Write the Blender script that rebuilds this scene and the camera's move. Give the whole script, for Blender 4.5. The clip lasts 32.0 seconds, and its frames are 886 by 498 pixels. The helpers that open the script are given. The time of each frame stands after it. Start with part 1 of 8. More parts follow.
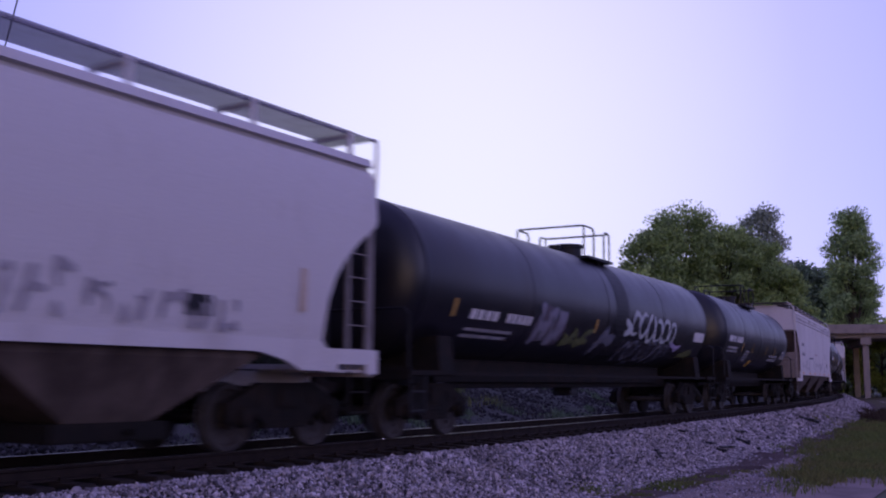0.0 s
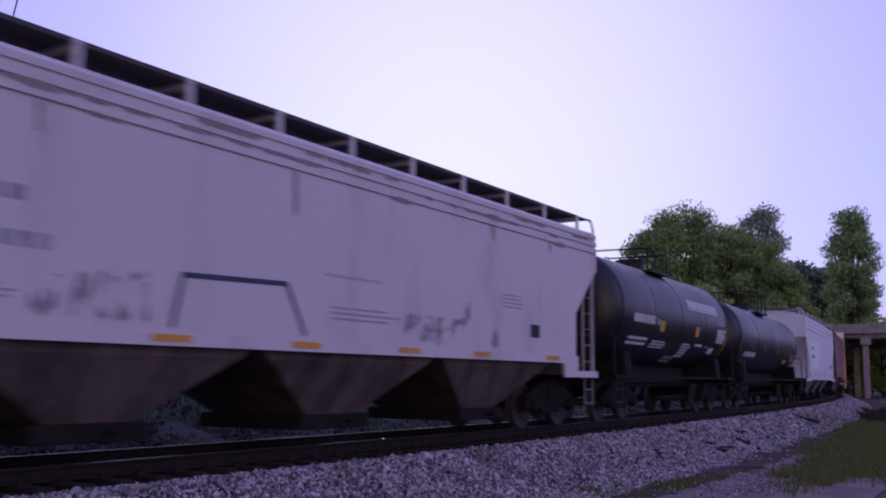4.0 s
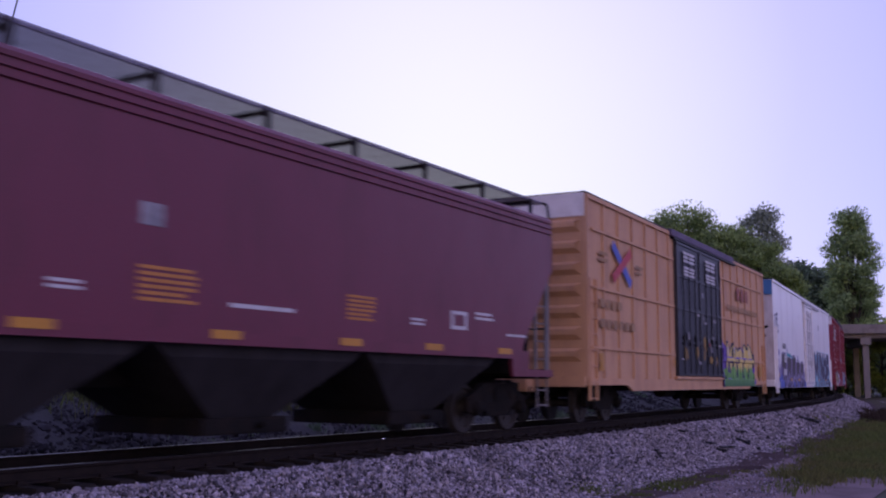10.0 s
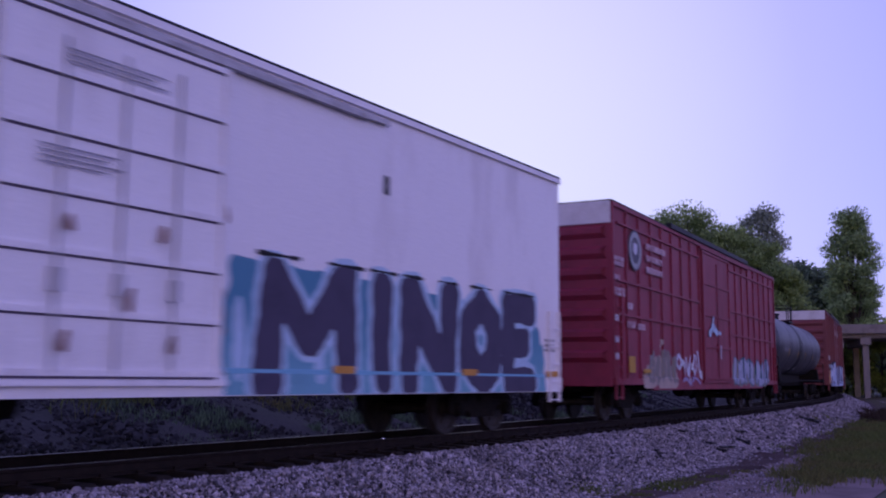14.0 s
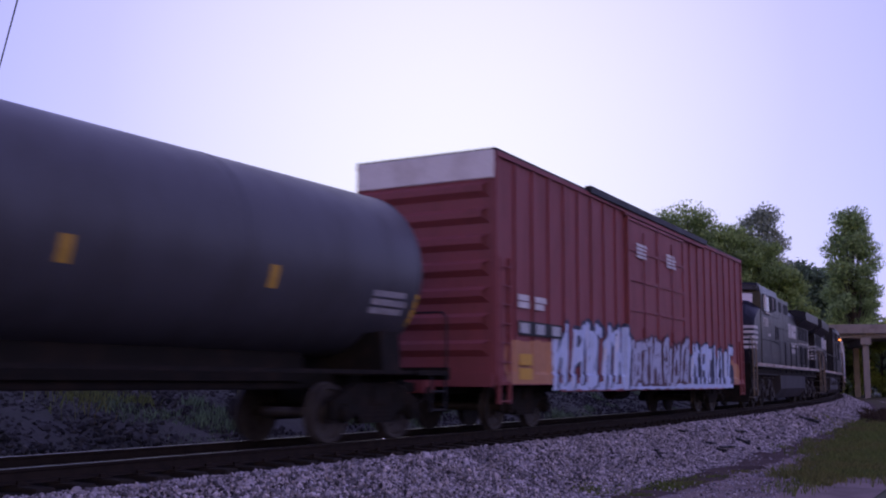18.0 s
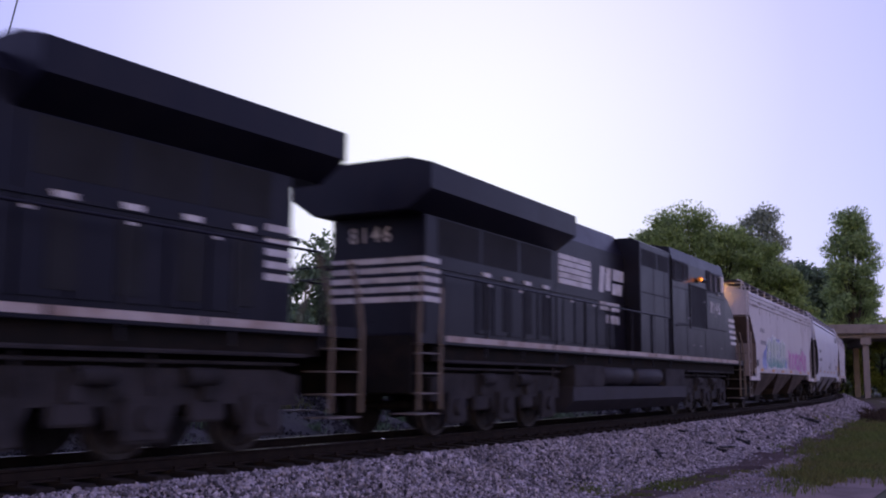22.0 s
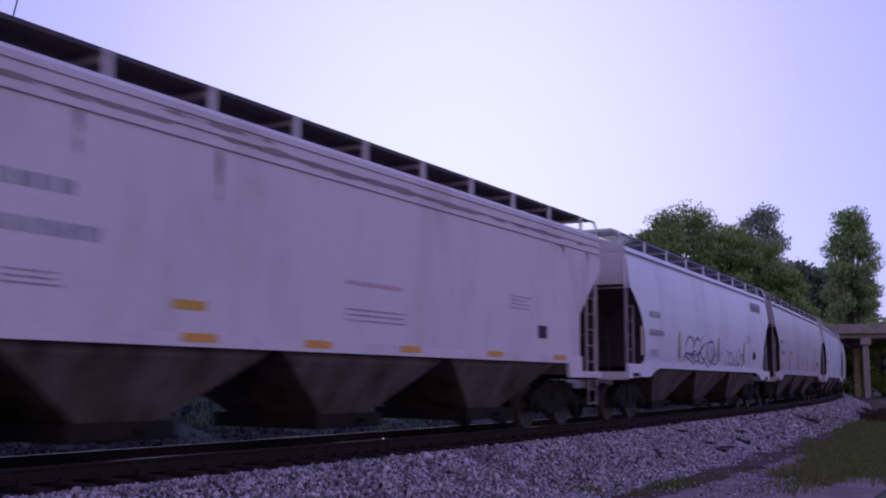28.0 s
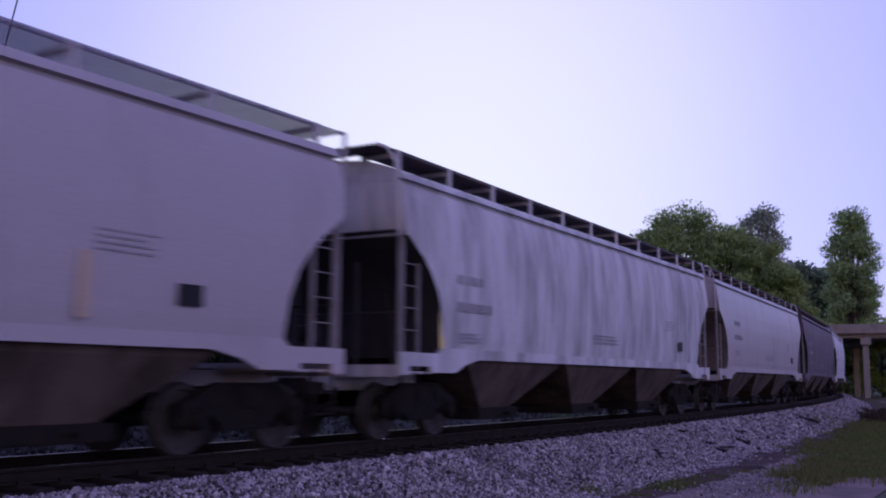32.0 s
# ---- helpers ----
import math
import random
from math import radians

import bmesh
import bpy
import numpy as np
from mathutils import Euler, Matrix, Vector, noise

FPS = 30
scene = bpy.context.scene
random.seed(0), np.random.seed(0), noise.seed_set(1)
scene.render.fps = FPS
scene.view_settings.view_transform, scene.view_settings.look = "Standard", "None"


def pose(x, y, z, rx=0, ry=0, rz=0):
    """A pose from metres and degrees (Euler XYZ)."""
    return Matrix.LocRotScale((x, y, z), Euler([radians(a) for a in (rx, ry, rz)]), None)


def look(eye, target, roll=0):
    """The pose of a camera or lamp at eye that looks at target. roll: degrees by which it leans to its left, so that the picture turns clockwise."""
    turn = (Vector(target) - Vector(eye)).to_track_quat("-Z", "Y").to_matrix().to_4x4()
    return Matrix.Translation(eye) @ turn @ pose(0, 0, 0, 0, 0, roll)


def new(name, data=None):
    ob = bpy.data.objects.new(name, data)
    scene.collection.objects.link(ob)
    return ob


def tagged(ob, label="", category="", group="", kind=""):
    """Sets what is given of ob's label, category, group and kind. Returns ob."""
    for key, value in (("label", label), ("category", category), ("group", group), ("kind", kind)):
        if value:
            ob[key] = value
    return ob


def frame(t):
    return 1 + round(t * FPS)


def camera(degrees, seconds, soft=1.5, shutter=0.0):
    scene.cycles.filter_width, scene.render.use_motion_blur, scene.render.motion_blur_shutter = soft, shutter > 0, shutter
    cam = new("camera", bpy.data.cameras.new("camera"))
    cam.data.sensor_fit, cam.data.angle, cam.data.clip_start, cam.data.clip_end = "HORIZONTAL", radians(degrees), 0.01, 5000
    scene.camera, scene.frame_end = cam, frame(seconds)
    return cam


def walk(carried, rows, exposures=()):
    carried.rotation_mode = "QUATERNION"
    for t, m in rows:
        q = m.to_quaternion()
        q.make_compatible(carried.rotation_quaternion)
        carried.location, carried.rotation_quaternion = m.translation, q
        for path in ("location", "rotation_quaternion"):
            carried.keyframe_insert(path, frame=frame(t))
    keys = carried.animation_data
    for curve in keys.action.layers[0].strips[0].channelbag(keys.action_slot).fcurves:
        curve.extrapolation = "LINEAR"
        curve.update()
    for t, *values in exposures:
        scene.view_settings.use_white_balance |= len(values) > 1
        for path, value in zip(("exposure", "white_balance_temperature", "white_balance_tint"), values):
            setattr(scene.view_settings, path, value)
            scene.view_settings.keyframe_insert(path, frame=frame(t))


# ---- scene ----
# ---------------------------------------------------------------- camera, light
cam = camera(48.11, 32.0, soft=2.0, shutter=0.5)
EYE = pose(0.0, 0.0, 0.977, 97.538, 0.0, 33.36) @ pose(0, 0, 0, 0, 0, 0.398)
walk(cam, [(0.0, EYE), (32.0, EYE)],
     exposures=[(0.0, 0.0, 6200, 15), (2.5, 0.0, 6400, 13), (6.0, 0.0, 6400, 11), (7.9, -0.02, 6000, 17), (9.2, 0.0, 6250, 13), (11.0, 0.25, 7000, 5), (12.0, 0.15, 6750, 6),
                (13.0, -0.05, 5850, 20), (14.2, -0.14, 5900, 18), (15.3, 0.10, 6450, 11), (18.0, 0.10, 6600, 8), (19.0, 0.28, 7150, 1), (20.4, 0.14, 7050, 0), (22.9, 0.20, 7200, -2),
                (24.1, 0.08, 6850, 4), (26.7, -0.02, 6100, 15), (28.5, 0.0, 6300, 11), (32.0, 0.0, 6300, 8)])

GLOW_YAW, GLOW_UP = 32.9, 16.0          # middle of the brightest part of the dusk sky


def build_world():
    w = bpy.data.worlds.new("dusk_sky")
    scene.world = w
    w.use_nodes = True
    nt = w.node_tree
    n = nt.nodes
    n.clear()
    out = n.new("ShaderNodeOutputWorld")
    add = n.new("ShaderNodeAddShader")
    sky = n.new("ShaderNodeTexSky")
    sky.sky_type, sky.sun_disc = "NISHITA", False
    sky.sun_elevation, sky.sun_rotation = radians(8), radians(147)
    bg1 = n.new("ShaderNodeBackground")
    bg1.inputs["Strength"].default_value = 0.05
    nt.links.new(sky.outputs[0], bg1.inputs["Color"])
    tc = n.new("ShaderNodeTexCoord")
    dot = n.new("ShaderNodeVectorMath")
    dot.operation = "DOT_PRODUCT"
    a, e = radians(GLOW_YAW), radians(GLOW_UP)
    dot.inputs[1].default_value = (-math.sin(a) * math.cos(e), math.cos(a) * math.cos(e), math.sin(e))
    nt.links.new(tc.outputs["Generated"], dot.inputs[0])
    ramp = n.new("ShaderNodeValToRGB")
    el = ramp.color_ramp.elements
    el[0].position, el[0].color = 0.0, (0.255, 0.225, 0.70, 1)
    el[1].position, el[1].color = 1.0, (0.78, 0.71, 0.95, 1)
    for p, c in ((0.80, (0.31, 0.27, 0.76, 1)), (0.906, (0.40, 0.36, 0.93, 1)), (0.945, (0.50, 0.44, 0.94, 1)), (0.985, (0.70, 0.63, 0.96, 1))):
        k = el.new(p)
        k.color = c
    nt.links.new(dot.outputs["Value"], ramp.inputs[0])
    bg2 = n.new("ShaderNodeBackground")
    bg2.inputs["Strength"].default_value = 0.97
    nt.links.new(ramp.outputs[0], bg2.inputs["Color"])
    nt.links.new(bg1.outputs[0], add.inputs[0])
    nt.links.new(bg2.outputs[0], add.inputs[1])
    nt.links.new(add.outputs[0], out.inputs["Surface"])


build_world()
sun = new("sun", bpy.data.lights.new("sun", "SUN"))
sun.data.energy, sun.data.angle, sun.data.color = 0.47, radians(40), (0.69, 0.615, 1.0)
sun.matrix_world = look((22, -1, 9), (0, 0, 0))


# ---------------------------------------------------------------- materials
def mat(name, color, rough=0.6, metal=0.0, dirt=None, amount=0.4, scale=1.2, streak=0.0, grain=30.0, bump=0.1, vary=0.0, spec=0.5):
    """A painted or raw surface: base colour, a second colour in stains (streaked downwards if wanted), fine grain and relief."""
    m = bpy.data.materials.new(name)
    m.use_nodes = True
    nt = m.node_tree
    n, ln = nt.nodes, nt.links
    b = n["Principled BSDF"]
    b.inputs["Metallic"].default_value = metal
    b.inputs["Specular IOR Level"].default_value = spec
    tc, info = n.new("ShaderNodeTexCoord"), n.new("ShaderNodeObjectInfo")
    off = n.new("ShaderNodeVectorMath")
    off.operation = "MULTIPLY_ADD"
    off.inputs[1].default_value = (1, 1, 1)
    comb = n.new("ShaderNodeMath")
    comb.operation = "MULTIPLY"
    comb.inputs[1].default_value = 40.0
    ln.new(info.outputs["Random"], comb.inputs[0])
    ln.new(tc.outputs["Object"], off.inputs[0])
    ln.new(comb.outputs[0], off.inputs[2])
    mp = n.new("ShaderNodeMapping")
    mp.inputs["Scale"].default_value = (1, 1, 1 - 0.88 * streak)
    ln.new(off.outputs[0], mp.inputs[0])
    big, fine = n.new("ShaderNodeTexNoise"), n.new("ShaderNodeTexNoise")
    big.inputs["Scale"].default_value, big.inputs["Detail"].default_value = scale * (1 + 2 * streak), 6
    big.inputs["Roughness"].default_value = 0.62
    fine.inputs["Scale"].default_value, fine.inputs["Detail"].default_value = grain, 4
    ln.new(mp.outputs[0], big.inputs["Vector"])
    ln.new(off.outputs[0], fine.inputs["Vector"])
    r = n.new("ShaderNodeValToRGB")
    r.color_ramp.elements[0].position, r.color_ramp.elements[1].position = 0.62 - 0.35 * amount, 0.80 - 0.15 * amount
    ln.new(big.outputs[0], r.inputs[0])
    mx = n.new("ShaderNodeMix")
    mx.data_type = "RGBA"
    d = dirt or tuple(c * 0.55 for c in color)
    mx.inputs["A"].default_value, mx.inputs["B"].default_value = (*color, 1), (*d, 1)
    mul = n.new("ShaderNodeMath")
    mul.operation = "MULTIPLY"
    mul.inputs[1].default_value = min(1.0, 0.35 + amount)
    ln.new(r.outputs[0], mul.inputs[0])
    ln.new(mul.outputs[0], mx.inputs["Factor"])
    hsv = n.new("ShaderNodeHueSaturation")
    v = n.new("ShaderNodeMapRange")
    v.inputs["To Min"].default_value, v.inputs["To Max"].default_value = 0.82, 1.18
    ln.new(fine.outputs[0], v.inputs["Value"])
    last = v.outputs[0]
    if vary:
        rv = n.new("ShaderNodeMapRange")
        rv.inputs["To Min"].default_value, rv.inputs["To Max"].default_value = 1 - vary, 1 + vary
        geo = n.new("ShaderNodeNewGeometry")
        ln.new(geo.outputs["Random Per Island"], rv.inputs["Value"])
        mm = n.new("ShaderNodeMath")
        mm.operation = "MULTIPLY"
        ln.new(last, mm.inputs[0])
        ln.new(rv.outputs[0], mm.inputs[1])
        last = mm.outputs[0]
    ln.new(last, hsv.inputs["Value"])
    ln.new(mx.outputs["Result"], hsv.inputs["Color"])
    ln.new(hsv.outputs[0], b.inputs["Base Color"])
    rr = n.new("ShaderNodeMapRange")
    rr.inputs["To Min"].default_value, rr.inputs["To Max"].default_value = max(0.05, rough - 0.12), min(1, rough + 0.15)
    ln.new(big.outputs[0], rr.inputs["Value"])
    ln.new(rr.outputs[0], b.inputs["Roughness"])
    if bump:
        bp = n.new("ShaderNodeBump")
        bp.inputs["Strength"].default_value, bp.inputs["Distance"].default_value = bump, 0.02
        ln.new(fine.outputs[0], bp.inputs["Height"])
        ln.new(bp.outputs[0], b.inputs["Normal"])
    return m


def glow(name, color, strength):
    m = bpy.data.materials.new(name)
    m.use_nodes = True
    b = m.node_tree.nodes["Principled BSDF"]
    b.inputs["Base Color"].default_value = (*color, 1)
    b.inputs["Emission Color"].default_value = (*color, 1)
    b.inputs["Emission Strength"].default_value = strength
    return m


def glass(name, color, rough=0.08):
    m = bpy.data.materials.new(name)
    m.use_nodes = True
    b = m.node_tree.nodes["Principled BSDF"]
    b.inputs["Base Color"].default_value = (*color, 1)
    b.inputs["Roughness"].default_value = rough
    b.inputs["Specular IOR Level"].default_value = 0.9
    return m


RUST = (0.11, 0.055, 0.035)
SOOT = (0.03, 0.026, 0.026)
M = {
    "steel": mat("cast_steel_dark", (0.0095, 0.0085, 0.008), 0.8, 0.0, (0.026, 0.018, 0.015), 0.5, 3, bump=0.3, spec=0.12),
    "wheel": mat("wheel_steel", (0.055, 0.048, 0.046), 0.55, 0.3, (0.02, 0.014, 0.012), 0.5, 4, spec=0.2),
    "tread": mat("wheel_tread", (0.45, 0.43, 0.42), 0.25, 0.9, SOOT, 0.2, 4),
    "railtop": mat("rail_head", (0.30, 0.29, 0.29), 0.35, 0.9, (0.10, 0.07, 0.05), 0.4, 2),
    "rail": mat("rail_side_rust", (0.020, 0.014, 0.012), 0.8, 0.2, (0.010, 0.008, 0.008), 0.5, 6, spec=0.15),
    "tie": mat("creosote_tie", (0.020, 0.016, 0.015), 0.9, 0, (0.035, 0.028, 0.026), 0.5, 5, vary=0.2, bump=0.5, spec=0.15),
    "stone": mat("ballast_stone", (0.265, 0.235, 0.262), 0.85, 0, (0.105, 0.092, 0.105), 0.5, 1.5, vary=0.9, bump=0.3, spec=0.3),
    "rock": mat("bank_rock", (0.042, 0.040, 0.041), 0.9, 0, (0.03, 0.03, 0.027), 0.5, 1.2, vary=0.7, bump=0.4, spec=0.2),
    "bed": mat("ballast_bed", (0.155, 0.137, 0.152), 0.95, 0, (0.05, 0.045, 0.048), 0.6, 0.5, grain=22, bump=0.9),
    "crib": mat("dark_ballast", (0.018, 0.016, 0.016), 0.95, 0, (0.035, 0.031, 0.031), 0.5, 2, grain=16, bump=0.9, spec=0.1),
    "soil": mat("soil", (0.100, 0.072, 0.070), 0.95, 0, (0.045, 0.031, 0.028), 0.65, 0.9, grain=14, bump=0.8, spec=0.05),
    "lane": mat("gravel_lane", (0.225, 0.172, 0.165), 0.95, 0, (0.10, 0.078, 0.070), 0.6, 0.9, grain=34, bump=1.0, spec=0.2),
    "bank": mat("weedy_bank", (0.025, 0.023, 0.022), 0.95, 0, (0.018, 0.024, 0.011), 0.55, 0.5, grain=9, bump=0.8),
    "land": mat("land", (0.055, 0.065, 0.03), 0.95, 0, (0.05, 0.045, 0.03), 0.6, 0.08, grain=4, bump=0.5),
    "grass": mat("grass_blades", (0.125, 0.155, 0.040), 0.8, 0, (0.17, 0.135, 0.055), 0.5, 0.5, vary=0.4, bump=0),
    "leaf": mat("leaves_mid", (0.27, 0.36, 0.115), 0.65, 0, (0.14, 0.205, 0.075), 0.5, 0.25, vary=0.35, bump=0),
    "leaf_dark": mat("leaves_dark", (0.13, 0.19, 0.10), 0.7, 0, (0.085, 0.13, 0.075), 0.5, 0.25, vary=0.5, bump=0),
    "leaf_lime": mat("leaves_lime", (0.32, 0.40, 0.11), 0.6, 0, (0.22, 0.30, 0.08), 0.5, 0.3, vary=0.4, bump=0),
    "leaf_pale": mat("leaves_pale", (0.28, 0.38, 0.14), 0.65, 0, (0.18, 0.26, 0.10), 0.5, 0.25, vary=0.35, bump=0),
    "leaf_grey": mat("leaves_grey", (0.28, 0.32, 0.23), 0.7, 0, (0.20, 0.25, 0.16), 0.5, 0.25, vary=0.5, bump=0),
    "dry": mat("dry_weeds", (0.050, 0.034, 0.026), 0.9, 0, (0.028, 0.028, 0.016), 0.5, 0.6, vary=0.4, bump=0, spec=0.1),
    "verge": mat("grassy_soil", (0.075, 0.070, 0.034), 0.95, 0, (0.08, 0.06, 0.045), 0.6, 1.3, grain=18, bump=1.0, spec=0.1),
    "bark": mat("bark", (0.06, 0.048, 0.04), 0.95, 0, (0.03, 0.025, 0.02), 0.5, 3, streak=0.8, bump=0.6),
    "concrete": mat("concrete", (0.25, 0.215, 0.205), 0.9, 0, (0.16, 0.14, 0.13), 0.5, 0.5, streak=0.6, bump=0.3),
    "white_wall": mat("white_cladding", (0.62, 0.60, 0.60), 0.7, 0, (0.4, 0.38, 0.36), 0.4, 0.5, streak=0.6),
    "roof": mat("dark_roof", (0.05, 0.05, 0.055), 0.9),
    "glass": glass("window_glass", (0.02, 0.022, 0.03)),
    "cable": mat("cable_black", (0.012, 0.012, 0.014), 0.6),
    "white": mat("white_lettering", (0.55, 0.53, 0.54), 0.6, 0, (0.34, 0.32, 0.32), 0.45, 3),
    "grey_mark": mat("grey_lettering", (0.20, 0.19, 0.21), 0.7, 0, (0.36, 0.35, 0.38), 0.6, 5),
    "black": mat("black_paint", (0.0065, 0.0065, 0.009), 0.5, 0, (0.018, 0.015, 0.0145), 0.4, 0.8, streak=0.7, spec=0.25),
    "amber": mat("amber_reflector", (0.52, 0.24, 0.03), 0.4),
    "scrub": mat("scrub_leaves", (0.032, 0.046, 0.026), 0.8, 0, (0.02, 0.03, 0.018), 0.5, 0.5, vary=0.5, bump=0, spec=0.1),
    "dull_yellow": mat("dull_yellow_tape", (0.34, 0.20, 0.045), 0.6, 0, (0.2, 0.12, 0.04), 0.4, 3),
    "yellow": mat("yellow_plate", (0.44, 0.25, 0.03), 0.6, 0, (0.4, 0.25, 0.05), 0.3, 3),
    "galv": mat("galvanised_grating", (0.30, 0.30, 0.34), 0.55, 0.6, (0.14, 0.12, 0.12), 0.4, 3),
    "walk_dark": mat("roofwalk_dark", (0.05, 0.045, 0.05), 0.8, 0.2, RUST, 0.4, 3),
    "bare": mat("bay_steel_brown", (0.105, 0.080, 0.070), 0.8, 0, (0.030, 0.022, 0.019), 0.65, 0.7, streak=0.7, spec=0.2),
}


for key in ("leaf", "leaf_dark", "leaf_lime", "leaf_grey", "leaf_pale", "grass"):
    nt = M[key].node_tree
    b, out = nt.nodes["Principled BSDF"], nt.nodes["Material Output"]
    mix, tl = nt.nodes.new("ShaderNodeMixShader"), nt.nodes.new("ShaderNodeBsdfTranslucent")
    mix.inputs[0].default_value = 0.5
    nt.links.new(b.inputs["Base Color"].links[0].from_socket, tl.inputs["Color"])
    nt.links.new(b.outputs[0], mix.inputs[1])
    nt.links.new(tl.outputs[0], mix.inputs[2])
    nt.links.new(mix.outputs[0], out.inputs["Surface"])


GLINT = mat("polished_steel", (0.85, 0.84, 0.84), 0.22, 1.0, (0.6, 0.6, 0.6), 0.2, 8)


# ---------------------------------------------------------------- mesh building
class Geo:
    """Vertices and faces gathered for one mesh."""

    def __init__(self):
        self.v, self.f = [], []

    def add(self, verts, faces):
        k = len(self.v)
        self.v += [tuple(p) for p in verts]
        self.f += [tuple(i + k for i in q) for q in faces]
        return self

    def box(self, x0, x1, y0, y1, z0, z1, c=0.0):
        if c <= 0:
            return self.add([(x, y, z) for x in (x0, x1) for y in (y0, y1) for z in (z0, z1)],
                            [(0, 1, 3, 2), (4, 6, 7, 5), (0, 4, 5, 1), (2, 3, 7, 6), (0, 2, 6, 4), (1, 5, 7, 3)])
        bm = bmesh.new()
        bmesh.ops.create_cube(bm, size=1, matrix=Matrix.Translation(((x0 + x1) / 2, (y0 + y1) / 2, (z0 + z1) / 2)) @ Matrix.Diagonal((x1 - x0, y1 - y0, z1 - z0, 1)))
        bmesh.ops.bevel(bm, geom=bm.edges[:], offset=c, segments=2, affect="EDGES")
        bm.verts.index_update()
        self.add([v.co for v in bm.verts], [[v.index for v in f.verts] for f in bm.faces])
        bm.free()
        return self

    def tube(self, a, b, r, n=10, r2=None, caps=True):
        a, b = Vector(a), Vector(b)
        q = (b - a).to_track_quat("Z", "Y").to_matrix()
        r2 = r if r2 is None else r2
        vs = [a + q @ Vector((math.cos(2 * math.pi * i / n) * r, math.sin(2 * math.pi * i / n) * r, 0)) for i in range(n)]
        vs += [b + q @ Vector((math.cos(2 * math.pi * i / n) * r2, math.sin(2 * math.pi * i / n) * r2, 0)) for i in range(n)]
        fs = [(i, (i + 1) % n, n + (i + 1) % n, n + i) for i in range(n)]
        if caps:
            fs += [tuple(range(n))[::-1], tuple(range(n, 2 * n))]
        return self.add(vs, fs)

    def path(self, pts, r, n=8):
        pts = [Vector(q) for q in pts]
        rings, up = [], None
        for i, q in enumerate(pts):
            d0 = (q - pts[i - 1]).normalized() if i else None
            d1 = (pts[i + 1] - q).normalized() if i < len(pts) - 1 else None
            d = ((d0 or d1) + (d1 or d0)).normalized()
            if up is None:
                up = d.orthogonal().normalized()
            side = d.cross(up)
            if side.length < 1e-4:
                side = d.orthogonal()
            side.normalize()
            up = side.cross(d).normalized()
            rings.append([tuple(q + side * math.cos(6.28318 * k / n) * r + up * math.sin(6.28318 * k / n) * r) for k in range(n)])
        return self.loft(rings)

    def lathe(self, rings, axis="y", cx=0.0, cz=0.0, n=40):
        """rings: (along, radius) pairs; a body of revolution along y, or along x."""
        vs, fs = [], []
        for a, r in rings:
            for i in range(n):
                c, s = math.cos(2 * math.pi * i / n) * r, math.sin(2 * math.pi * i / n) * r
                vs.append((cx + c, a, cz + s) if axis == "y" else (a, cx + c, cz + s))
        for j in range(len(rings) - 1):
            for i in range(n):
                k = (i + 1) % n
                fs.append((j * n + i, j * n + k, (j + 1) * n + k, (j + 1) * n + i))
        fs += [tuple(range(n))[::-1], tuple(range((len(rings) - 1) * n, len(rings) * n))]
        return self.add(vs, fs)

    def slab(self, poly, x0, x1):
        """An outline in (y, z) with a thickness in x."""
        n = len(poly)
        vs = [(x0, y, z) for y, z in poly] + [(x1, y, z) for y, z in poly]
        return self.add(vs, [tuple(range(n))[::-1], tuple(range(n, 2 * n))] + [(i, (i + 1) % n, n + (i + 1) % n, n + i) for i in range(n)])

    def prism(self, poly, y0, y1):
        """An outline in (x, z), drawn out along y."""
        n = len(poly)
        vs = [(x, y0, z) for x, z in poly] + [(x, y1, z) for x, z in poly]
        return self.add(vs, [tuple(range(n)), tuple(range(n, 2 * n))[::-1]] + [(i, n + i, n + (i + 1) % n, (i + 1) % n) for i in range(n)])

    def loft(self, rings, close=True):
        n = len(rings[0])
        vs = [p for r in rings for p in r]
        fs = [(j * n + i, j * n + (i + 1) % n, (j + 1) * n + (i + 1) % n, (j + 1) * n + i) for j in range(len(rings) - 1) for i in range(n)]
        if close:
            fs += [tuple(range(n))[::-1], tuple(range((len(rings) - 1) * n, len(rings) * n))]
        return self.add(vs, fs)

    def mesh(self, name, material, smooth=0):
        me = bpy.data.meshes.new(name)
        me.from_pydata(self.v, [], self.f)
        bm = bmesh.new()
        bm.from_mesh(me)
        bmesh.ops.recalc_face_normals(bm, faces=bm.faces)
        bm.to_mesh(me)
        bm.free()
        me.materials.append(material)
        if smooth:
            me.polygons.foreach_set("use_smooth", [True] * len(me.polygons))
            me.set_sharp_from_angle(angle=radians(smooth))
        return me


def part(name, geo, material, parent, label="", smooth=0):
    me = geo if isinstance(geo, bpy.types.Mesh) else geo.mesh(name, material, smooth)
    ob = new(name, me)
    ob.parent = parent
    if label:
        ob["label"] = label
    return ob


def thing(name, label, category, group="", kind="", data=None):
    return tagged(new(name, data), label, category, group, kind)


def raw(name, verts, faces, material, smooth=False):
    me = bpy.data.meshes.new(name)
    me.from_pydata(verts, [], faces)
    me.materials.append(material)
    if smooth:
        me.polygons.foreach_set("use_smooth", [True] * len(me.polygons))
    return me


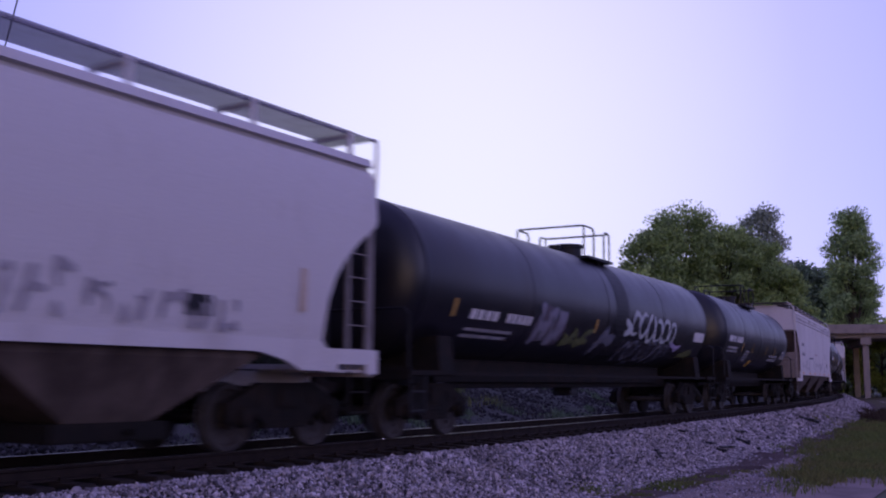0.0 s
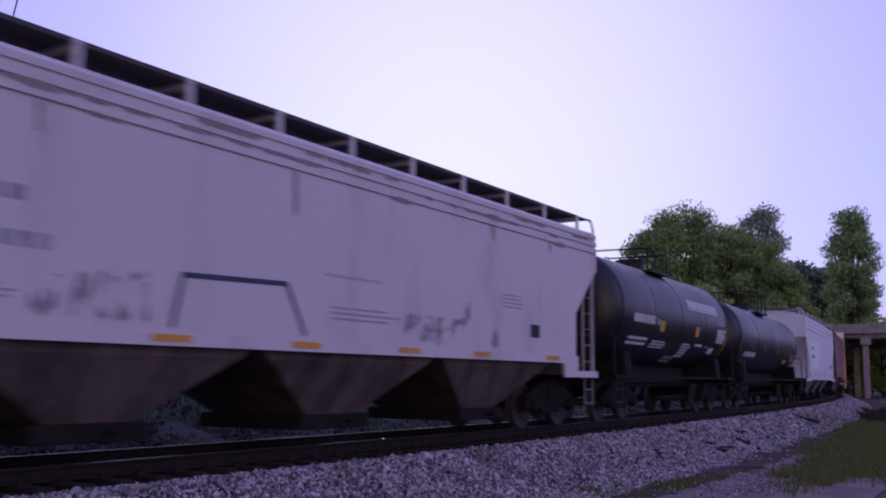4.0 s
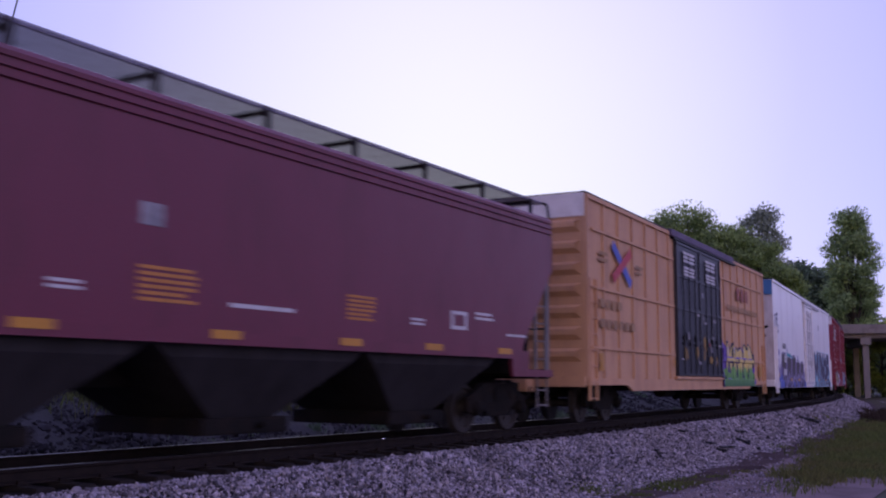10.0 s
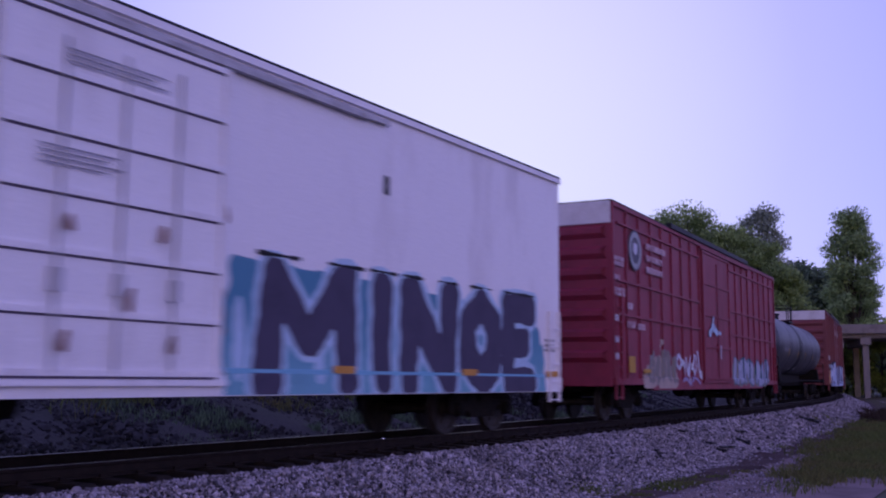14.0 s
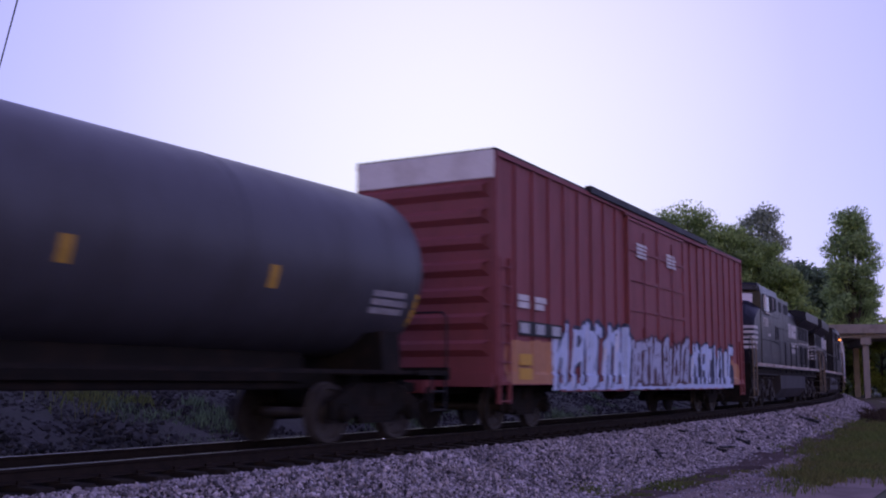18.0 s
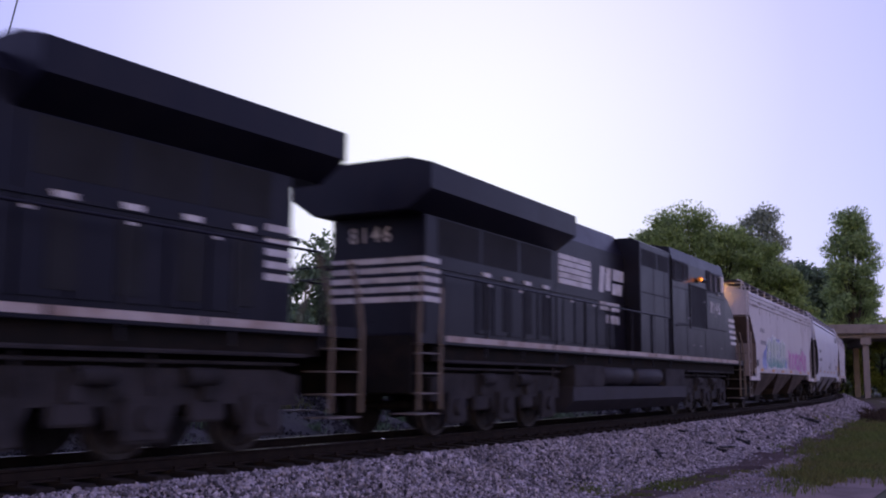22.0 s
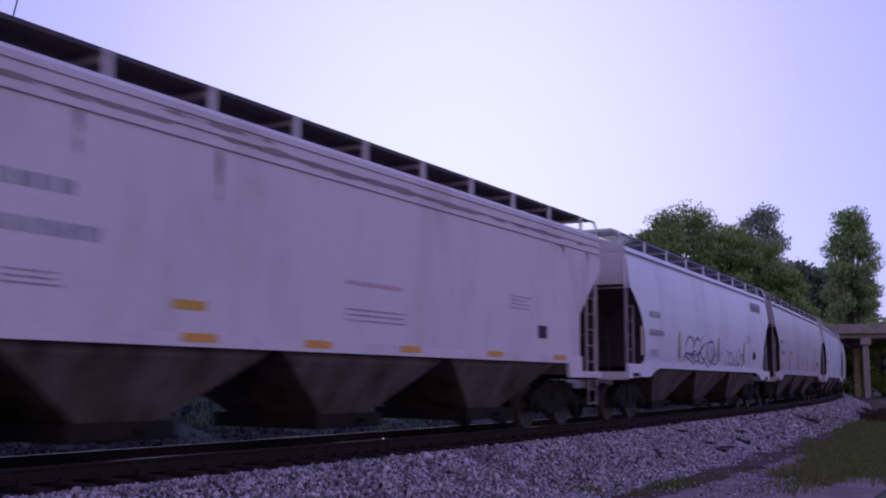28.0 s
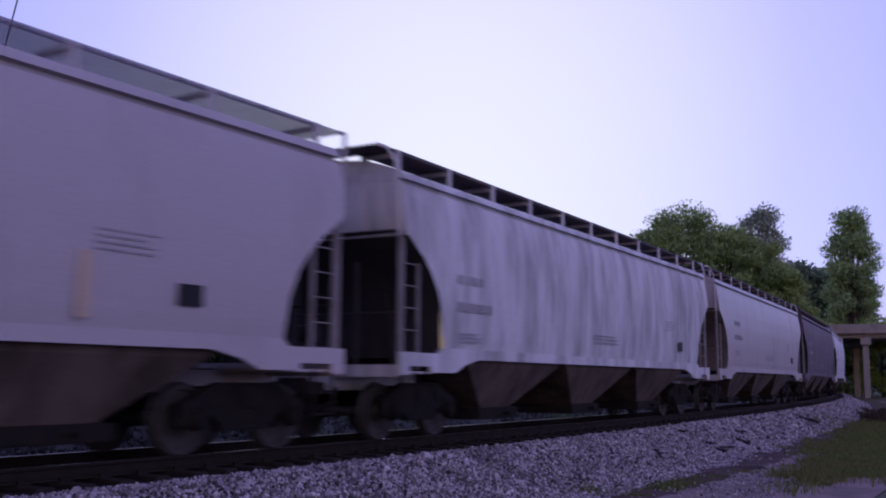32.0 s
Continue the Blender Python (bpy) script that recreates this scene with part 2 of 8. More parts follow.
# ---------------------------------------------------------------- the curved track
DIST = 10.576            # the track's centre line passes this far from the camera
S = np.arange(-460, 560, 0.5)
BEND = np.interp(S, [-60, 10, 40, 80], [0.9e-3, 2.70e-3, 1.91e-3, 1.793e-3])
HEAD = np.cumsum(BEND) * 0.5
HEAD -= np.interp(0, S, HEAD)
CX, CY = np.cumsum(-np.sin(HEAD)) * 0.5, np.cumsum(np.cos(HEAD)) * 0.5
CX, CY = CX - np.interp(0, S, CX) - DIST, CY - np.interp(0, S, CY)


def on_track(s, side=0.0, z=0.0):
    """The place s metres along the track, `side` metres to its right."""
    a = np.interp(s, S, HEAD)
    return np.interp(s, S, CX) + np.cos(a) * side, np.interp(s, S, CY) + np.sin(a) * side, z


def sweep(profile, s0, s1, step):
    """An outline (side, z) carried along the track."""
    g = Geo()
    g.loft([[on_track(s, x, z) for x, z in profile] for s in np.arange(s0, s1 + 0.01, step)])
    return g


def strip(edges, s0, s1, step, wave=0.0, seed=1):
    """A sheet along the track over (side, z) columns, slightly uneven."""
    rng = np.random.default_rng(seed)
    ss = np.arange(s0, s1 + 0.01, step)
    vs, fs, k = [], [], len(edges)
    for s in ss:
        for j, (x, z) in enumerate(edges):
            w = wave if 0 < j < k - 1 else 0
            vs.append(on_track(s, x + rng.normal(0, w * 2), z + rng.normal(0, w)))
    for i in range(len(ss) - 1):
        for j in range(k - 1):
            fs.append((i * k + j, i * k + j + 1, (i + 1) * k + j + 1, (i + 1) * k + j))
    return vs, fs


GROUND = -1.0


def build_track():
    track = thing("railway_track", "single railway track of worn steel rails on dark ties", "railway track", kind="structure")
    for side in (-1, 1):
        c = side * 0.7525
        prof = [(c - 0.07, -0.17), (c + 0.07, -0.17), (c + 0.065, -0.15), (c + 0.011, -0.13), (c + 0.011, -0.045), (c + 0.034, -0.035),
                (c + 0.034, -0.004), (c - 0.034, -0.004), (c - 0.034, -0.035), (c - 0.011, -0.045), (c - 0.011, -0.13), (c - 0.065, -0.15)]
        part("rail", sweep(prof, -440, 540, 2.0), M["rail"], track, "rust-brown steel rail", 40)
        part("rail_head", sweep([(c - 0.030, -0.003), (c + 0.030, -0.003), (c + 0.026, 0.0), (c - 0.026, 0.0)], -440, 540, 2.0), M["railtop"], track, "polished rail head")
    # added mirror bead that makes a bright glint on the near rail
    gx, gy, _ = on_track(13.5, 0.742)
    part("rail_burr", Geo().lathe([(-0.03, 0.002), (-0.022, 0.018), (0.0, 0.026), (0.022, 0.018), (0.03, 0.002)], "y", 0, 0, 12), GLINT, track, "small bright bead added as a glint on the rail head", 60).location = (gx, gy, 0.004)
    tie = Geo().box(-1.3, 1.3, -0.115, 0.115, -0.36, -0.172, 0.012).mesh("tie", M["tie"])
    plate = Geo().box(-0.18, 0.18, -0.09, 0.09, -0.172, -0.160)
    plate.box(-0.13, -0.10, -0.05, 0.05, -0.16, -0.12)
    plate.box(0.10, 0.13, -0.05, 0.05, -0.16, -0.12)
    plate = plate.mesh("tie_plate", M["rail"])
    rng = random.Random(4)
    far = Geo()
    for i in range(-40, 420):
        s = i * 0.55
        x, y, _ = on_track(s)
        a = math.degrees(np.interp(s, S, HEAD)) + rng.uniform(-1.2, 1.2)
        if -4 <= i < 110:
            ob = part("tie", tie, None, track)
            ob.matrix_basis = pose(x, y, rng.uniform(-0.012, 0.0), 0, 0, a)
            for side in (-0.7525, 0.7525):
                p = part("tie_plate", plate, None, ob)
                p.matrix_basis = pose(side, 0, 0)
        else:
            m = pose(x, y, 0, 0, 0, a)
            far.add([m @ Vector((px, py, pz)) for px in (-1.3, 1.3) for py in (-.115, .115) for pz in (-.36, -.172)],
                    [(0, 1, 3, 2), (4, 6, 7, 5), (0, 4, 5, 1), (2, 3, 7, 6), (1, 5, 7, 3)])
    tagged(part("far_ties", far, M["tie"], track), kind="stuff")
    # ballast: near-black cribs between the rails, grey stone shoulders
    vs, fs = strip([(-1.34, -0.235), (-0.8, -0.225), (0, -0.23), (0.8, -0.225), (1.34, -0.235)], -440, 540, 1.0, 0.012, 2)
    tagged(new("oily_ballast_cribs", raw("crib", vs, fs, M["crib"], True)), "near-black ballast between the ties", "ballast", kind="structure")
    vs, fs = strip([(1.34, -0.245), (1.75, -0.27), (2.2, -0.48), (2.7, -0.72), (3.2, -0.95), (3.55, GROUND - 0.03)], -440, 540, 0.7, 0.006, 3)
    tagged(new("ballast_shoulder", raw("bed", vs, fs, M["bed"], True)), "grey crushed-stone ballast shoulder sloping to the lane", "ballast", kind="structure")
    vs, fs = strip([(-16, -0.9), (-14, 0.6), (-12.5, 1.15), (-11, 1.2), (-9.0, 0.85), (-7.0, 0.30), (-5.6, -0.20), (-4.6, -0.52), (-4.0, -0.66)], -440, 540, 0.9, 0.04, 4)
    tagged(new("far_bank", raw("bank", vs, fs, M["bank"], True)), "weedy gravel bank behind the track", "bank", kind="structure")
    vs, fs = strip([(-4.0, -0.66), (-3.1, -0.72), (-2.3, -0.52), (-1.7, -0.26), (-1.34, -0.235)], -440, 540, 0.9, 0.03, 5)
    tagged(new("sooty_shoulder", raw("blackish", vs, fs, M["crib"], True)), "near-black ballast shoulder beyond the track", "ballast", kind="structure")


BANK_X = [-16, -14, -12.5, -11, -9, -7, -5.6, -4.6, -3.1, -2.3, -1.7]
BANK_Z = [-0.9, 0.6, 1.15, 1.2, 0.85, 0.30, -0.20, -0.52, -0.72, -0.52, -0.26]


def scatter_stones(name, s0, s1, count, sides, z_of, size, seed, material, label):
    """Many small broken stones in one mesh."""
    rng = np.random.default_rng(seed)
    t = (1 + 5 ** 0.5) / 2
    base = np.array([(-1, t, 0), (1, t, 0), (-1, -t, 0), (1, -t, 0), (0, -1, t), (0, 1, t), (0, -1, -t), (0, 1, -t), (t, 0, -1), (t, 0, 1), (-t, 0, -1), (-t, 0, 1)]) / 1.9
    tri = np.array([(0, 11, 5), (0, 5, 1), (0, 1, 7), (0, 7, 10), (0, 10, 11), (1, 5, 9), (5, 11, 4), (11, 10, 2), (10, 7, 6), (7, 1, 8),
                    (3, 9, 4), (3, 4, 2), (3, 2, 6), (3, 6, 8), (3, 8, 9), (4, 9, 5), (2, 4, 11), (6, 2, 10), (8, 6, 7), (9, 8, 1)])
    u = rng.random(count)
    s = s0 + (s1 - s0) * u ** 1.5
    x = rng.uniform(sides[0], sides[1], count)
    px, py, _ = on_track(s, x)
    pz = z_of(x) + rng.uniform(-0.01, 0.02, count)
    r = size * np.exp(rng.normal(0, 0.35, count)) * 0.5
    verts = base[None] * (1 + rng.normal(0, 0.22, (count, 12, 1))) * (r[:, None, None] * rng.uniform(0.6, 1.3, (count, 1, 3)))
    a = rng.uniform(0, 6.28, count)
    c, sn = np.cos(a)[:, None], np.sin(a)[:, None]
    vx, vy = verts[..., 0] * c - verts[..., 1] * sn, verts[..., 0] * sn + verts[..., 1] * c
    verts = np.stack([vx + px[:, None], vy + py[:, None], verts[..., 2] + pz[:, None]], -1).reshape(-1, 3)
    faces = (tri[None] + 12 * np.arange(count)[:, None, None]).reshape(-1, 3)
    me = bpy.data.meshes.new(name)
    me.from_pydata(verts.tolist(), [], faces.tolist())
    me.materials.append(material)
    return tagged(new(name, me), label, "ballast", kind="stuff")


def shoulder(x):
    return np.interp(x, [1.3, 1.34, 1.75, 2.2, 2.7, 3.2, 3.55, 9], [-0.235, -0.235, -0.25, -0.46, -0.70, -0.93, GROUND, GROUND])


def build_ground():
    g = Geo()
    n = 60
    xs = np.sign(np.linspace(-1, 1, n)) * np.abs(np.linspace(-1, 1, n)) ** 3 * 2600
    vs = [(x, y, GROUND - 0.03) for x in xs for y in xs]
    fs = [(i * n + j, (i + 1) * n + j, (i + 1) * n + j + 1, i * n + j + 1) for i in range(n - 1) for j in range(n - 1)]
    tagged(new("ground", raw("ground", vs, fs, M["land"])), "wide dusky grassland reaching the horizon", "ground", kind="structure")
    vs, fs = strip([(3.3, GROUND - 0.03), (3.7, GROUND + 0.005), (4.1, GROUND), (4.5, GROUND + 0.015), (4.8, GROUND - 0.03)], -100, 200, 0.4, 0.03, 6)
    tagged(new("soil_verge", raw("soil", vs, fs, M["soil"], True)), "dark bare soil along the foot of the ballast", "soil", kind="structure")
    vs, fs = strip([(4.45, GROUND + 0.01), (5.5, GROUND), (6.5, GROUND + 0.01), (7.6, GROUND)], -100, 120, 0.8, 0.012, 7)
    tagged(new("gravel_lane", raw("lane", vs, fs, M["lane"], True)), "grey gravel service lane beside the track", "lane", kind="structure")
    vs, fs = strip([(5.5, GROUND - 0.02), (6.0, GROUND + 0.03), (7.0, GROUND + 0.08), (8.2, GROUND + 0.14), (10.5, GROUND + 0.12), (14, GROUND - 0.02)], 21, 140, 0.5, 0.03, 8)
    vs = [(x, y, GROUND - 0.06 + (z - GROUND + 0.06) * min(1.0, (i // 6) * 0.05)) for i, (x, y, z) in enumerate(vs)]
    tagged(new("grass_verge", raw("verge", vs, fs, M["verge"], True)), "low grassy verge of soil beside the lane", "verge", kind="structure")
    vs, fs = strip([(3.5, GROUND - 0.04), (4.0, GROUND + 0.02), (4.8, GROUND + 0.03), (5.7, GROUND - 0.01)], 36, 140, 0.5, 0.03, 9)
    vs = [(x, y, GROUND - 0.06 + (z - GROUND + 0.06) * min(1.0, (i // 4) * 0.05)) for i, (x, y, z) in enumerate(vs)]
    tagged(new("weedy_verge", raw("weedy_verge", vs, fs, M["verge"], True)), "weedy soil closing in on the ballast", "verge", kind="structure")


def grass_patch(name, spots, count, height, seed, label, material="grass"):
    """Blades of grass in one mesh; spots: (s, side, length, width)."""
    rng = np.random.default_rng(seed)
    vs, fs = [], []
    tufts = []
    for k in range(max(30, count // 90)):
        s, x, ls, lx = spots[rng.integers(len(spots))]
        tufts.append((s + rng.normal(0, ls), x + rng.normal(0, lx), rng.uniform(0.08, 0.30), rng.uniform(0.35, 1.15)))
    for k in range(count):
        s, x, spread, tall = tufts[rng.integers(len(tufts))]
        s, x = s + rng.normal(0, spread * 1.6), x + rng.normal(0, spread)
        px, py, _ = on_track(s, x)
        z = float(shoulder(x)) if x > 0 else float(np.interp(x, BANK_X, BANK_Z))
        h = height * tall * rng.uniform(0.4, 1.2)
        a, b = rng.uniform(0, 6.28), rng.normal(0, 0.4, 2)
        w = rng.uniform(0.006, 0.016)
        dx, dy = math.cos(a) * w, math.sin(a) * w
        i = len(vs)
        vs += [(px - dx, py - dy, z - .02), (px + dx, py + dy, z - .02), (px + dx * .7 + b[0] * h * .4, py + dy * .7 + b[1] * h * .4, z + h * .6), (px - dx * .7 + b[0] * h * .4, py - dy * .7 + b[1] * h * .4, z + h * .6), (px + b[0] * h, py + b[1] * h, z + h)]
        fs += [(i, i + 1, i + 2, i + 3), (i + 3, i + 2, i + 4)]
    return tagged(new(name, raw(name, vs, fs, M[material])), label, "grass", kind="stuff")


def build_ground_cover():
    scatter_stones("ballast_stones", 4.5, 32, 52000, (1.38, 3.75), shoulder, 0.038, 11, M["stone"], "loose grey crushed stones of the ballast")
    scatter_stones("far_ballast_stones", 28, 120, 17000, (1.38, 3.5), shoulder, 0.06, 12, M["stone"], "loose grey crushed stones of the ballast")
    scatter_stones("lane_gravel", 9, 36, 9000, (4.6, 6.2), shoulder, 0.024, 13, M["stone"], "loose gravel on the lane")
    scatter_stones("strayed_stones", 8, 60, 1600, (3.4, 4.8), shoulder, 0.034, 14, M["stone"], "stray ballast stones on the bare soil")
    grass_patch("grass", [(24, 6.3, 2.0, 0.5), (27, 6.4, 2.5, 0.6), (31, 6.0, 3, 0.7), (36, 5.6, 4, 0.8), (36, 7.2, 6, 0.7), (44, 5.2, 5, 0.8), (52, 4.6, 5, 0.7), (58, 6.0, 9, 0.8)], 80000, 0.17, 21, "uneven yellow-green grass beside the lane")
    grass_patch("verge_weeds", [(18.6, 3.9, 0.9, 0.25), (16.3, 3.5, 0.8, 0.2), (21, 4.2, 1.2, 0.2)], 3400, 0.06, 22, "thin green weeds at the foot of the ballast")
    grass_patch("dry_weeds", [(62, 4.6, 4, 0.5), (70, 4.4, 5, 0.5), (56, 5.2, 3, 0.5)], 5000, 0.5, 25, "tall dry brown weeds where the lane ends", "dry")
    far = lambda x: np.interp(x, BANK_X, BANK_Z)
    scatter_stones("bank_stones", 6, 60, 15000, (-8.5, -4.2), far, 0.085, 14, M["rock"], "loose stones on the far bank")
    grass_patch("bank_weeds", [(22, -5.6, 1.0, 0.6), (27, -6.2, 1.5, 0.7), (33, -5.5, 2.5, 0.8), (45, -6, 5, 1.0), (16, -6, 1.2, 0.6)], 5000, 0.25, 23, "weeds on the far bank", "leaf_dark")
    grass_patch("bank_bright_weeds", [(20, -7.2, 0.7, 0.5), (24, -8.0, 1.0, 0.5), (14.5, -7.5, 0.6, 0.4), (31, -7.5, 1.2, 0.6)], 1600, 0.4, 24, "pale grey-green weeds on the far bank")
# ---------------------------------------------------------------- running gear
def grating_mat():
    m = mat("roofwalk_grating", (0.20, 0.18, 0.25), 0.6, 0.2, (0.11, 0.10, 0.13), 0.4, 3)
    nt = m.node_tree
    out, b = nt.nodes["Material Output"], nt.nodes["Principled BSDF"]
    mix, tr = nt.nodes.new("ShaderNodeMixShader"), nt.nodes.new("ShaderNodeBsdfTransparent")
    mix.inputs[0].default_value = 0.38
    nt.links.new(b.outputs[0], mix.inputs[1])
    nt.links.new(tr.outputs[0], mix.inputs[2])
    nt.links.new(mix.outputs[0], out.inputs["Surface"])
    return m


M["grating"] = grating_mat()


def wheelset_mesh(r):
    g = Geo()
    for k in (-1, 1):
        ring = [(0.68, 0.0), (0.68, r + 0.025), (0.705, r + 0.025), (0.715, r), (0.815, r - 0.006), (0.815, r - 0.075), (0.775, r - 0.10), (0.77, 0.17), (0.83, 0.13), (0.83, 0.0)]
        g.lathe([(k * a, max(q, 0.001)) for a, q in ring], "x", 0, 0, 28)
        for i in range(5):
            a = i * 1.2566
            g.tube((k * 0.78, math.cos(a) * 0.25, math.sin(a) * 0.25), (k * 0.795, math.cos(a) * 0.25, math.sin(a) * 0.25), 0.035, 6)
    g.tube((-0.7, 0, 0), (0.7, 0, 0), 0.085, 12)
    g.tube((-1.15, 0, 0), (1.15, 0, 0), 0.065, 10)
    return g.mesh("wheelset", M["wheel"], 35)


WHEEL_R = 0.46
WHEELS = wheelset_mesh(WHEEL_R)
WHEELS_BIG = wheelset_mesh(0.52)


def truck_meshes():
    fr = Geo()
    fr.slab([(-1.16, 0.40), (-1.16, 0.66), (-0.95, 0.74), (-0.55, 0.93), (0.55, 0.93), (0.95, 0.74), (1.16, 0.66), (1.16, 0.40), (1.02, 0.36), (1.02, 0.56), (0.72, 0.56), (0.44, 0.36), (0.44, 0.30),
             (-0.44, 0.30), (-0.44, 0.36), (-0.72, 0.56), (-1.02, 0.56), (-1.02, 0.36)], 0.93, 1.07)
    fr.slab([(-0.62, 0.60), (-0.52, 0.86), (0.52, 0.86), (0.62, 0.60), (0.50, 0.62), (0.42, 0.78), (-0.42, 0.78), (-0.50, 0.62)], 1.05, 1.09)
    for y in (-0.89, 0.89):
        fr.tube((1.04, y, 0.46), (1.17, y, 0.46), 0.15, 14, 0.12)
        fr.tube((1.07, y, 0.46), (1.20, y, 0.46), 0.075, 10)
        fr.box(0.98, 1.09, y - 0.17, y + 0.17, 0.60, 0.70, 0.01)
    bol = Geo().box(-1.12, 1.12, -0.20, 0.20, 0.58, 0.88, 0.03)
    bol.tube((0, 0, 0.88), (0, 0, 1.02), 0.2, 16)
    for k in (-1, 1):
        bol.box(k * 0.55 - 0.06, k * 0.55 + 0.06, -0.85, 0.85, 0.44, 0.60, 0.01)
        for y in (-0.44, 0.44):
            bol.box(k * 0.72 - 0.05, k * 0.72 + 0.05, y * 1.05 - 0.03, y * 1.05 + 0.03, 0.30, 0.62)
    sp = Geo()
    for j in range(4):
        sp.lathe([(0.305 + j * 0.07, 0.06), (0.32 + j * 0.07, 0.092), (0.345 + j * 0.07, 0.092), (0.36 + j * 0.07, 0.06)], "y", 0, 0, 10)
    sp.v = [(x, z, y) for x, y, z in sp.v]
    return fr.mesh("side_frame", M["steel"], 40), bol.mesh("bolster", M["steel"], 40), sp.mesh("spring", M["steel"], 40)


TRUCK = truck_meshes()
ROLLING = []             # wheelsets: object, its place on the truck, radius, the car


def truck(car, y):
    t = part("truck", TRUCK[1], None, car, "dark cast-steel truck with two wheelsets")
    t.location = (0, y, 0)
    for k in (-1, 1):
        f = part("side_frame", TRUCK[0], None, t)
        f.matrix_basis = pose(0, 0, 0, 0, 0, 0 if k > 0 else 180)
        for dy in (-0.24, 0.0, 0.24):
            q = part("spring", TRUCK[2], None, t)
            q.location = (k * 1.0, dy, 0)
    for dy in (-0.89, 0.89):
        w = part("wheelset", WHEELS, None, t)
        w.location = (0, dy, WHEEL_R)
        ROLLING.append((w, (0, dy, WHEEL_R), WHEEL_R, car))
    return t


def coupler(car, y, k):
    g = Geo().box(-0.11, 0.11, min(y, y + k * 0.45), max(y, y + k * 0.45), 0.76, 0.94, 0.02)
    g.box(-0.16, 0.16, min(y + k * .4, y + k * .66), max(y + k * .4, y + k * .66), 0.70, 1.0, 0.05)
    g.path([(0.35, y, 0.85), (0.38, y + k * 0.2, 0.62), (0.25, y + k * 0.5, 0.50), (0.1, y + k * 0.66, 0.55)], 0.022, 6)
    part("coupler", g, M["steel"], car, smooth=40)


# ---------------------------------------------------------------- paint marks
def bars(car, x, y0, y1, z0, z1, rows, material, name="lettering", seed=0, gap=0.45, ragged=0.25, words=1):
    """Rows of plain bars in place of small writing, on the side at x."""
    g, rng = Geo(), random.Random(seed + int(y0 * 100) + rows)
    h = (z1 - z0) / rows
    for i in range(rows):
        zb = z0 + i * h
        e = y1 - (y1 - y0) * rng.uniform(0, ragged)
        w = (e - y0) / words
        for k in range(words):
            g.box(x - 0.002, x + 0.004, y0 + k * w, y0 + (k + 0.70) * w if words > 1 else e, zb + h * gap * 0.5, zb + h * (1 - gap * 0.5))
    return part(name, g, material, car)


def panel(car, name, x, y0, y1, z0, z1, material, t=0.004, label=""):
    return part(name, Geo().box(x - 0.003, x + t, y0, y1, z0, z1), material, car, label)


def reflectors(car, x, ys, z, w=0.45, h=0.10, material=None):
    for y in ys:
        panel(car, "reflector", x, y - w / 2, y + w / 2, z - h / 2, z + h / 2, material or M["amber"])


SKIN = {}                # name of a car: how far its right flank stands out at (y, z)
GLYPH = {
    "M": [[(0, 0), (0.06, 1), (0.5, 0.38), (0.94, 1), (1, 0)]], "I": [[(0.5, 0), (0.5, 1)]], "N": [[(0, 0), (0.04, 1), (0.96, 0), (1, 1)]],
    "O": [[(0.5, 1), (0.04, 0.72), (0.04, 0.28), (0.5, 0), (0.96, 0.28), (0.96, 0.72), (0.5, 1)]], "E": [[(1, 1), (0.05, 1), (0, 0), (1, 0)], [(0, 0.52), (0.75, 0.52)]],
}


def stroke(g, line, x, w, lift):
    """A fat line of flat quads; lift grows a little from quad to quad so that none share a plane."""
    for (ya, za), (yb, zb) in zip(line, line[1:]):
        d = Vector((yb - ya, zb - za))
        d = d.normalized() if d.length > 1e-6 else Vector((1, 0))
        n = Vector((-d.y, d.x)) * w / 2
        e = d * w * 0.35
        xx = x + lift[0]
        lift[0] += 0.00015
        g.add([(xx, ya - e.x + n.x, za - e.y + n.y), (xx, ya - e.x - n.x, za - e.y - n.y), (xx, yb + e.x - n.x, zb + e.y - n.y), (xx, yb + e.x + n.x, zb + e.y + n.y)], [(0, 1, 2, 3)])


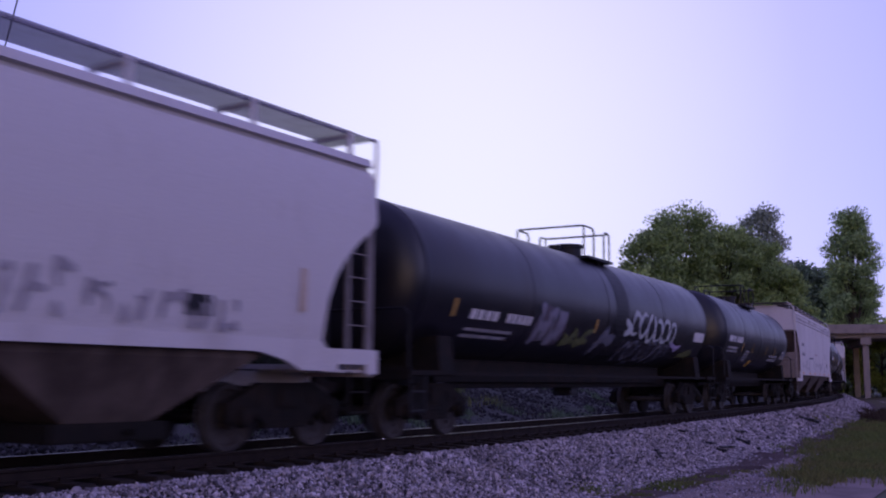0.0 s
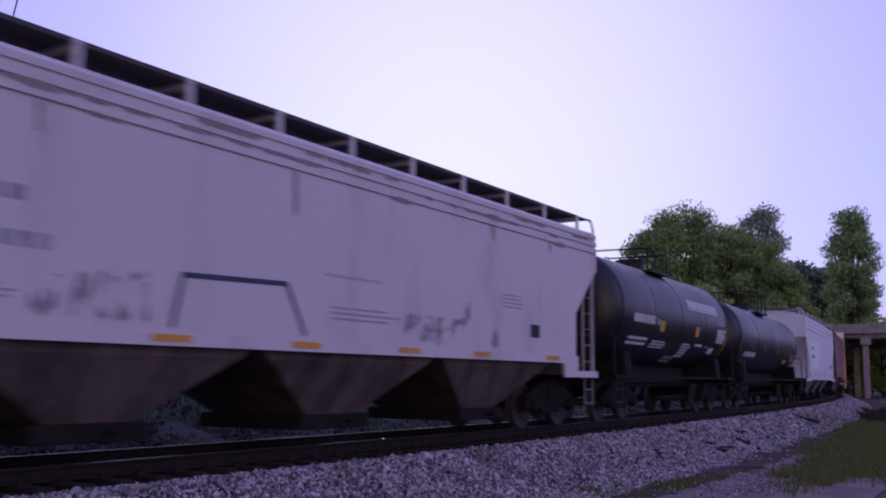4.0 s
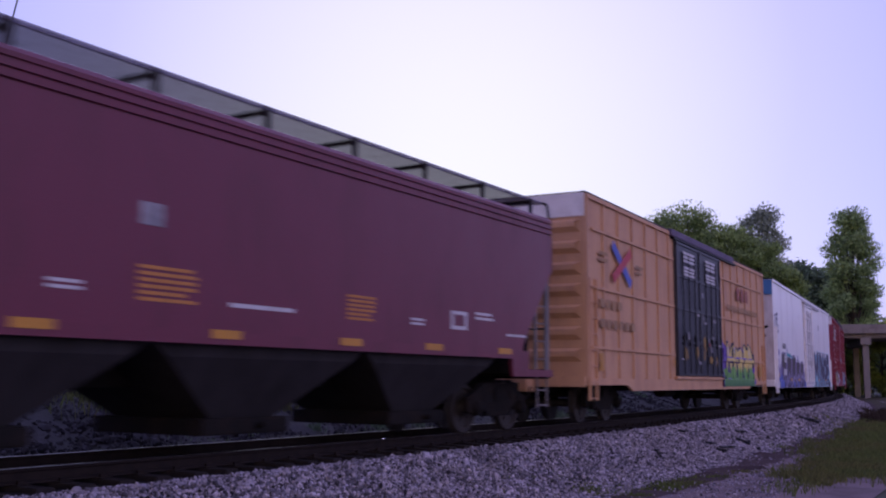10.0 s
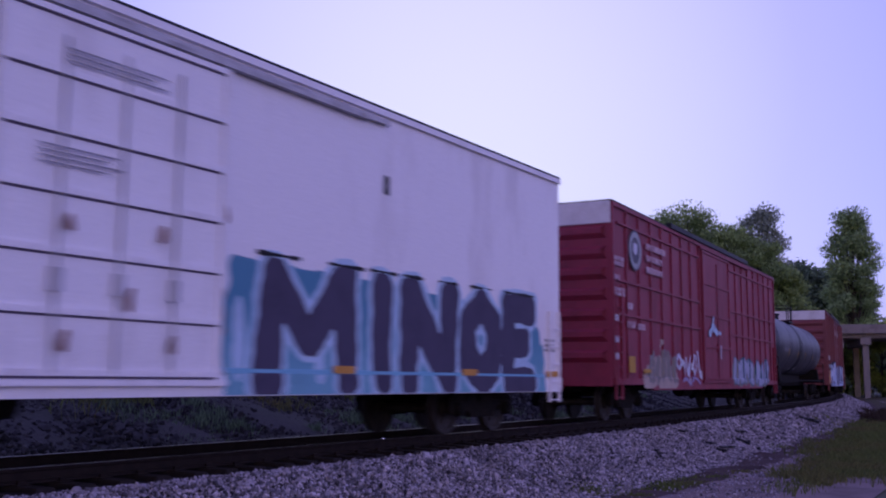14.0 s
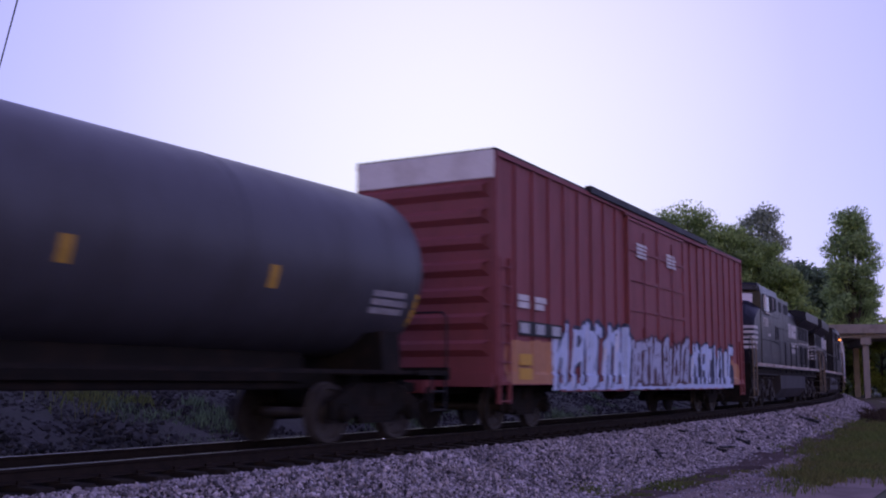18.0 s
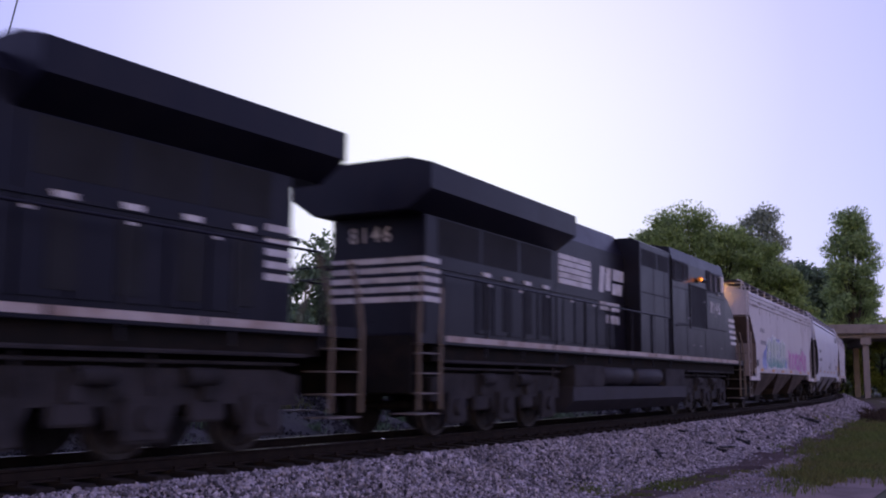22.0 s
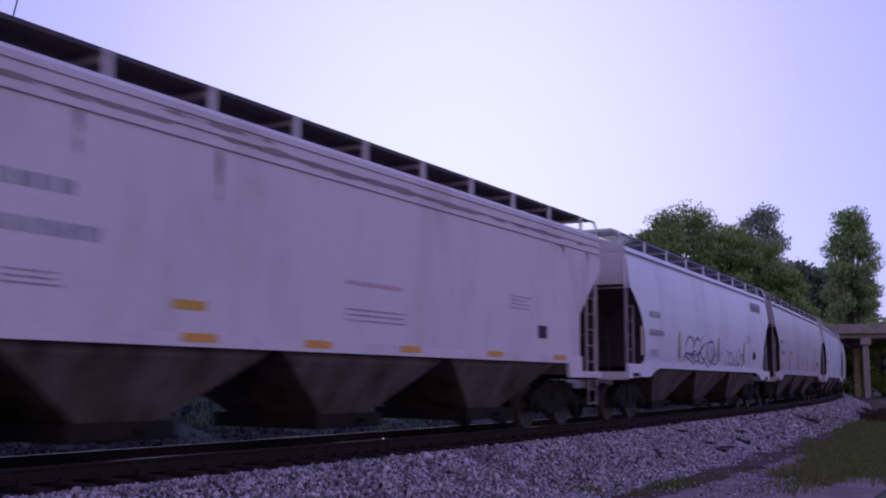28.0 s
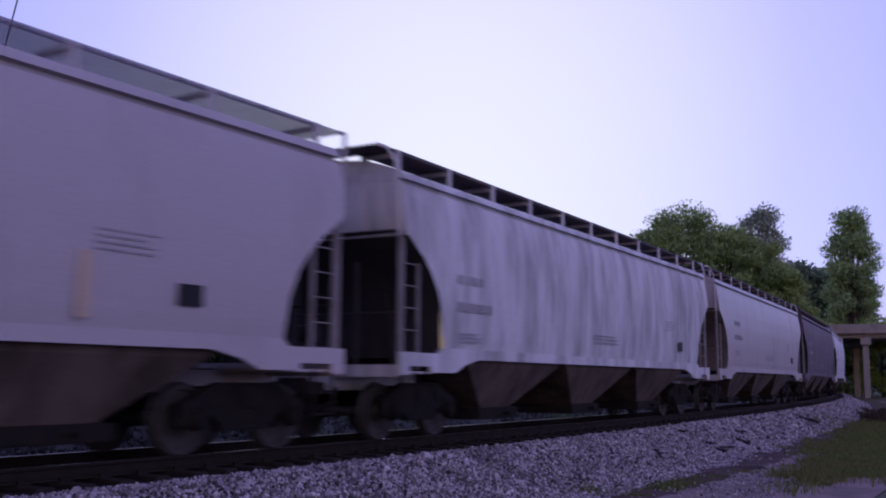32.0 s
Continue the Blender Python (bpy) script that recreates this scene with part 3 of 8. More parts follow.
def coat(car, name, lines, material, lift=0.0, floor=-9.0, ceil=9.0, cell=0.045, wob=0.02, seed=0, label="", power=3.0):
    """One layer of sprayed paint lying on the flank: all that is nearer to the lines (points y, z, half width) than their half widths."""
    rng = np.random.default_rng(seed)
    segs = []
    for ln in lines:
        segs += list(zip(ln, ln[1:])) if len(ln) > 1 else [(ln[0], ln[0])]
    ys = [p[0] for q in segs for p in q]
    zs = [p[1] for q in segs for p in q]
    r = max(p[2] for q in segs for p in q) + wob * 2 + cell
    gy, gz = np.arange(min(ys) - r, max(ys) + r + cell, cell), np.arange(max(floor, min(zs) - r), min(ceil, max(zs) + r) + cell * 0.5, cell)
    Y, Z = np.meshgrid(gy, gz, indexing="ij")
    d = np.full(Y.shape, 9.0)
    for (ya, za, wa), (yb, zb, wb) in segs:
        ey, ez = yb - ya, zb - za
        k = np.clip(((Y - ya) * ey + (Z - za) * ez) / max(ey * ey + ez * ez, 1e-9), 0, 1)
        q = (np.abs(Y - ya - k * ey) ** power + np.abs(Z - za - k * ez) ** power) ** (1 / power)
        d = np.minimum(d, q - (wa + (wb - wa) * k))
    p0, p1, p2 = rng.uniform(0, 6.28, 3)
    d = d + wob * (np.sin(Y * 7 + p0 + 2 * np.sin(Z * 5)) * 0.6 + np.sin(Z * 11 + p1) * 0.4 + np.sin((Y + Z) * 23 + p2) * 0.35)
    skin = SKIN[car.name]
    verts, faces, at = [], [], {}

    def vert(key, y, z):
        if key not in at:
            at[key] = len(verts)
            verts.append((skin(y, z) + lift, y, z))
        return at[key]

    ni, nj = d.shape
    ins = d < 0
    some = ins[:-1, :-1] | ins[1:, :-1] | ins[:-1, 1:] | ins[1:, 1:]
    for i, j in zip(*np.nonzero(some)):
        ring = ((i, j), (i + 1, j), (i + 1, j + 1), (i, j + 1))
        poly = []
        for k in range(4):
            ca, cb = ring[k], ring[(k + 1) % 4]
            if ins[ca]:
                poly.append(vert(ca, gy[ca[0]], gz[ca[1]]))
            if ins[ca] != ins[cb]:
                t = d[ca] / (d[ca] - d[cb])
                poly.append(vert((min(ca, cb), max(ca, cb)), gy[ca[0]] + t * (gy[cb[0]] - gy[ca[0]]), gz[ca[1]] + t * (gz[cb[1]] - gz[ca[1]])))
        if len(poly) > 2:
            faces.append(tuple(poly))
    if not faces:
        return None
    me = raw(name, [tuple(map(float, v)) for v in verts], faces, material)
    return part(name, me, None, car, label)


def letter_shape(rng):
    """An unreadable letter of two or three leaning bars tied together, in a unit box."""
    n = rng.choice((2, 2, 3))
    xs = [(k + 0.5) / n + rng.uniform(-0.1, 0.1) for k in range(n)]
    bars_ = [((x + rng.uniform(-0.12, 0.12), rng.uniform(-0.05, 0.15)), (x + rng.uniform(-0.05, 0.15), rng.uniform(0.8, 1.08))) for x in xs]
    lines = [[p, q] for p, q in bars_]
    for (p0, q0), (p1, q1) in zip(bars_, bars_[1:]):
        u, v = rng.choice(((0.05, 0.1), (0.5, 0.45), (0.95, 0.55), (0.9, 0.95), (0.4, 0.8)))
        lines.append([(p0[0] + (q0[0] - p0[0]) * u, p0[1] + (q0[1] - p0[1]) * u), (p1[0] + (q1[0] - p1[0]) * v, p1[1] + (q1[1] - p1[1]) * v)])
    p, q = rng.choice(bars_)
    lines.append([q, (q[0] + rng.choice((-1, 1)) * rng.uniform(0.2, 0.35), q[1] - rng.uniform(0.0, 0.2))])
    return lines


def graffiti(car, y0, y1, z0, z1, count, fill, edge=None, cloud=None, seed=1, text="", width=0.22, rim=0.05, label="", shade=None, lean=0.10, lift=0.0, spans=None, wob=0.02, floor=-9.0, drop=0.0):
    """Sprayed letters: a cloud behind, an outline, a fill, thin lights inside."""
    rng = random.Random(seed)
    w, h = (y1 - y0) / count, z1 - z0
    floor = max(floor, z0 - 0.06)
    if cloud:
        spots = [[(y0 + (i + rng.uniform(0.2, 0.8)) * (y1 - y0) / (count * 2), z0 + h * rng.uniform(0.2, 0.65), h * rng.uniform(0.28, 0.42))] for i in range(count * 2)]
        spots.append([(y0 + 0.2, z0 + h * 0.3, h * 0.3), (y1 - 0.2, z0 + h * 0.3, h * 0.3)])
        coat(car, "spray_cloud", spots, cloud, lift, floor, wob=0.05, seed=seed, cell=0.06)
    for i in range(count):
        a, b = (y0 + (i + 0.04) * w, y0 + (i + 0.96) * w) if not spans else (y0 + spans[i][0] * (y1 - y0), y0 + spans[i][1] * (y1 - y0))
        shape = GLYPH[text[i % len(text)]] if text else letter_shape(rng)
        hw = width * (w if not spans else 1.0) / 2
        jz = rng.uniform(-0.05, 0.05) * h if not text else 0.0
        lines = [[(a + (b - a) * p + lean * h * (q - 0.5), z0 + jz + hw + (h - 2 * hw) * q, hw * rng.uniform(0.85, 1.15)) for p, q in ln] for ln in shape]
        if edge:
            coat(car, "sprayed_outline", [[(p + drop, q + drop * 0.6, r + rim) for p, q, r in ln] for ln in lines], edge, lift + 0.003 + 0.0006 * i, floor, seed=seed + i, wob=wob)
        coat(car, "sprayed_letter", lines, fill, lift + 0.008 + 0.0006 * i, floor, seed=seed + i, wob=wob, label=label)
        if shade:
            coat(car, "sprayed_shading", [[(p - hw * 0.35, q + hw * 0.3, r * 0.28) for p, q, r in ln] for ln in lines[:1]], shade, lift + 0.013 + 0.0006 * i, z0, seed=seed + i, wob=0.01, cell=0.03)


def blobs(car, y0, y1, z0, z1, count, material, seed, lift=0.0, floor=-9.0, name="spray_patch"):
    """A ragged band of overlapping spray patches."""
    rng = random.Random(seed)
    ry = (y1 - y0) / count
    spots = [[(y0 + (i + rng.uniform(0.2, 0.8)) * ry, rng.uniform(z0, z1), max(0.12, min(ry, z1 - z0) * rng.uniform(0.45, 0.8)))] for i in range(count)]
    zm = (z0 + z1) / 2
    spots.append([(y0 + 0.15, zm, 0.10), (y1 - 0.15, zm, 0.10)])
    coat(car, name, spots, material, lift, floor, wob=0.05, seed=seed, cell=0.06, power=2.2)


def loops(car, y0, y1, z0, z1, count, material, hw, seed, lift=0.004, name="sprayed_loop", open_end=0.0):
    """A row of thin sprayed bubble outlines, one part each."""
    rng = random.Random(seed)
    w = (y1 - y0) / count
    for i in range(count):
        cy, rz = y0 + (i + 0.5) * w, (z1 - z0) / 2 * rng.uniform(0.8, 1.1)
        cz, ry = (z0 + z1) / 2 + rng.uniform(-0.1, 0.1) * (z1 - z0), w * rng.uniform(0.40, 0.55)
        n = 14
        pts = [(cy + math.cos(a) * ry * (1 + 0.15 * math.sin(2 * a + i)) + 0.12 * math.sin(a) * rz, cz + math.sin(a) * rz, hw * rng.uniform(0.7, 1.2)) for a in [6.2832 * (1 - open_end) * k / n + i for k in range(n + 1)]]
        coat(car, name, [pts], material, lift + 0.0006 * i, seed=seed + i, wob=hw * 0.3, cell=max(0.022, hw * 0.8), power=2)


def fade(name, low, high, z0, z1):
    """Spray paint that runs over from one colour into another, up the flank."""
    m = mat(name, low, 0.7, 0, tuple(q * 0.75 for q in low), 0.3, 2)
    nt = m.node_tree
    n, ln = nt.nodes, nt.links
    tc, sep, ns, ad, mr, mx = n.new("ShaderNodeTexCoord"), n.new("ShaderNodeSeparateXYZ"), n.new("ShaderNodeTexNoise"), n.new("ShaderNodeMath"), n.new("ShaderNodeMapRange"), n.new("ShaderNodeMix")
    mx.data_type, ad.operation = "RGBA", "MULTIPLY_ADD"
    ns.inputs["Scale"].default_value = 3.0
    ad.inputs[1].default_value = 0.5 * (z1 - z0)
    ln.new(tc.outputs["Object"], sep.inputs[0])
    ln.new(tc.outputs["Object"], ns.inputs["Vector"])
    ln.new(ns.outputs[0], ad.inputs[0])
    ln.new(sep.outputs["Z"], ad.inputs[2])
    mr.inputs["From Min"].default_value, mr.inputs["From Max"].default_value = z0 + 0.25 * (z1 - z0), z1 + 0.25 * (z1 - z0)
    ln.new(ad.outputs[0], mr.inputs["Value"])
    base = n["Principled BSDF"].inputs["Base Color"]
    ln.new(base.links[0].from_socket, mx.inputs["A"])
    mx.inputs["B"].default_value = (*high, 1)
    ln.new(mr.outputs[0], mx.inputs["Factor"])
    ln.new(mx.outputs["Result"], base)
    return m


SPRAY = {k: mat("spray_" + k, c, 0.7, 0, tuple(q * 0.75 for q in c), 0.4, 2) for k, c in {
    "teal": (0.06, 0.32, 0.38), "ink": (0.03, 0.035, 0.07), "violet": (0.14, 0.08, 0.34), "plum": (0.12, 0.09, 0.15), "pale": (0.55, 0.56, 0.66), "ice": (0.42, 0.56, 0.70),
    "cream": (0.62, 0.52, 0.20), "lime": (0.17, 0.38, 0.06), "tan": (0.42, 0.32, 0.24), "rose": (0.50, 0.22, 0.42), "green": (0.05, 0.30, 0.24), "blue": (0.10, 0.14, 0.45), "dusk": (0.075, 0.055, 0.075), "lilac": (0.30, 0.25, 0.42), "grass": (0.13, 0.30, 0.09), "orange": (0.48, 0.20, 0.05), "grey": (0.36, 0.38, 0.40),
    "haze": (0.24, 0.22, 0.24), "moss": (0.085, 0.095, 0.03), "slate": (0.10, 0.10, 0.13), "white": (0.66, 0.66, 0.72), "sand": (0.42, 0.33, 0.28), "khaki": (0.22, 0.19, 0.17), "deep_teal": (0.05, 0.12, 0.15), "orange_tan": (0.36, 0.17, 0.09),
    "sky": (0.40, 0.47, 0.66), "tag_grey": (0.17, 0.16, 0.21), "smut": (0.22, 0.18, 0.175), "rust_red": (0.40, 0.25, 0.28), "sky_dim": (0.33, 0.35, 0.47), "oxide_ink": (0.07, 0.035, 0.05), "blush": (0.52, 0.42, 0.50), "ink_violet": (0.055, 0.045, 0.085)}.items()}
SPRAY["cream_green"] = fade("spray_cream_green", (0.10, 0.27, 0.07), (0.62, 0.48, 0.17), 1.30, 1.55)
SPRAY["leafy"] = fade("spray_leafy", (0.05, 0.16, 0.06), (0.16, 0.34, 0.10), 0.85, 1.30)
SPRAY["lilac_blue"] = fade("spray_lilac_blue", (0.10, 0.09, 0.24), (0.20, 0.16, 0.30), 0.85, 1.6)
SPRAY["brown_dusk"] = fade("spray_brown_dusk", (0.050, 0.045, 0.085), (0.075, 0.055, 0.068), 0.9, 1.6)
SPRAY["teal_fade"] = fade("spray_teal_fade", (0.16, 0.36, 0.46), (0.07, 0.22, 0.33), 0.9, 2.0)
SPRAY["celadon"] = fade("spray_celadon", (0.03, 0.24, 0.22), (0.46, 0.50, 0.46), 1.55, 2.05)
SPRAY["blue_haze"] = fade("spray_blue_haze", (0.30, 0.34, 0.55), (0.14, 0.17, 0.46), 1.6, 2.5)


# ---------------------------------------------------------------- covered hoppers
LADDER_GREY = mat("ladder_worn", (0.16, 0.14, 0.14), 0.7, 0, (0.07, 0.058, 0.052), 0.5, 2.5)


def hopper(label, paint, length, style="curved", end_paint=None, walk="dark", bays=3, sill_paint=None, bay_paint=None, group="train", top=4.37, post=None, cut=None, walk_z=4.77, sill_z=1.36, band=3.84):
    car = thing("hopper_car", label, "hopper car", group)
    L = length / 2
    SKIN[car.name] = (lambda y, z: float(np.interp(z, [1.36, 1.7, 2.3, 2.9, 3.4, 3.8, 4.1], [1.584, 1.587, 1.614, 1.624, 1.604, 1.564, 1.504]))) if style == "curved" else (lambda y, z: 1.564 if z > sill_z + 0.2 else 1.582)
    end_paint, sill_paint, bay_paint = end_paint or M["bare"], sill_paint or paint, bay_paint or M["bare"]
    post = post or paint
    if style == "curved":
        cut = cut or [(1.36, 1.28), (1.7, 1.28), (2.1, 1.22), (2.45, 1.07), (2.75, 0.84), (3.0, 0.56), (3.18, 0.30), (3.30, 0.13), (3.40, 0.08), (3.8, 0.08), (top, 0.10)]
        prof = [(1.36, 1.53), (1.7, 1.575), (2.3, 1.61), (2.9, 1.62), (3.4, 1.60), (3.8, 1.56), (4.1, 1.50), (4.15, 1.485), (4.16, 1.41), (4.235, 1.41), (4.245, 1.50), (top, 1.45)]
    else:
        cut = cut or [(sill_z, 1.20), (1.9, 1.19), (2.46, 1.17), (3.42, 0.12), (3.48, 0.0), (top, 0.0)]
        u = (4.30 - band) / 0.46
        prof = [(sill_z, 1.56)] + [(band + q * u, w) for q, w in ((0, 1.56), (0.01, 1.53), (0.045, 1.53), (0.055, 1.57), (0.16, 1.57), (0.17, 1.535), (0.21, 1.535), (0.22, 1.57), (0.31, 1.57), (0.32, 1.53), (0.37, 1.53), (0.38, 1.56), (0.46, 1.56))] + [(top, 1.50)]
    zs = sorted({round(z, 3) for z, _ in cut} | {round(z, 3) for z, _ in prof} | ({1.36 + i * 0.2 for i in range(11)} if style == "curved" else set()))
    px = lambda z: float(np.interp(z, [a for a, _ in prof], [b for _, b in prof]))
    hl = lambda z: L - float(np.interp(z, [a for a, _ in cut], [b for _, b in cut]))
    g = Geo()
    roof = [(top, px(top), 0.0), (top + 0.10, 1.18, 0.02), (top + 0.24, 0.75, 0.03), (top + 0.31, 0.0, 0.03)]
    for k in (-1, 1):
        rows = [[(k * px(z), -hl(z), z), (k * px(z), -hl(z) * 0.5, z), (k * px(z), 0, z), (k * px(z), hl(z) * 0.5, z), (k * px(z), hl(z), z)] for z in zs]
        n = len(g.v)
        g.v += [p for r in rows for p in r]
        g.f += [(n + i * 5 + j, n + i * 5 + j + 1, n + i * 5 + 6 + j, n + i * 5 + 5 + j) for i in range(len(rows) - 1) for j in range(4)]
    n = len(g.v)
    sec = [(k * x, z, e) for k, seq in ((1, roof), (-1, roof[::-1][1:])) for z, x, e in seq]
    for sgn in (-1, 1):
        g.v += [(x, sgn * (hl(top) - e), z) for x, z, e in sec]
    q = len(sec)
    g.f += [(n + i, n + i + 1, n + q + i + 1, n + q + i) for i in range(q - 1)]
    part("body", g, paint, car, smooth=35)
    for k in (-1, 1):
        up, low = Geo(), Geo()
        for geo, zz in ((up, [z for z in zs if z >= 3.3]), (low, [z for z in zs if z <= 3.44])):
            rows = [[(-px(z), k * hl(z), z), (-px(z) * 0.4, k * (hl(z) + (0.0 if style != "curved" else 0.05)), z), (px(z) * 0.4, k * (hl(z) + (0.0 if style != "curved" else 0.05)), z), (px(z), k * hl(z), z)] for z in zz]
            m = len(geo.v)
            geo.v += [p for r in rows for p in r]
            geo.f += [(m + i * 4 + j, m + i * 4 + j + 1, m + i * 4 + 5 + j, m + i * 4 + 4 + j) for i in range(len(rows) - 1) for j in range(3)]
        up.add([(x, k * (hl(top) - e), z) for x, z, e in sec], [tuple(range(q))])
        part("end_sheet", up, paint, car, smooth=35)
        part("slope_sheet", low, end_paint, car, "slope sheet under the overhanging end, dirt and recess shade in its colour", 35)
        y = k * L
        es = Geo().box(-1.50, 1.50, min(y, y - k * 0.18), max(y, y - k * 0.18), 1.02, 1.22, 0.015)
        es.box(-1.45, 1.45, min(y - k * .18, y - k * 1.2), max(y - k * .18, y - k * 1.2), 1.08, 1.12)
        es.box(-0.25, 0.25, min(y, y - k * 2.6), max(y, y - k * 2.6), 0.80, 1.10, 0.02)
        part("end_platform", es, M["steel"] if style != "curved" else sill_paint, car)
        for x in (-0.62, 0.62):
            br = Geo()
            br.tube((x, y - k * 0.1, 1.2), (x, y - k * 0.1, 2.9 if style == "curved" else 3.4), 0.05, 6)
            br.slab([(y - k * 1.2, 1.2), (y - k * 0.95, 2.45), (y - k * 1.15, 2.45), (y - k * 1.25, 1.2)], x - 0.02, x + 0.02)
            part("end_brace", br, end_paint, car)
        if style != "curved" and end_paint is not paint:
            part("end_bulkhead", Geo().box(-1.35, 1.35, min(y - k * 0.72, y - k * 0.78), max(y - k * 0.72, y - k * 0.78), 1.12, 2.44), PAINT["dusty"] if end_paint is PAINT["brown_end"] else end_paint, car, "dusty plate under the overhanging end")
        part("end_rail", Geo().tube((-1.4, y - k * 0.08, 2.05), (1.4, y - k * 0.08, 2.05), 0.022, 6), end_paint, car)
        part("brake_cylinder", Geo().tube((-0.9, y - k * 0.3, 1.75), (-0.3, y - k * 0.3, 1.75), 0.16, 12), end_paint, car)
        for sd in (-1, 1):
            xa = sd * 1.50
            lp = LADDER_GREY if style == "curved" or end_paint is PAINT["dark_end"] else PAINT["dusty"]
            lad = part("ladder", Geo().box(min(xa, xa - sd * .05), max(xa, xa - sd * .05), min(y - k * 0.04, y - k * 0.20), max(y - k * 0.04, y - k * 0.20), 1.15, 3.38), lp, car)
            part("ladder_post", Geo().box(min(xa, xa - sd * .04), max(xa, xa - sd * .04), min(y - k * 0.60, y - k * 0.68), max(y - k * 0.60, y - k * 0.68), 1.15, 2.9 if style == "curved" else 2.85), lp, lad)
            for i in range(5):
                z = 1.42 + i * 0.36
                part("rung", Geo().tube((xa - sd * 0.02, y - k * 0.1, z), (xa - sd * 0.02, y - k * 0.64, z), 0.013, 6), lp, lad)
            st = Geo()
            for yy in (0.14, 0.58):
                st.box(min(xa, xa - sd * .03), max(xa, xa - sd * .03), y - k * yy - 0.02, y - k * yy + 0.02, 0.45, 1.1)
            for z in (0.48, 0.78):
                st.box(min(xa, xa - sd * .03), max(xa, xa - sd * .03), min(y - k * .14, y - k * .58), max(y - k * .14, y - k * .58), z, z + 0.03)
            part("step", st, M["steel"] if style == "curved" else LADDER_GREY, car)
        coupler(car, y, k)
        truck(car, k * (L - 1.45))
    for sd in (-1, 1):
        a, b = (1.50, 1.575) if sd > 0 else (-1.575, -1.50)
        if style == "curved":
            out = [(-L, 1.06), (-L, 1.42), (-L + 1.2, 1.42), (-L + 1.3, 1.52), (L - 1.3, 1.52), (L - 1.2, 1.42), (L, 1.42), (L, 1.06), (L - 0.28, 1.06), (L - 0.28, 1.2), (L - 0.95, 1.2), (L - 0.95, 1.10), (L - 1.75, 1.10), (L - 2.1, 1.24), (L - 2.6, 1.34),
                   (-L + 2.6, 1.34), (-L + 2.1, 1.24), (-L + 1.75, 1.10), (-L + 0.95, 1.10), (-L + 0.95, 1.2), (-L + 0.28, 1.2), (-L + 0.28, 1.06)]
        else:
            out = [(-L + 1.1, sill_z + 0.16), (L - 1.1, sill_z + 0.16), (L - 1.1, 1.06), (L - 1.75, 1.06), (L - 1.8, sill_z), (-L + 1.8, sill_z), (-L + 1.75, 1.06), (-L + 1.1, 1.06)]
        part("side_sill", Geo().slab(out, a, b), sill_paint, car)
        if style != "curved":
            part("sill_end", Geo().box(a, b - 0.01, -L, -L + 1.1, 1.06, 1.2), sill_paint, car)
            part("sill_end", Geo().box(a, b - 0.01, L - 1.1, L, 1.06, 1.2), sill_paint, car)
    span = (length - 4.4) / bays
    for i in range(bays):
        c = -(length - 4.4) / 2 + (i + 0.5) * span
        h0, h1 = span / 2 - 0.02, 0.62
        rings = [[(-1.45, c - h0, 1.42), (1.45, c - h0, 1.42), (1.45, c + h0, 1.42), (-1.45, c + h0, 1.42)],
                 [(-1.40, c - h0 * 0.88, 1.24), (1.42, c - h0 * 0.88, 1.24), (1.42, c + h0 * 0.88, 1.24), (-1.40, c + h0 * 0.88, 1.24)],
                 [(-0.95, c - h1, 0.46), (0.95, c - h1, 0.46), (0.95, c + h1, 0.46), (-0.95, c + h1, 0.46)]]
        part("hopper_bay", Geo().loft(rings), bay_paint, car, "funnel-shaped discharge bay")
        gt = Geo().box(-1.05, 1.05, c - 0.85, c + 0.85, 0.24, 0.46, 0.02)
        gt.tube((-1.2, c + 0.2, 0.35), (1.2, c + 0.2, 0.35), 0.04, 8)
        part("outlet_gate", gt, M["steel"], car)
    part("center_sill", Geo().box(-0.2, 0.2, -L + 1.0, L - 1.0, 0.86, 1.12), M["steel"], car)
    wm = M["walk_dark"] if walk == "dark" else M["grating"]
    for sd in (-1, 1):
        w = Geo().box(min(sd * 0.52, sd * 1.22), max(sd * 0.52, sd * 1.22), -L + 0.25, L - 0.25, walk_z - 0.03, walk_z)
        w.box(min(sd * 1.2, sd * 1.24), max(sd * 1.2, sd * 1.24), -L + 0.25, L - 0.25, walk_z - 0.045, walk_z + 0.015)
        part("roofwalk", w, wm, car)
        nb = 11 if walk == "dark" else 9
        for i in range(nb):
            yy = -L + 0.35 + i * (length - 0.7) / (nb - 1)
            br = Geo().box(min(sd * 1.22, sd * 1.26), max(sd * 1.22, sd * 1.26), yy - 0.05, yy + 0.05, top - 0.02, walk_z)
            br.box(min(sd * 0.5, sd * 1.22), max(sd * 0.5, sd * 1.22), yy - 0.03, yy + 0.03, walk_z - 0.10, walk_z - 0.035)
            part("roofwalk_bracket", br, post, car)
    for k in (-1, 1):
        y = k * (L - 0.25)
        part("end_roofwalk", Geo().box(-1.24, 1.24, min(y, y + k * .5), max(y, y + k * .5), walk_z - 0.03, walk_z + 0.005), wm, car)
        for sd in (-1, 1):
            g2 = Geo()
            g2.path([(sd * 1.2, y + k * 0.5, walk_z), (sd * 1.36, y + k * 0.42, walk_z - 0.06), (sd * 1.46, y + k * 0.3, walk_z - 0.3), (sd * 1.48, y + k * 0.22, 3.3)], 0.03, 6)
            part("grab_iron", g2, post, car)
    for i in range(bays * 2):
        c = -L + 1.6 + i * (length - 3.2) / (bays * 2 - 1)
        hs = Geo().box(-0.4, 0.4, c - 0.55, c + 0.55, top + 0.11, top + 0.22, 0.03)
        part("roof_hatch", hs, paint, car)
    return car


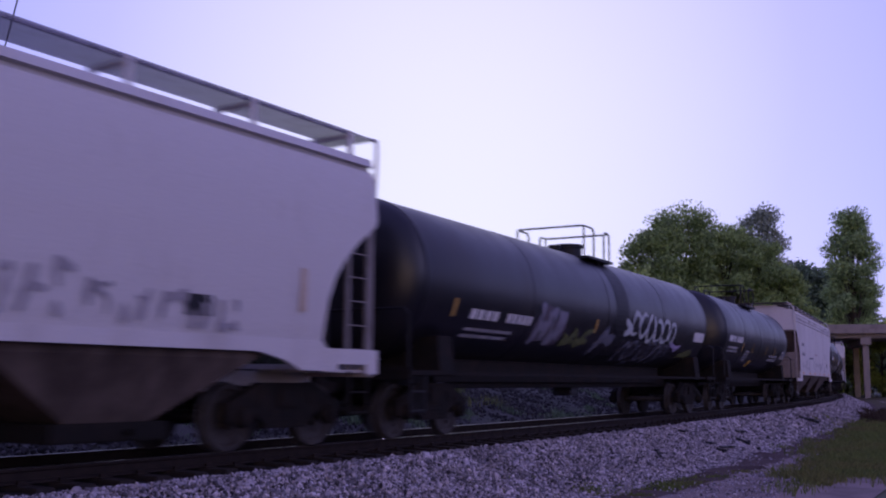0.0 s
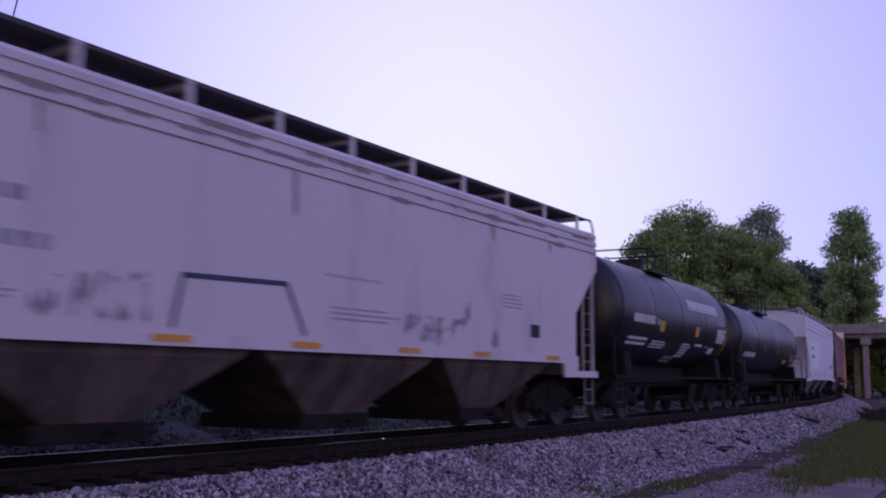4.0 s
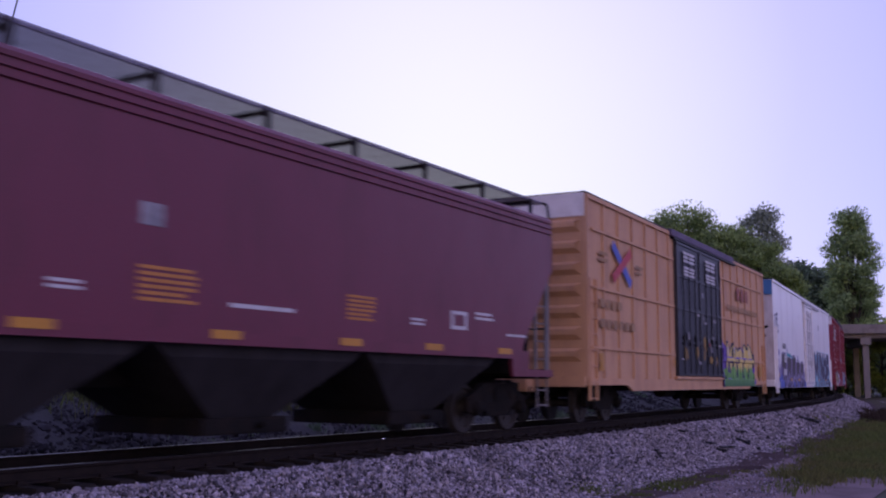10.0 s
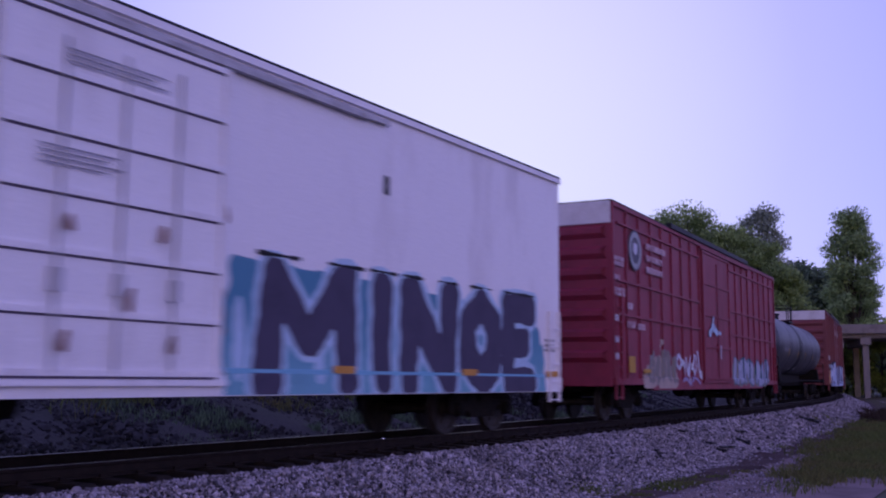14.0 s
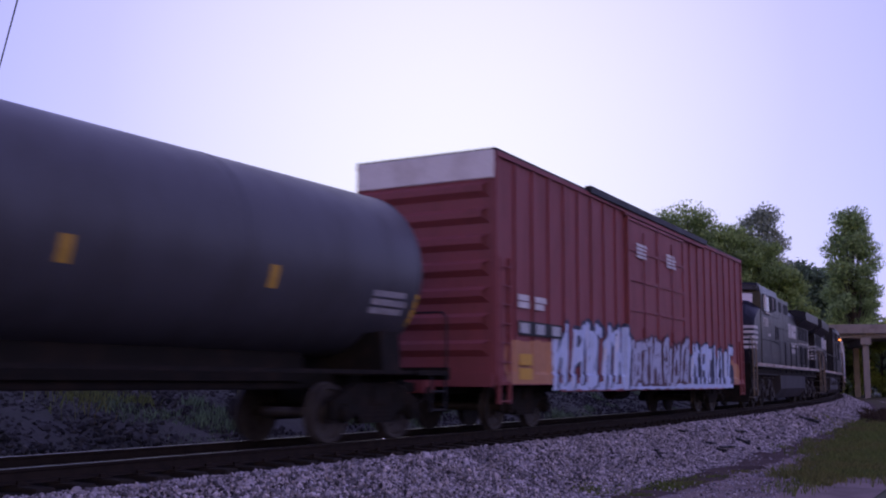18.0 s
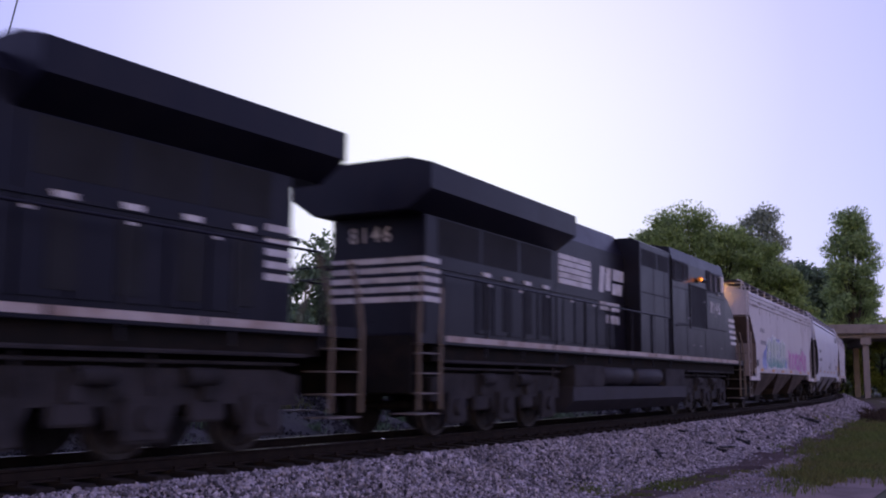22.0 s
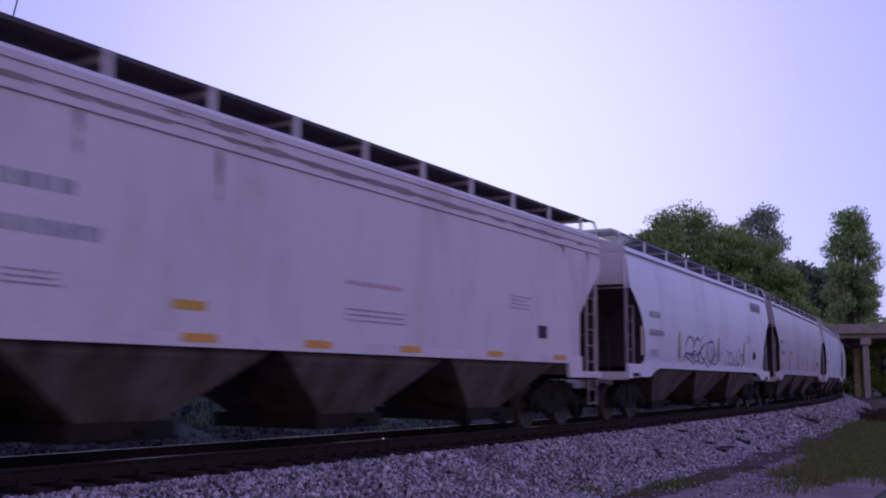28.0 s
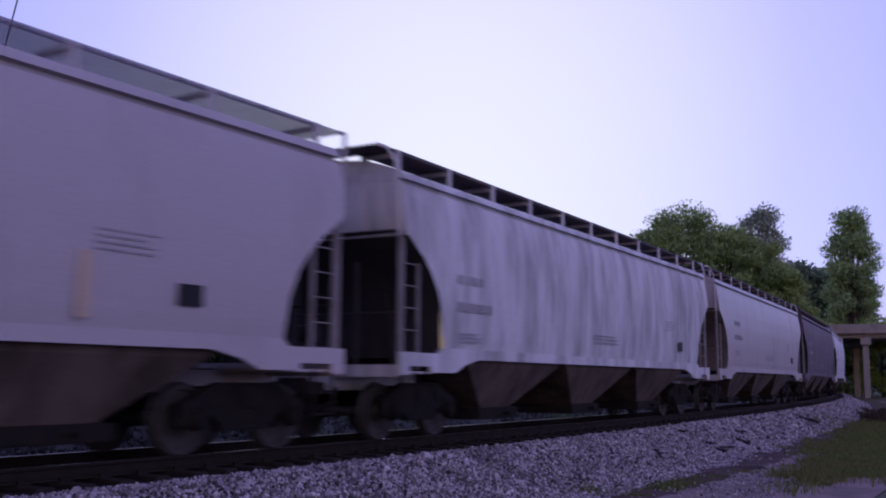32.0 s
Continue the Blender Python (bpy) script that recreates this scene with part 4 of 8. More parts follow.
# ---------------------------------------------------------------- tank cars
def tank_car(label, paint, sill_len, tank_len, radius=1.46, center=2.82, platform=3.0, dome_at=0.0, group="train"):
    car = thing("tank_car", label, "tank car", group)
    SKIN[car.name] = lambda y, z: max((radius + 0.007) ** 2 - (z - center) ** 2, 0.04) ** 0.5
    T, L = tank_len / 2, sill_len / 2
    e = 0.55
    rings = [(-T, 0.02)] + [(-T + e - e * math.cos(a), radius * math.sin(a)) for a in np.linspace(0.15, math.pi / 2, 9)]
    rings += [(y, radius) for y in np.linspace(-T + e, T - e, 9)[1:-1]]
    rings += [(T - e + e * math.cos(a), radius * math.sin(a)) for a in np.linspace(math.pi / 2, 0.15, 9)] + [(T, 0.02)]
    part("tank", Geo().lathe(rings, "y", 0, center, 56), paint, car, smooth=50)
    for y in np.linspace(-T + e, T - e, 5):
        seams = Geo().lathe([(y - 0.03, radius - 0.01), (y - 0.03, radius + 0.006), (y + 0.03, radius + 0.006), (y + 0.03, radius - 0.01)], "y", 0, center, 56)
        part("weld_seam", seams, paint, car, smooth=50)
    for k in (-1, 1):
        part("side_running_board", Geo().box(k * 1.38 - 0.06, k * 1.38 + 0.06, -L, L, 1.07, 1.13), M["steel"], car)
    part("center_sill", Geo().box(-0.33, 0.33, -L, L, 0.82, 1.12, 0.02), M["steel"], car)
    # added dark box, no real part: blocks the bright view below the tank
    part("tank_cradle", Geo().box(-0.42, 0.42, -L + 2.6, L - 2.6, 0.95, center - radius + 0.12), M["steel"], car)
    for k in (-1, 1):
        y = k * (L - 1.5)
        sad = Geo().prism([(-1.35, 1.05), (1.35, 1.05), (1.28, 1.75), (0.95, 1.72), (0.4, 1.42), (-0.4, 1.42), (-0.95, 1.72), (-1.28, 1.75)], y - 0.25, y + 0.25)
        part("saddle", sad, M["steel"], car)
        y = k * L
        p = Geo().box(-1.5, 1.5, min(y, y - k * 1.0), max(y, y - k * 1.0), 1.06, 1.14)
        p.box(-1.5, 1.5, min(y, y - k * .08), max(y, y - k * .08), 0.98, 1.2, 0.01)
        part("end_platform", p, M["steel"], car)
        r = Geo()
        for sd in (-1, 1):
            q = Geo()
            r.path([(sd * 1.45, y - k * 0.05, 1.15), (sd * 1.45, y - k * 0.05, 2.05), (sd * 1.35, y - k * .05, 2.15), (0, y - k * 0.05, 2.15)], 0.022, 6)
            for yy in (0.1, 0.55):
                q.box(sd * 1.46 - 0.015, sd * 1.46 + 0.015, y - k * yy - 0.02, y - k * yy + 0.02, 0.45, 1.1)
            for z in (0.47, 0.78):
                q.box(sd * 1.46 - 0.02, sd * 1.46 + 0.02, min(y - k * .1, y - k * .55), max(y - k * .1, y - k * .55), z, z + 0.03)
            part("step", q, M["black"], car)
        part("brake_cylinder", Geo().tube((-0.8, y - k * 0.55, 1.42), (-0.8, y - k * 0.1, 1.42), 0.25, 14).tube((-0.8, y - k * .3, 1.1), (-0.8, y - k * .3, 1.25), 0.05, 8), M["black"], car)
        part("end_rail", r, M["black"], car)
        coupler(car, y, k)
        truck(car, k * (L - 1.5))
    zt = center + radius
    d, P = dome_at, platform / 2
    dm = Geo()
    dm.tube((0, d + 0.25, zt - 0.1), (0, d + 0.25, zt + 0.20), 0.36, 20)
    dm.tube((0, d + 0.25, zt + 0.20), (0, d + 0.25, zt + 0.28), 0.40, 20)
    dm.tube((0, d - 0.62, zt - 0.1), (0, d - 0.62, zt + 0.10), 0.12, 14)
    dm.tube((0, d - 0.62, zt + 0.10), (0, d - 0.62, zt + 0.18), 0.16, 14)
    part("dome", dm, M["black"], car, "black manway dome and valves", 40)
    for k in (-1, 1):
        pl = Geo().box(min(k * 0.50, k * 0.98), max(k * 0.50, k * 0.98), d - 0.75, d + P + 0.03, zt - 0.20, zt - 0.14)
        pl.tube((k * 0.8, d, zt - 0.5), (k * 0.95, d, zt - 0.18), 0.03, 6)
        part("top_platform", pl, M["black"], car)
    zr = 4.78
    ya, yb = d - P, d + P
    for y, leg in ((ya, 0.70), (yb, -1.05 if P > 1 else -0.42)):        # a bent rail round each end of the platform
        g = Geo()
        q = 0.09 if leg > 0 else -0.09
        pts = []
        for sd in (-1, 1):
            side = [(sd * 0.9, y + leg, zt - 0.15), (sd * 0.9, y + leg, zr - 0.10), (sd * 0.9, y + leg - q, zr), (sd * 0.9, y + q, zr), (sd * 0.81, y, zr)]
            pts += side if sd < 0 else side[::-1]
        g.path(pts, 0.024, 8)
        for sd in (-1, 1):
            part("railing_post", Geo().tube((sd * 0.9, y + q * 0.5, zt - 0.15), (sd * 0.9, y + q * 0.5, zr - 0.02), 0.022, 8), M["black"], car)
        part("railing", g, M["black"], car)
    pp = Geo().tube((0, d, 1.4), (0, d, 0.85), 0.14, 12)
    pp.box(-0.25, 0.25, d - 0.25, d + 0.25, 0.62, 0.86, 0.03)
    part("bottom_outlet", pp, M["black"], car)
    car["tank_r"], car["tank_z"] = radius, center
    return car


def on_tank(car, material, y0, y1, z0, z1, name="lettering", rows=1, gap=0.3, words=1, seed=0, label=""):
    """Marks that follow the round of the tank, on its right flank."""
    r, c = car["tank_r"] + 0.006, car["tank_z"]
    rng = random.Random(seed + int(y0 * 77))
    g = Geo()
    h = (z1 - z0) / rows
    for i in range(rows):
        a, b = z0 + i * h + h * gap / 2, z0 + (i + 1) * h - h * gap / 2
        w = (y1 - y0) / words
        for k in range(words):
            ya, yb = y0 + k * w, y0 + (k + 0.74) * w if words > 1 else y1 - (y1 - y0) * rng.uniform(0, 0.22 if rows > 1 else 0)
            n = max(2, int((b - a) / 0.12))
            zz = [a + (b - a) * j / n for j in range(n + 1)]
            pts = [((max(r * r - (z - c) ** 2, 0.01)) ** 0.5, z) for z in zz]
            m = len(g.v)
            g.v += [(x, y, z) for x, z in pts for y in (ya, yb)]
            g.f += [(m + 2 * j, m + 2 * j + 1, m + 2 * j + 3, m + 2 * j + 2) for j in range(n)]
    return part(name, g, material, car, label)


# ---------------------------------------------------------------- boxcars
def boxcar(label, paint, length, roof_paint=None, top=5.12, floor=1.08, half=1.56, posts="ribs", rib_gap=1.0, door=None, end_cap=None, belts=(), skirt=None, group="train", end_ribs=7, roof_drop=0.16, end_paint=None, plain_end=False):
    car = thing("boxcar", label, "boxcar", group)
    L = length / 2
    gaps = (length - 0.12) / int(length / rib_gap)

    def flank(y, z):
        if door and door[0] - 0.12 < y < door[1] + 0.12:
            return half + 0.112
        if any(abs(z - q) < 0.075 for q in belts):
            return half + 0.059
        near = (y + L - 0.06) / gaps
        if posts == "ribs" and abs(near - round(near)) * gaps < 0.095:
            return half + 0.049
        return half + (0.050 if z < floor + 0.05 else 0.004)

    SKIN[car.name] = flank
    end_paint = end_paint or paint
    part("body", Geo().box(-half, half, -L, L, floor, top, 0.012), paint, car)
    rf = Geo().prism([(-half - 0.03, top), (half + 0.03, top), (half + 0.03, top + 0.05), (0.55, top + roof_drop), (-0.55, top + roof_drop), (-half - 0.03, top + 0.05)], -L - 0.02, L + 0.02)
    for i in range(int(length / 1.2)):
        y = -L + 0.6 + i * 1.2
        rf.prism([(-half + 0.1, top + 0.02), (half - 0.1, top + 0.02), (half - 0.1, top + 0.06), (0.5, top + roof_drop + 0.03), (-0.5, top + roof_drop + 0.03), (-half + 0.1, top + 0.06)], y - 0.03, y + 0.03)
    part("roof", rf, roof_paint or M["galv"], car)
    for sd in (-1, 1):
        x = sd * half
        lo, hi = (x - 0.02, x + 0.055) if sd > 0 else (x - 0.055, x + 0.02)
        part("side_sill", Geo().slab(skirt or [(-L + 0.05, floor), (L - 0.05, floor), (L - 0.05, floor - 0.16), (L - 2.7, floor - 0.16), (L - 3.1, floor - 0.3), (-L + 3.1, floor - 0.3), (-L + 2.7, floor - 0.16), (-L + 0.05, floor - 0.16)], lo, hi - (0.01 if sd > 0 else -0.01)), paint, car)
        part("top_plate", Geo().box(lo, hi, -L, L, top - 0.10, top - 0.003), paint, car)
        if posts == "ribs":
            n = int(length / rib_gap)
            for i in range(n + 1):
                y = -L + 0.06 + i * (length - 0.12) / n
                if door and door[0] - 0.05 < y < door[1] + 0.05:
                    continue
                part("side_post", Geo().slab([(y - 0.05, floor), (y - 0.05, top - 0.1), (y + 0.05, top - 0.1), (y + 0.05, floor)], lo + 0.015, hi - 0.01), paint, car)
        for z in belts:
            for ya, yb in (((-L + 0.35, (door[0] if door else L) - 0.1), ((door[1] if door else L) + 0.1, L - 0.35)) if door else ((-L + .3, L - .3),)):
                part("side_belt", Geo().box(lo + 0.01, hi, ya, yb, z - 0.03, z + 0.03), paint, car)
        for k in (-1, 1):
            zt = 2.4 if k > 0 else 3.3
            post_ = lambda yy: Geo().box(min(x, x + sd * .07), max(x, x + sd * .07), k * (L - yy) - 0.02, k * (L - yy) + 0.02, 0.55, zt)
            lad = part("ladder", post_(0.12), paint, car)
            part("ladder_post", post_(0.56), paint, lad)
            for i in range(8):
                z = 0.6 + i * 0.36
                if z < zt:
                    part("rung", Geo().tube((x + sd * 0.06, k * (L - 0.12), z), (x + sd * 0.06, k * (L - 0.56), z), 0.014, 6), paint, lad)
    for k in (-1, 1):
        y = k * L
        if not plain_end:
            g = Geo()
            for i in range(end_ribs):
                z = floor + 0.3 + i * (top - 0.75 - floor) / end_ribs
                hgt = (top - 0.75 - floor) / end_ribs
                ya, yb = y, y + k * 0.085
                g.add([(-half + .1, ya, z + hgt * .12), (half - .1, ya, z + hgt * .12), (half - .22, yb, z + hgt * .36), (-half + .22, yb, z + hgt * .36), (half - .22, yb, z + hgt * .60), (-half + .22, yb, z + hgt * .60), (half - .1, ya, z + hgt * .74), (-half + .1, ya, z + hgt * .74)],
                      [(0, 1, 2, 3), (3, 2, 4, 5), (5, 4, 6, 7)])
            part("end_corrugation", g, end_paint, car)
        if end_cap:
            part("end_cap", Geo().box(-half + 0.005, half - 0.005, min(y, y + k * 0.03), max(y, y + k * 0.03), top - 0.52, top + 0.02), end_cap, car, "white-painted cap of the end")
        es = Geo().box(-half, half, min(y, y + k * .1), max(y, y + k * .1), floor - 0.2, floor + 0.04, 0.01)
        es.box(-0.3, 0.3, min(y, y + k * .45), max(y, y + k * .45), 0.74, 1.02, 0.02)
        part("end_sill", es, end_paint, car)
        coupler(car, y + k * 0.35, k)
        truck(car, k * (L - 2.4))
    part("center_sill", Geo().box(-0.3, 0.3, -L + 0.5, L - 0.5, 0.72, floor + 0.02), M["steel"], car)
    for i in range(9):
        y = -L + 2 + i * (length - 4) / 8
        part("crossbearer", Geo().box(-1.4, 1.4, y - 0.05, y + 0.05, floor - 0.22, floor + .01), M["steel"], car)
    part("air_reservoir", Geo().tube((0.7, -1.5, 0.72), (0.7, -0.4, 0.72), 0.2, 12), M["steel"], car)
    return car


def sliding_door(car, half, y0, y1, z0, z1, paint, leaves=1, rails=4, posts=2, rod_paint=None, sill=None):
    """A door on each side: leaf, horizontal stiffeners, lock rods."""
    for sd in (-1, 1):
        w = (y1 - y0) / leaves
        for i in range(leaves):
            a, b = y0 + i * w + 0.015, y0 + (i + 1) * w - 0.015
            x0, x1 = (half, half + 0.07) if sd > 0 else (-half - 0.07, -half)
            d = part("door", Geo().box(x0, x1, a, b, z0, z1, 0.01), paint, car)
            g = Geo()
            xo = (x1, x1 + 0.035) if sd > 0 else (x0 - 0.035, x0)
            for j in range(rails + 1):
                z = z0 + 0.05 + j * (z1 - z0 - 0.1) / rails
                part("stiffener", Geo().box(*xo, a + 0.075, b - 0.075, z - 0.035, z + 0.035), paint, d)
            for yy in (a + 0.04, b - 0.04):
                part("door_post", Geo().box(*xo, yy - 0.035, yy + 0.035, z0, z1), paint, d)
            r = Geo()
            for j in range(posts):
                yy = a + (j + 1) * (b - a) / (posts + 1)
                r.tube((xo[1] if sd > 0 else xo[0], yy, z0 + 0.05), (xo[1] if sd > 0 else xo[0], yy, z1 - 0.3), 0.02, 6)
                r.box(*(xo[0], xo[1] + .03) if sd > 0 else (xo[0] - .03, xo[1]), yy - 0.06, yy + 0.06, z0 + 0.9, z0 + 1.15)
            part("lock_rod", r, rod_paint or M["steel"], d)
        x0, x1 = (half, half + 0.11) if sd > 0 else (-half - 0.11, -half)
        part("door_rail", Geo().box(x0, x1, y0 - 0.2, y1 + (y1 - y0) * 0.9 / leaves, z1 + 0.02, z1 + 0.08), rod_paint or paint, car)
        part("door_sill", Geo().box(x0, x1, y0 - 0.15, y1 + 0.1, z0 - 0.09, z0 - 0.02), sill or paint, car)
# ---------------------------------------------------------------- locomotives
NS_BLACK = mat("loco_black", (0.0042, 0.0042, 0.0105), 0.32, 0, (0.012, 0.0105, 0.015), 0.5, 0.8, streak=0.6, spec=0.24)
LOCO_GREY = mat("loco_truck_grey", (0.035, 0.031, 0.034), 0.8, 0, (0.012, 0.011, 0.011), 0.5, 1.5, spec=0.2)
LOCO_TANK = mat("loco_tank_grey", (0.027, 0.024, 0.031), 0.6, 0, (0.030, 0.026, 0.026), 0.4, 1.0, spec=0.3)
RAIL_TAN = mat("handrail_tan", (0.14, 0.105, 0.075), 0.6, 0, (0.10, 0.075, 0.06), 0.4, 3)
STRIPE = mat("stripe_white", (0.58, 0.55, 0.55), 0.6, 0, (0.26, 0.22, 0.20), 0.5, 2)
SILL_STRIPE = mat("sill_stripe", (0.42, 0.36, 0.34), 0.7, 0, (0.20, 0.13, 0.10), 0.6, 1.5)
LAMP_ON = glow("headlight_on", (1.0, 0.60, 0.26), 9.0)
LAMP_SOFT = glow("cab_light", (1.0, 0.27, 0.05), 4.0)
REAR_LAMP = glow("facing_headlight", (1.0, 0.47, 0.14), 1400.0)
SHIELD = glass("windshield_glass", (0.30, 0.28, 0.38), 0.12)
SHIELD.node_tree.nodes["Principled BSDF"].inputs["Metallic"].default_value = 0.6
POST_GREY = mat("faded_grey", (0.30, 0.28, 0.28), 0.7, 0, (0.16, 0.14, 0.14), 0.5, 3)
PLATES = ((2.57, 3.46), (3.48, 3.89), (4.32, 2.85), (1.29, 3.08), (3.08, 2.05), (3.85, 2.05), (0.58, 2.05))
DARK = mat("dark_opening", (0.006, 0.006, 0.008), 0.8)


def big_truck(car, y):
    fr = Geo()
    for k in (-1, 1):
        x0, x1 = (1.02, 1.18) if k > 0 else (-1.18, -1.02)
        fr.slab([(-2.75, 0.62), (-2.75, 1.02), (-2.3, 1.10), (2.3, 1.10), (2.75, 1.02), (2.75, 0.62), (2.45, 0.62), (2.35, 0.38), (1.65, 0.38), (1.5, 0.66), (0.55, 0.66), (0.42, 0.38), (-0.42, 0.38), (-0.55, 0.66), (-1.5, 0.66), (-1.65, 0.38), (-2.35, 0.38), (-2.45, 0.62)], x0, x1)
        for yy in (-2.0, 0, 2.0):
            xa = 1.18 * k
            fr.box(min(xa, xa + .09 * k), max(xa, xa + .09 * k), yy - 0.36, yy + 0.36, 0.22, 0.80, 0.04)
            fr.tube((xa, yy, 0.52), (xa + 0.16 * k, yy, 0.52), 0.15, 14)
            for dy in (-0.42, 0.42):
                fr.tube((xa - .06 * k, yy + dy, 0.72), (xa - .06 * k, yy + dy, 1.0), 0.09, 10)
        for yy in (-1.0, 1.0):
            xa = 1.12 * k
            fr.box(min(xa, xa + .12 * k), max(xa, xa + .12 * k), yy - 0.30, yy + 0.30, 0.44, 0.72, 0.03)
            fr.box(min(xa, xa + .16 * k), max(xa, xa + .16 * k), yy - 0.12, yy + 0.12, 0.70, 1.05, 0.02)
        fr.tube((1.24 * k, -1.0, 1.0), (1.24 * k, -0.5, 1.0), 0.12, 10)
        fr.tube((1.24 * k, 0.6, 1.0), (1.24 * k, 1.1, 1.0), 0.12, 10)
        fr.path([(1.25 * k, -2.6, 1.18), (1.25 * k, 2.6, 1.18)], 0.025, 6)
    t = part("truck", fr, LOCO_GREY, car, "dusty grey three-axle truck", 40)
    t.location = (0, y, 0)
    part("bolster", Geo().box(-1.0, 1.0, -0.5, 0.5, 0.6, 1.25, 0.03), M["steel"], t)
    for dy in (-2.0, 0.0, 2.0):
        w = part("wheelset", WHEELS_BIG, None, t)
        w.location = (0, dy, 0.52)
        ROLLING.append((w, (0, dy, 0.52), 0.52, car))


def digits(car, text, m, size, material, name="unit_number"):
    cu = bpy.data.curves.new("number", "FONT")
    cu.body, cu.size, cu.extrude = text, size, 0.002
    cu.offset = 0.014 * size
    cu.space_character = 1.22
    tmp = bpy.data.objects.new("number", cu)
    scene.collection.objects.link(tmp)
    dg = bpy.context.evaluated_depsgraph_get()
    me = bpy.data.meshes.new_from_object(tmp.evaluated_get(dg))
    bpy.data.objects.remove(tmp)
    me.materials.clear()
    me.materials.append(material)
    ob = part(name, me, None, car)
    ob.matrix_basis = m
    return ob


def locomotive(label, length, cab, hood, rad, stripe, logo, words, fuel, number, windows, air_tanks=False, wing_top=4.70, flip=False, lit="front", trucks=(3.9, 17.6)):
    """Nose towards -y. All numbers are metres behind the front platform edge."""
    car = thing("locomotive", label, "locomotive", "train")
    o = -length / 2
    Y = lambda q: q + o
    # frame
    part("frame", Geo().box(-1.32, 1.32, Y(0.9), Y(length - 0.9), 1.30, 1.60), M["steel"], car)
    part("walkway_deck", Geo().box(-1.5, 1.5, Y(0.05), Y(length - 0.05), 1.58, 1.74, 0.01), NS_BLACK, car)
    for sd in (-1, 1):
        x0, x1 = (1.5, 1.506) if sd > 0 else (-1.506, -1.5)
        seg = 9
        for i in range(seg):
            a, b = 1.0 + i * (length - 2) / seg, 1.0 + (i + 0.97) * (length - 2) / seg
            part("sill_stripe", Geo().box(x0, x1, Y(a), Y(b), 1.63, 1.735), SILL_STRIPE, car, "dirty white stripe along the frame")
    part("underbody", Geo().box(-0.9, 0.9, Y(1.2), Y(length - 1.2), 0.8, 1.36), M["steel"], car)
    # nose and cab
    c0, c1, n0 = cab                   # windshield's outer foot, back wall of the cab, front of the nose
    crown = lambda q: float(np.interp(q, [0, 0.1, 0.27, 0.42, 0.75, 1.25, 2.0], [0.0, 0.04, 0.14, 0.24, 0.34, 0.32, 0.16]))
    nose = Geo()
    rings = []
    for q, w, zb, z, cut in ((-0.02, 1.30, 1.74, 1.80, 0.03), (0.0, 1.40, 1.74, 2.10, 0.04), (0.10, 1.44, 1.74, 2.55, 0.05), (0.27, 1.45, 1.74, 3.20, 0.06), (0.42, 1.45, 1.74, 3.46, 0.10), (0.75, 1.46, 1.74, 3.70, 0.14), (1.25, 1.47, 1.74, 3.94, 0.14), (c0 - n0 + 0.25, 1.48, 1.74, 4.06, 0.14)):
        y = Y(n0 + q)
        rings.append([(-w, y, zb), (w, y, zb), (w, y, z - cut), (w - cut * 0.8, y, z - cut * 0.25), (1.08, y, z + crown(q) * 0.7), (0.5, y, z + crown(q)), (-0.5, y, z + crown(q)), (-1.08, y, z + crown(q) * 0.7), (-w + cut * 0.8, y, z - cut * 0.25), (-w, y, z - cut)])
    nose.loft(rings)
    part("nose", nose, NS_BLACK, car, smooth=24)
    part("front_deck", Geo().box(-1.42, 1.42, Y(0.0), Y(n0 + 0.1), 1.66, 1.735, 0.01), NS_BLACK, car)
    cb = Geo()
    top = 4.94
    a1 = Y(c1)
    a0 = Y(c0)
    prow = lambda x, z: a0 - 0.42 * (1 - abs(x) / 1.4) + max(0.0, z - 4.0) * 0.14
    prof = [(1.50, 1.74), (1.50, 4.50), (1.42, top - 0.09), (0.9, top), (0.0, top + 0.02), (-0.9, top), (-1.42, top - 0.09), (-1.50, 4.50), (-1.50, 1.74), (0.0, 1.74)]
    n = len(prof)
    vs = [(x, prow(x, z), z) for x, z in prof] + [(x, a1, z) for x, z in prof]
    cb.add(vs, [(0, 1, 2, 3, 4, 9), (4, 5, 6, 7, 8, 9), tuple(range(n, 2 * n))[::-1]] + [(i, n + i, n + (i + 1) % n, (i + 1) % n) for i in range(n)])
    cabin = part("cab", cb, NS_BLACK, car)
    # brow over the windshields, with the lamp and the number boards in it
    vis = Geo()
    ov = 0.10 if lit == "front" else -0.22
    lo = [(-1.40, -ov), (-0.5, -ov - 0.30), (0.5, -ov - 0.30), (1.40, -ov), (1.40, 0.55), (-1.40, 0.55)]
    vis.loft([[(x, a0 + q - 0.03, 4.60 + 0.03 * (1 - abs(x) / 1.4)) for x, q in lo], [(x, a0 + q, top - 0.14 + 0.06 * (1 - abs(x) / 1.4)) for x, q in lo], [(x, a0 + q + 0.06, top + 0.01 - 0.06 * abs(x) / 1.4) for x, q in lo]])
    part("cab_brow", vis, NS_BLACK, cabin)
    yb_ = min(a0 - ov - 0.30, a0 - 0.40)
    hl = Geo().box(-0.30, 0.30, yb_ - 0.12, yb_ + 0.1, 4.62, 4.86, 0.03)
    lamp = part("headlight_box", hl, NS_BLACK, cabin)
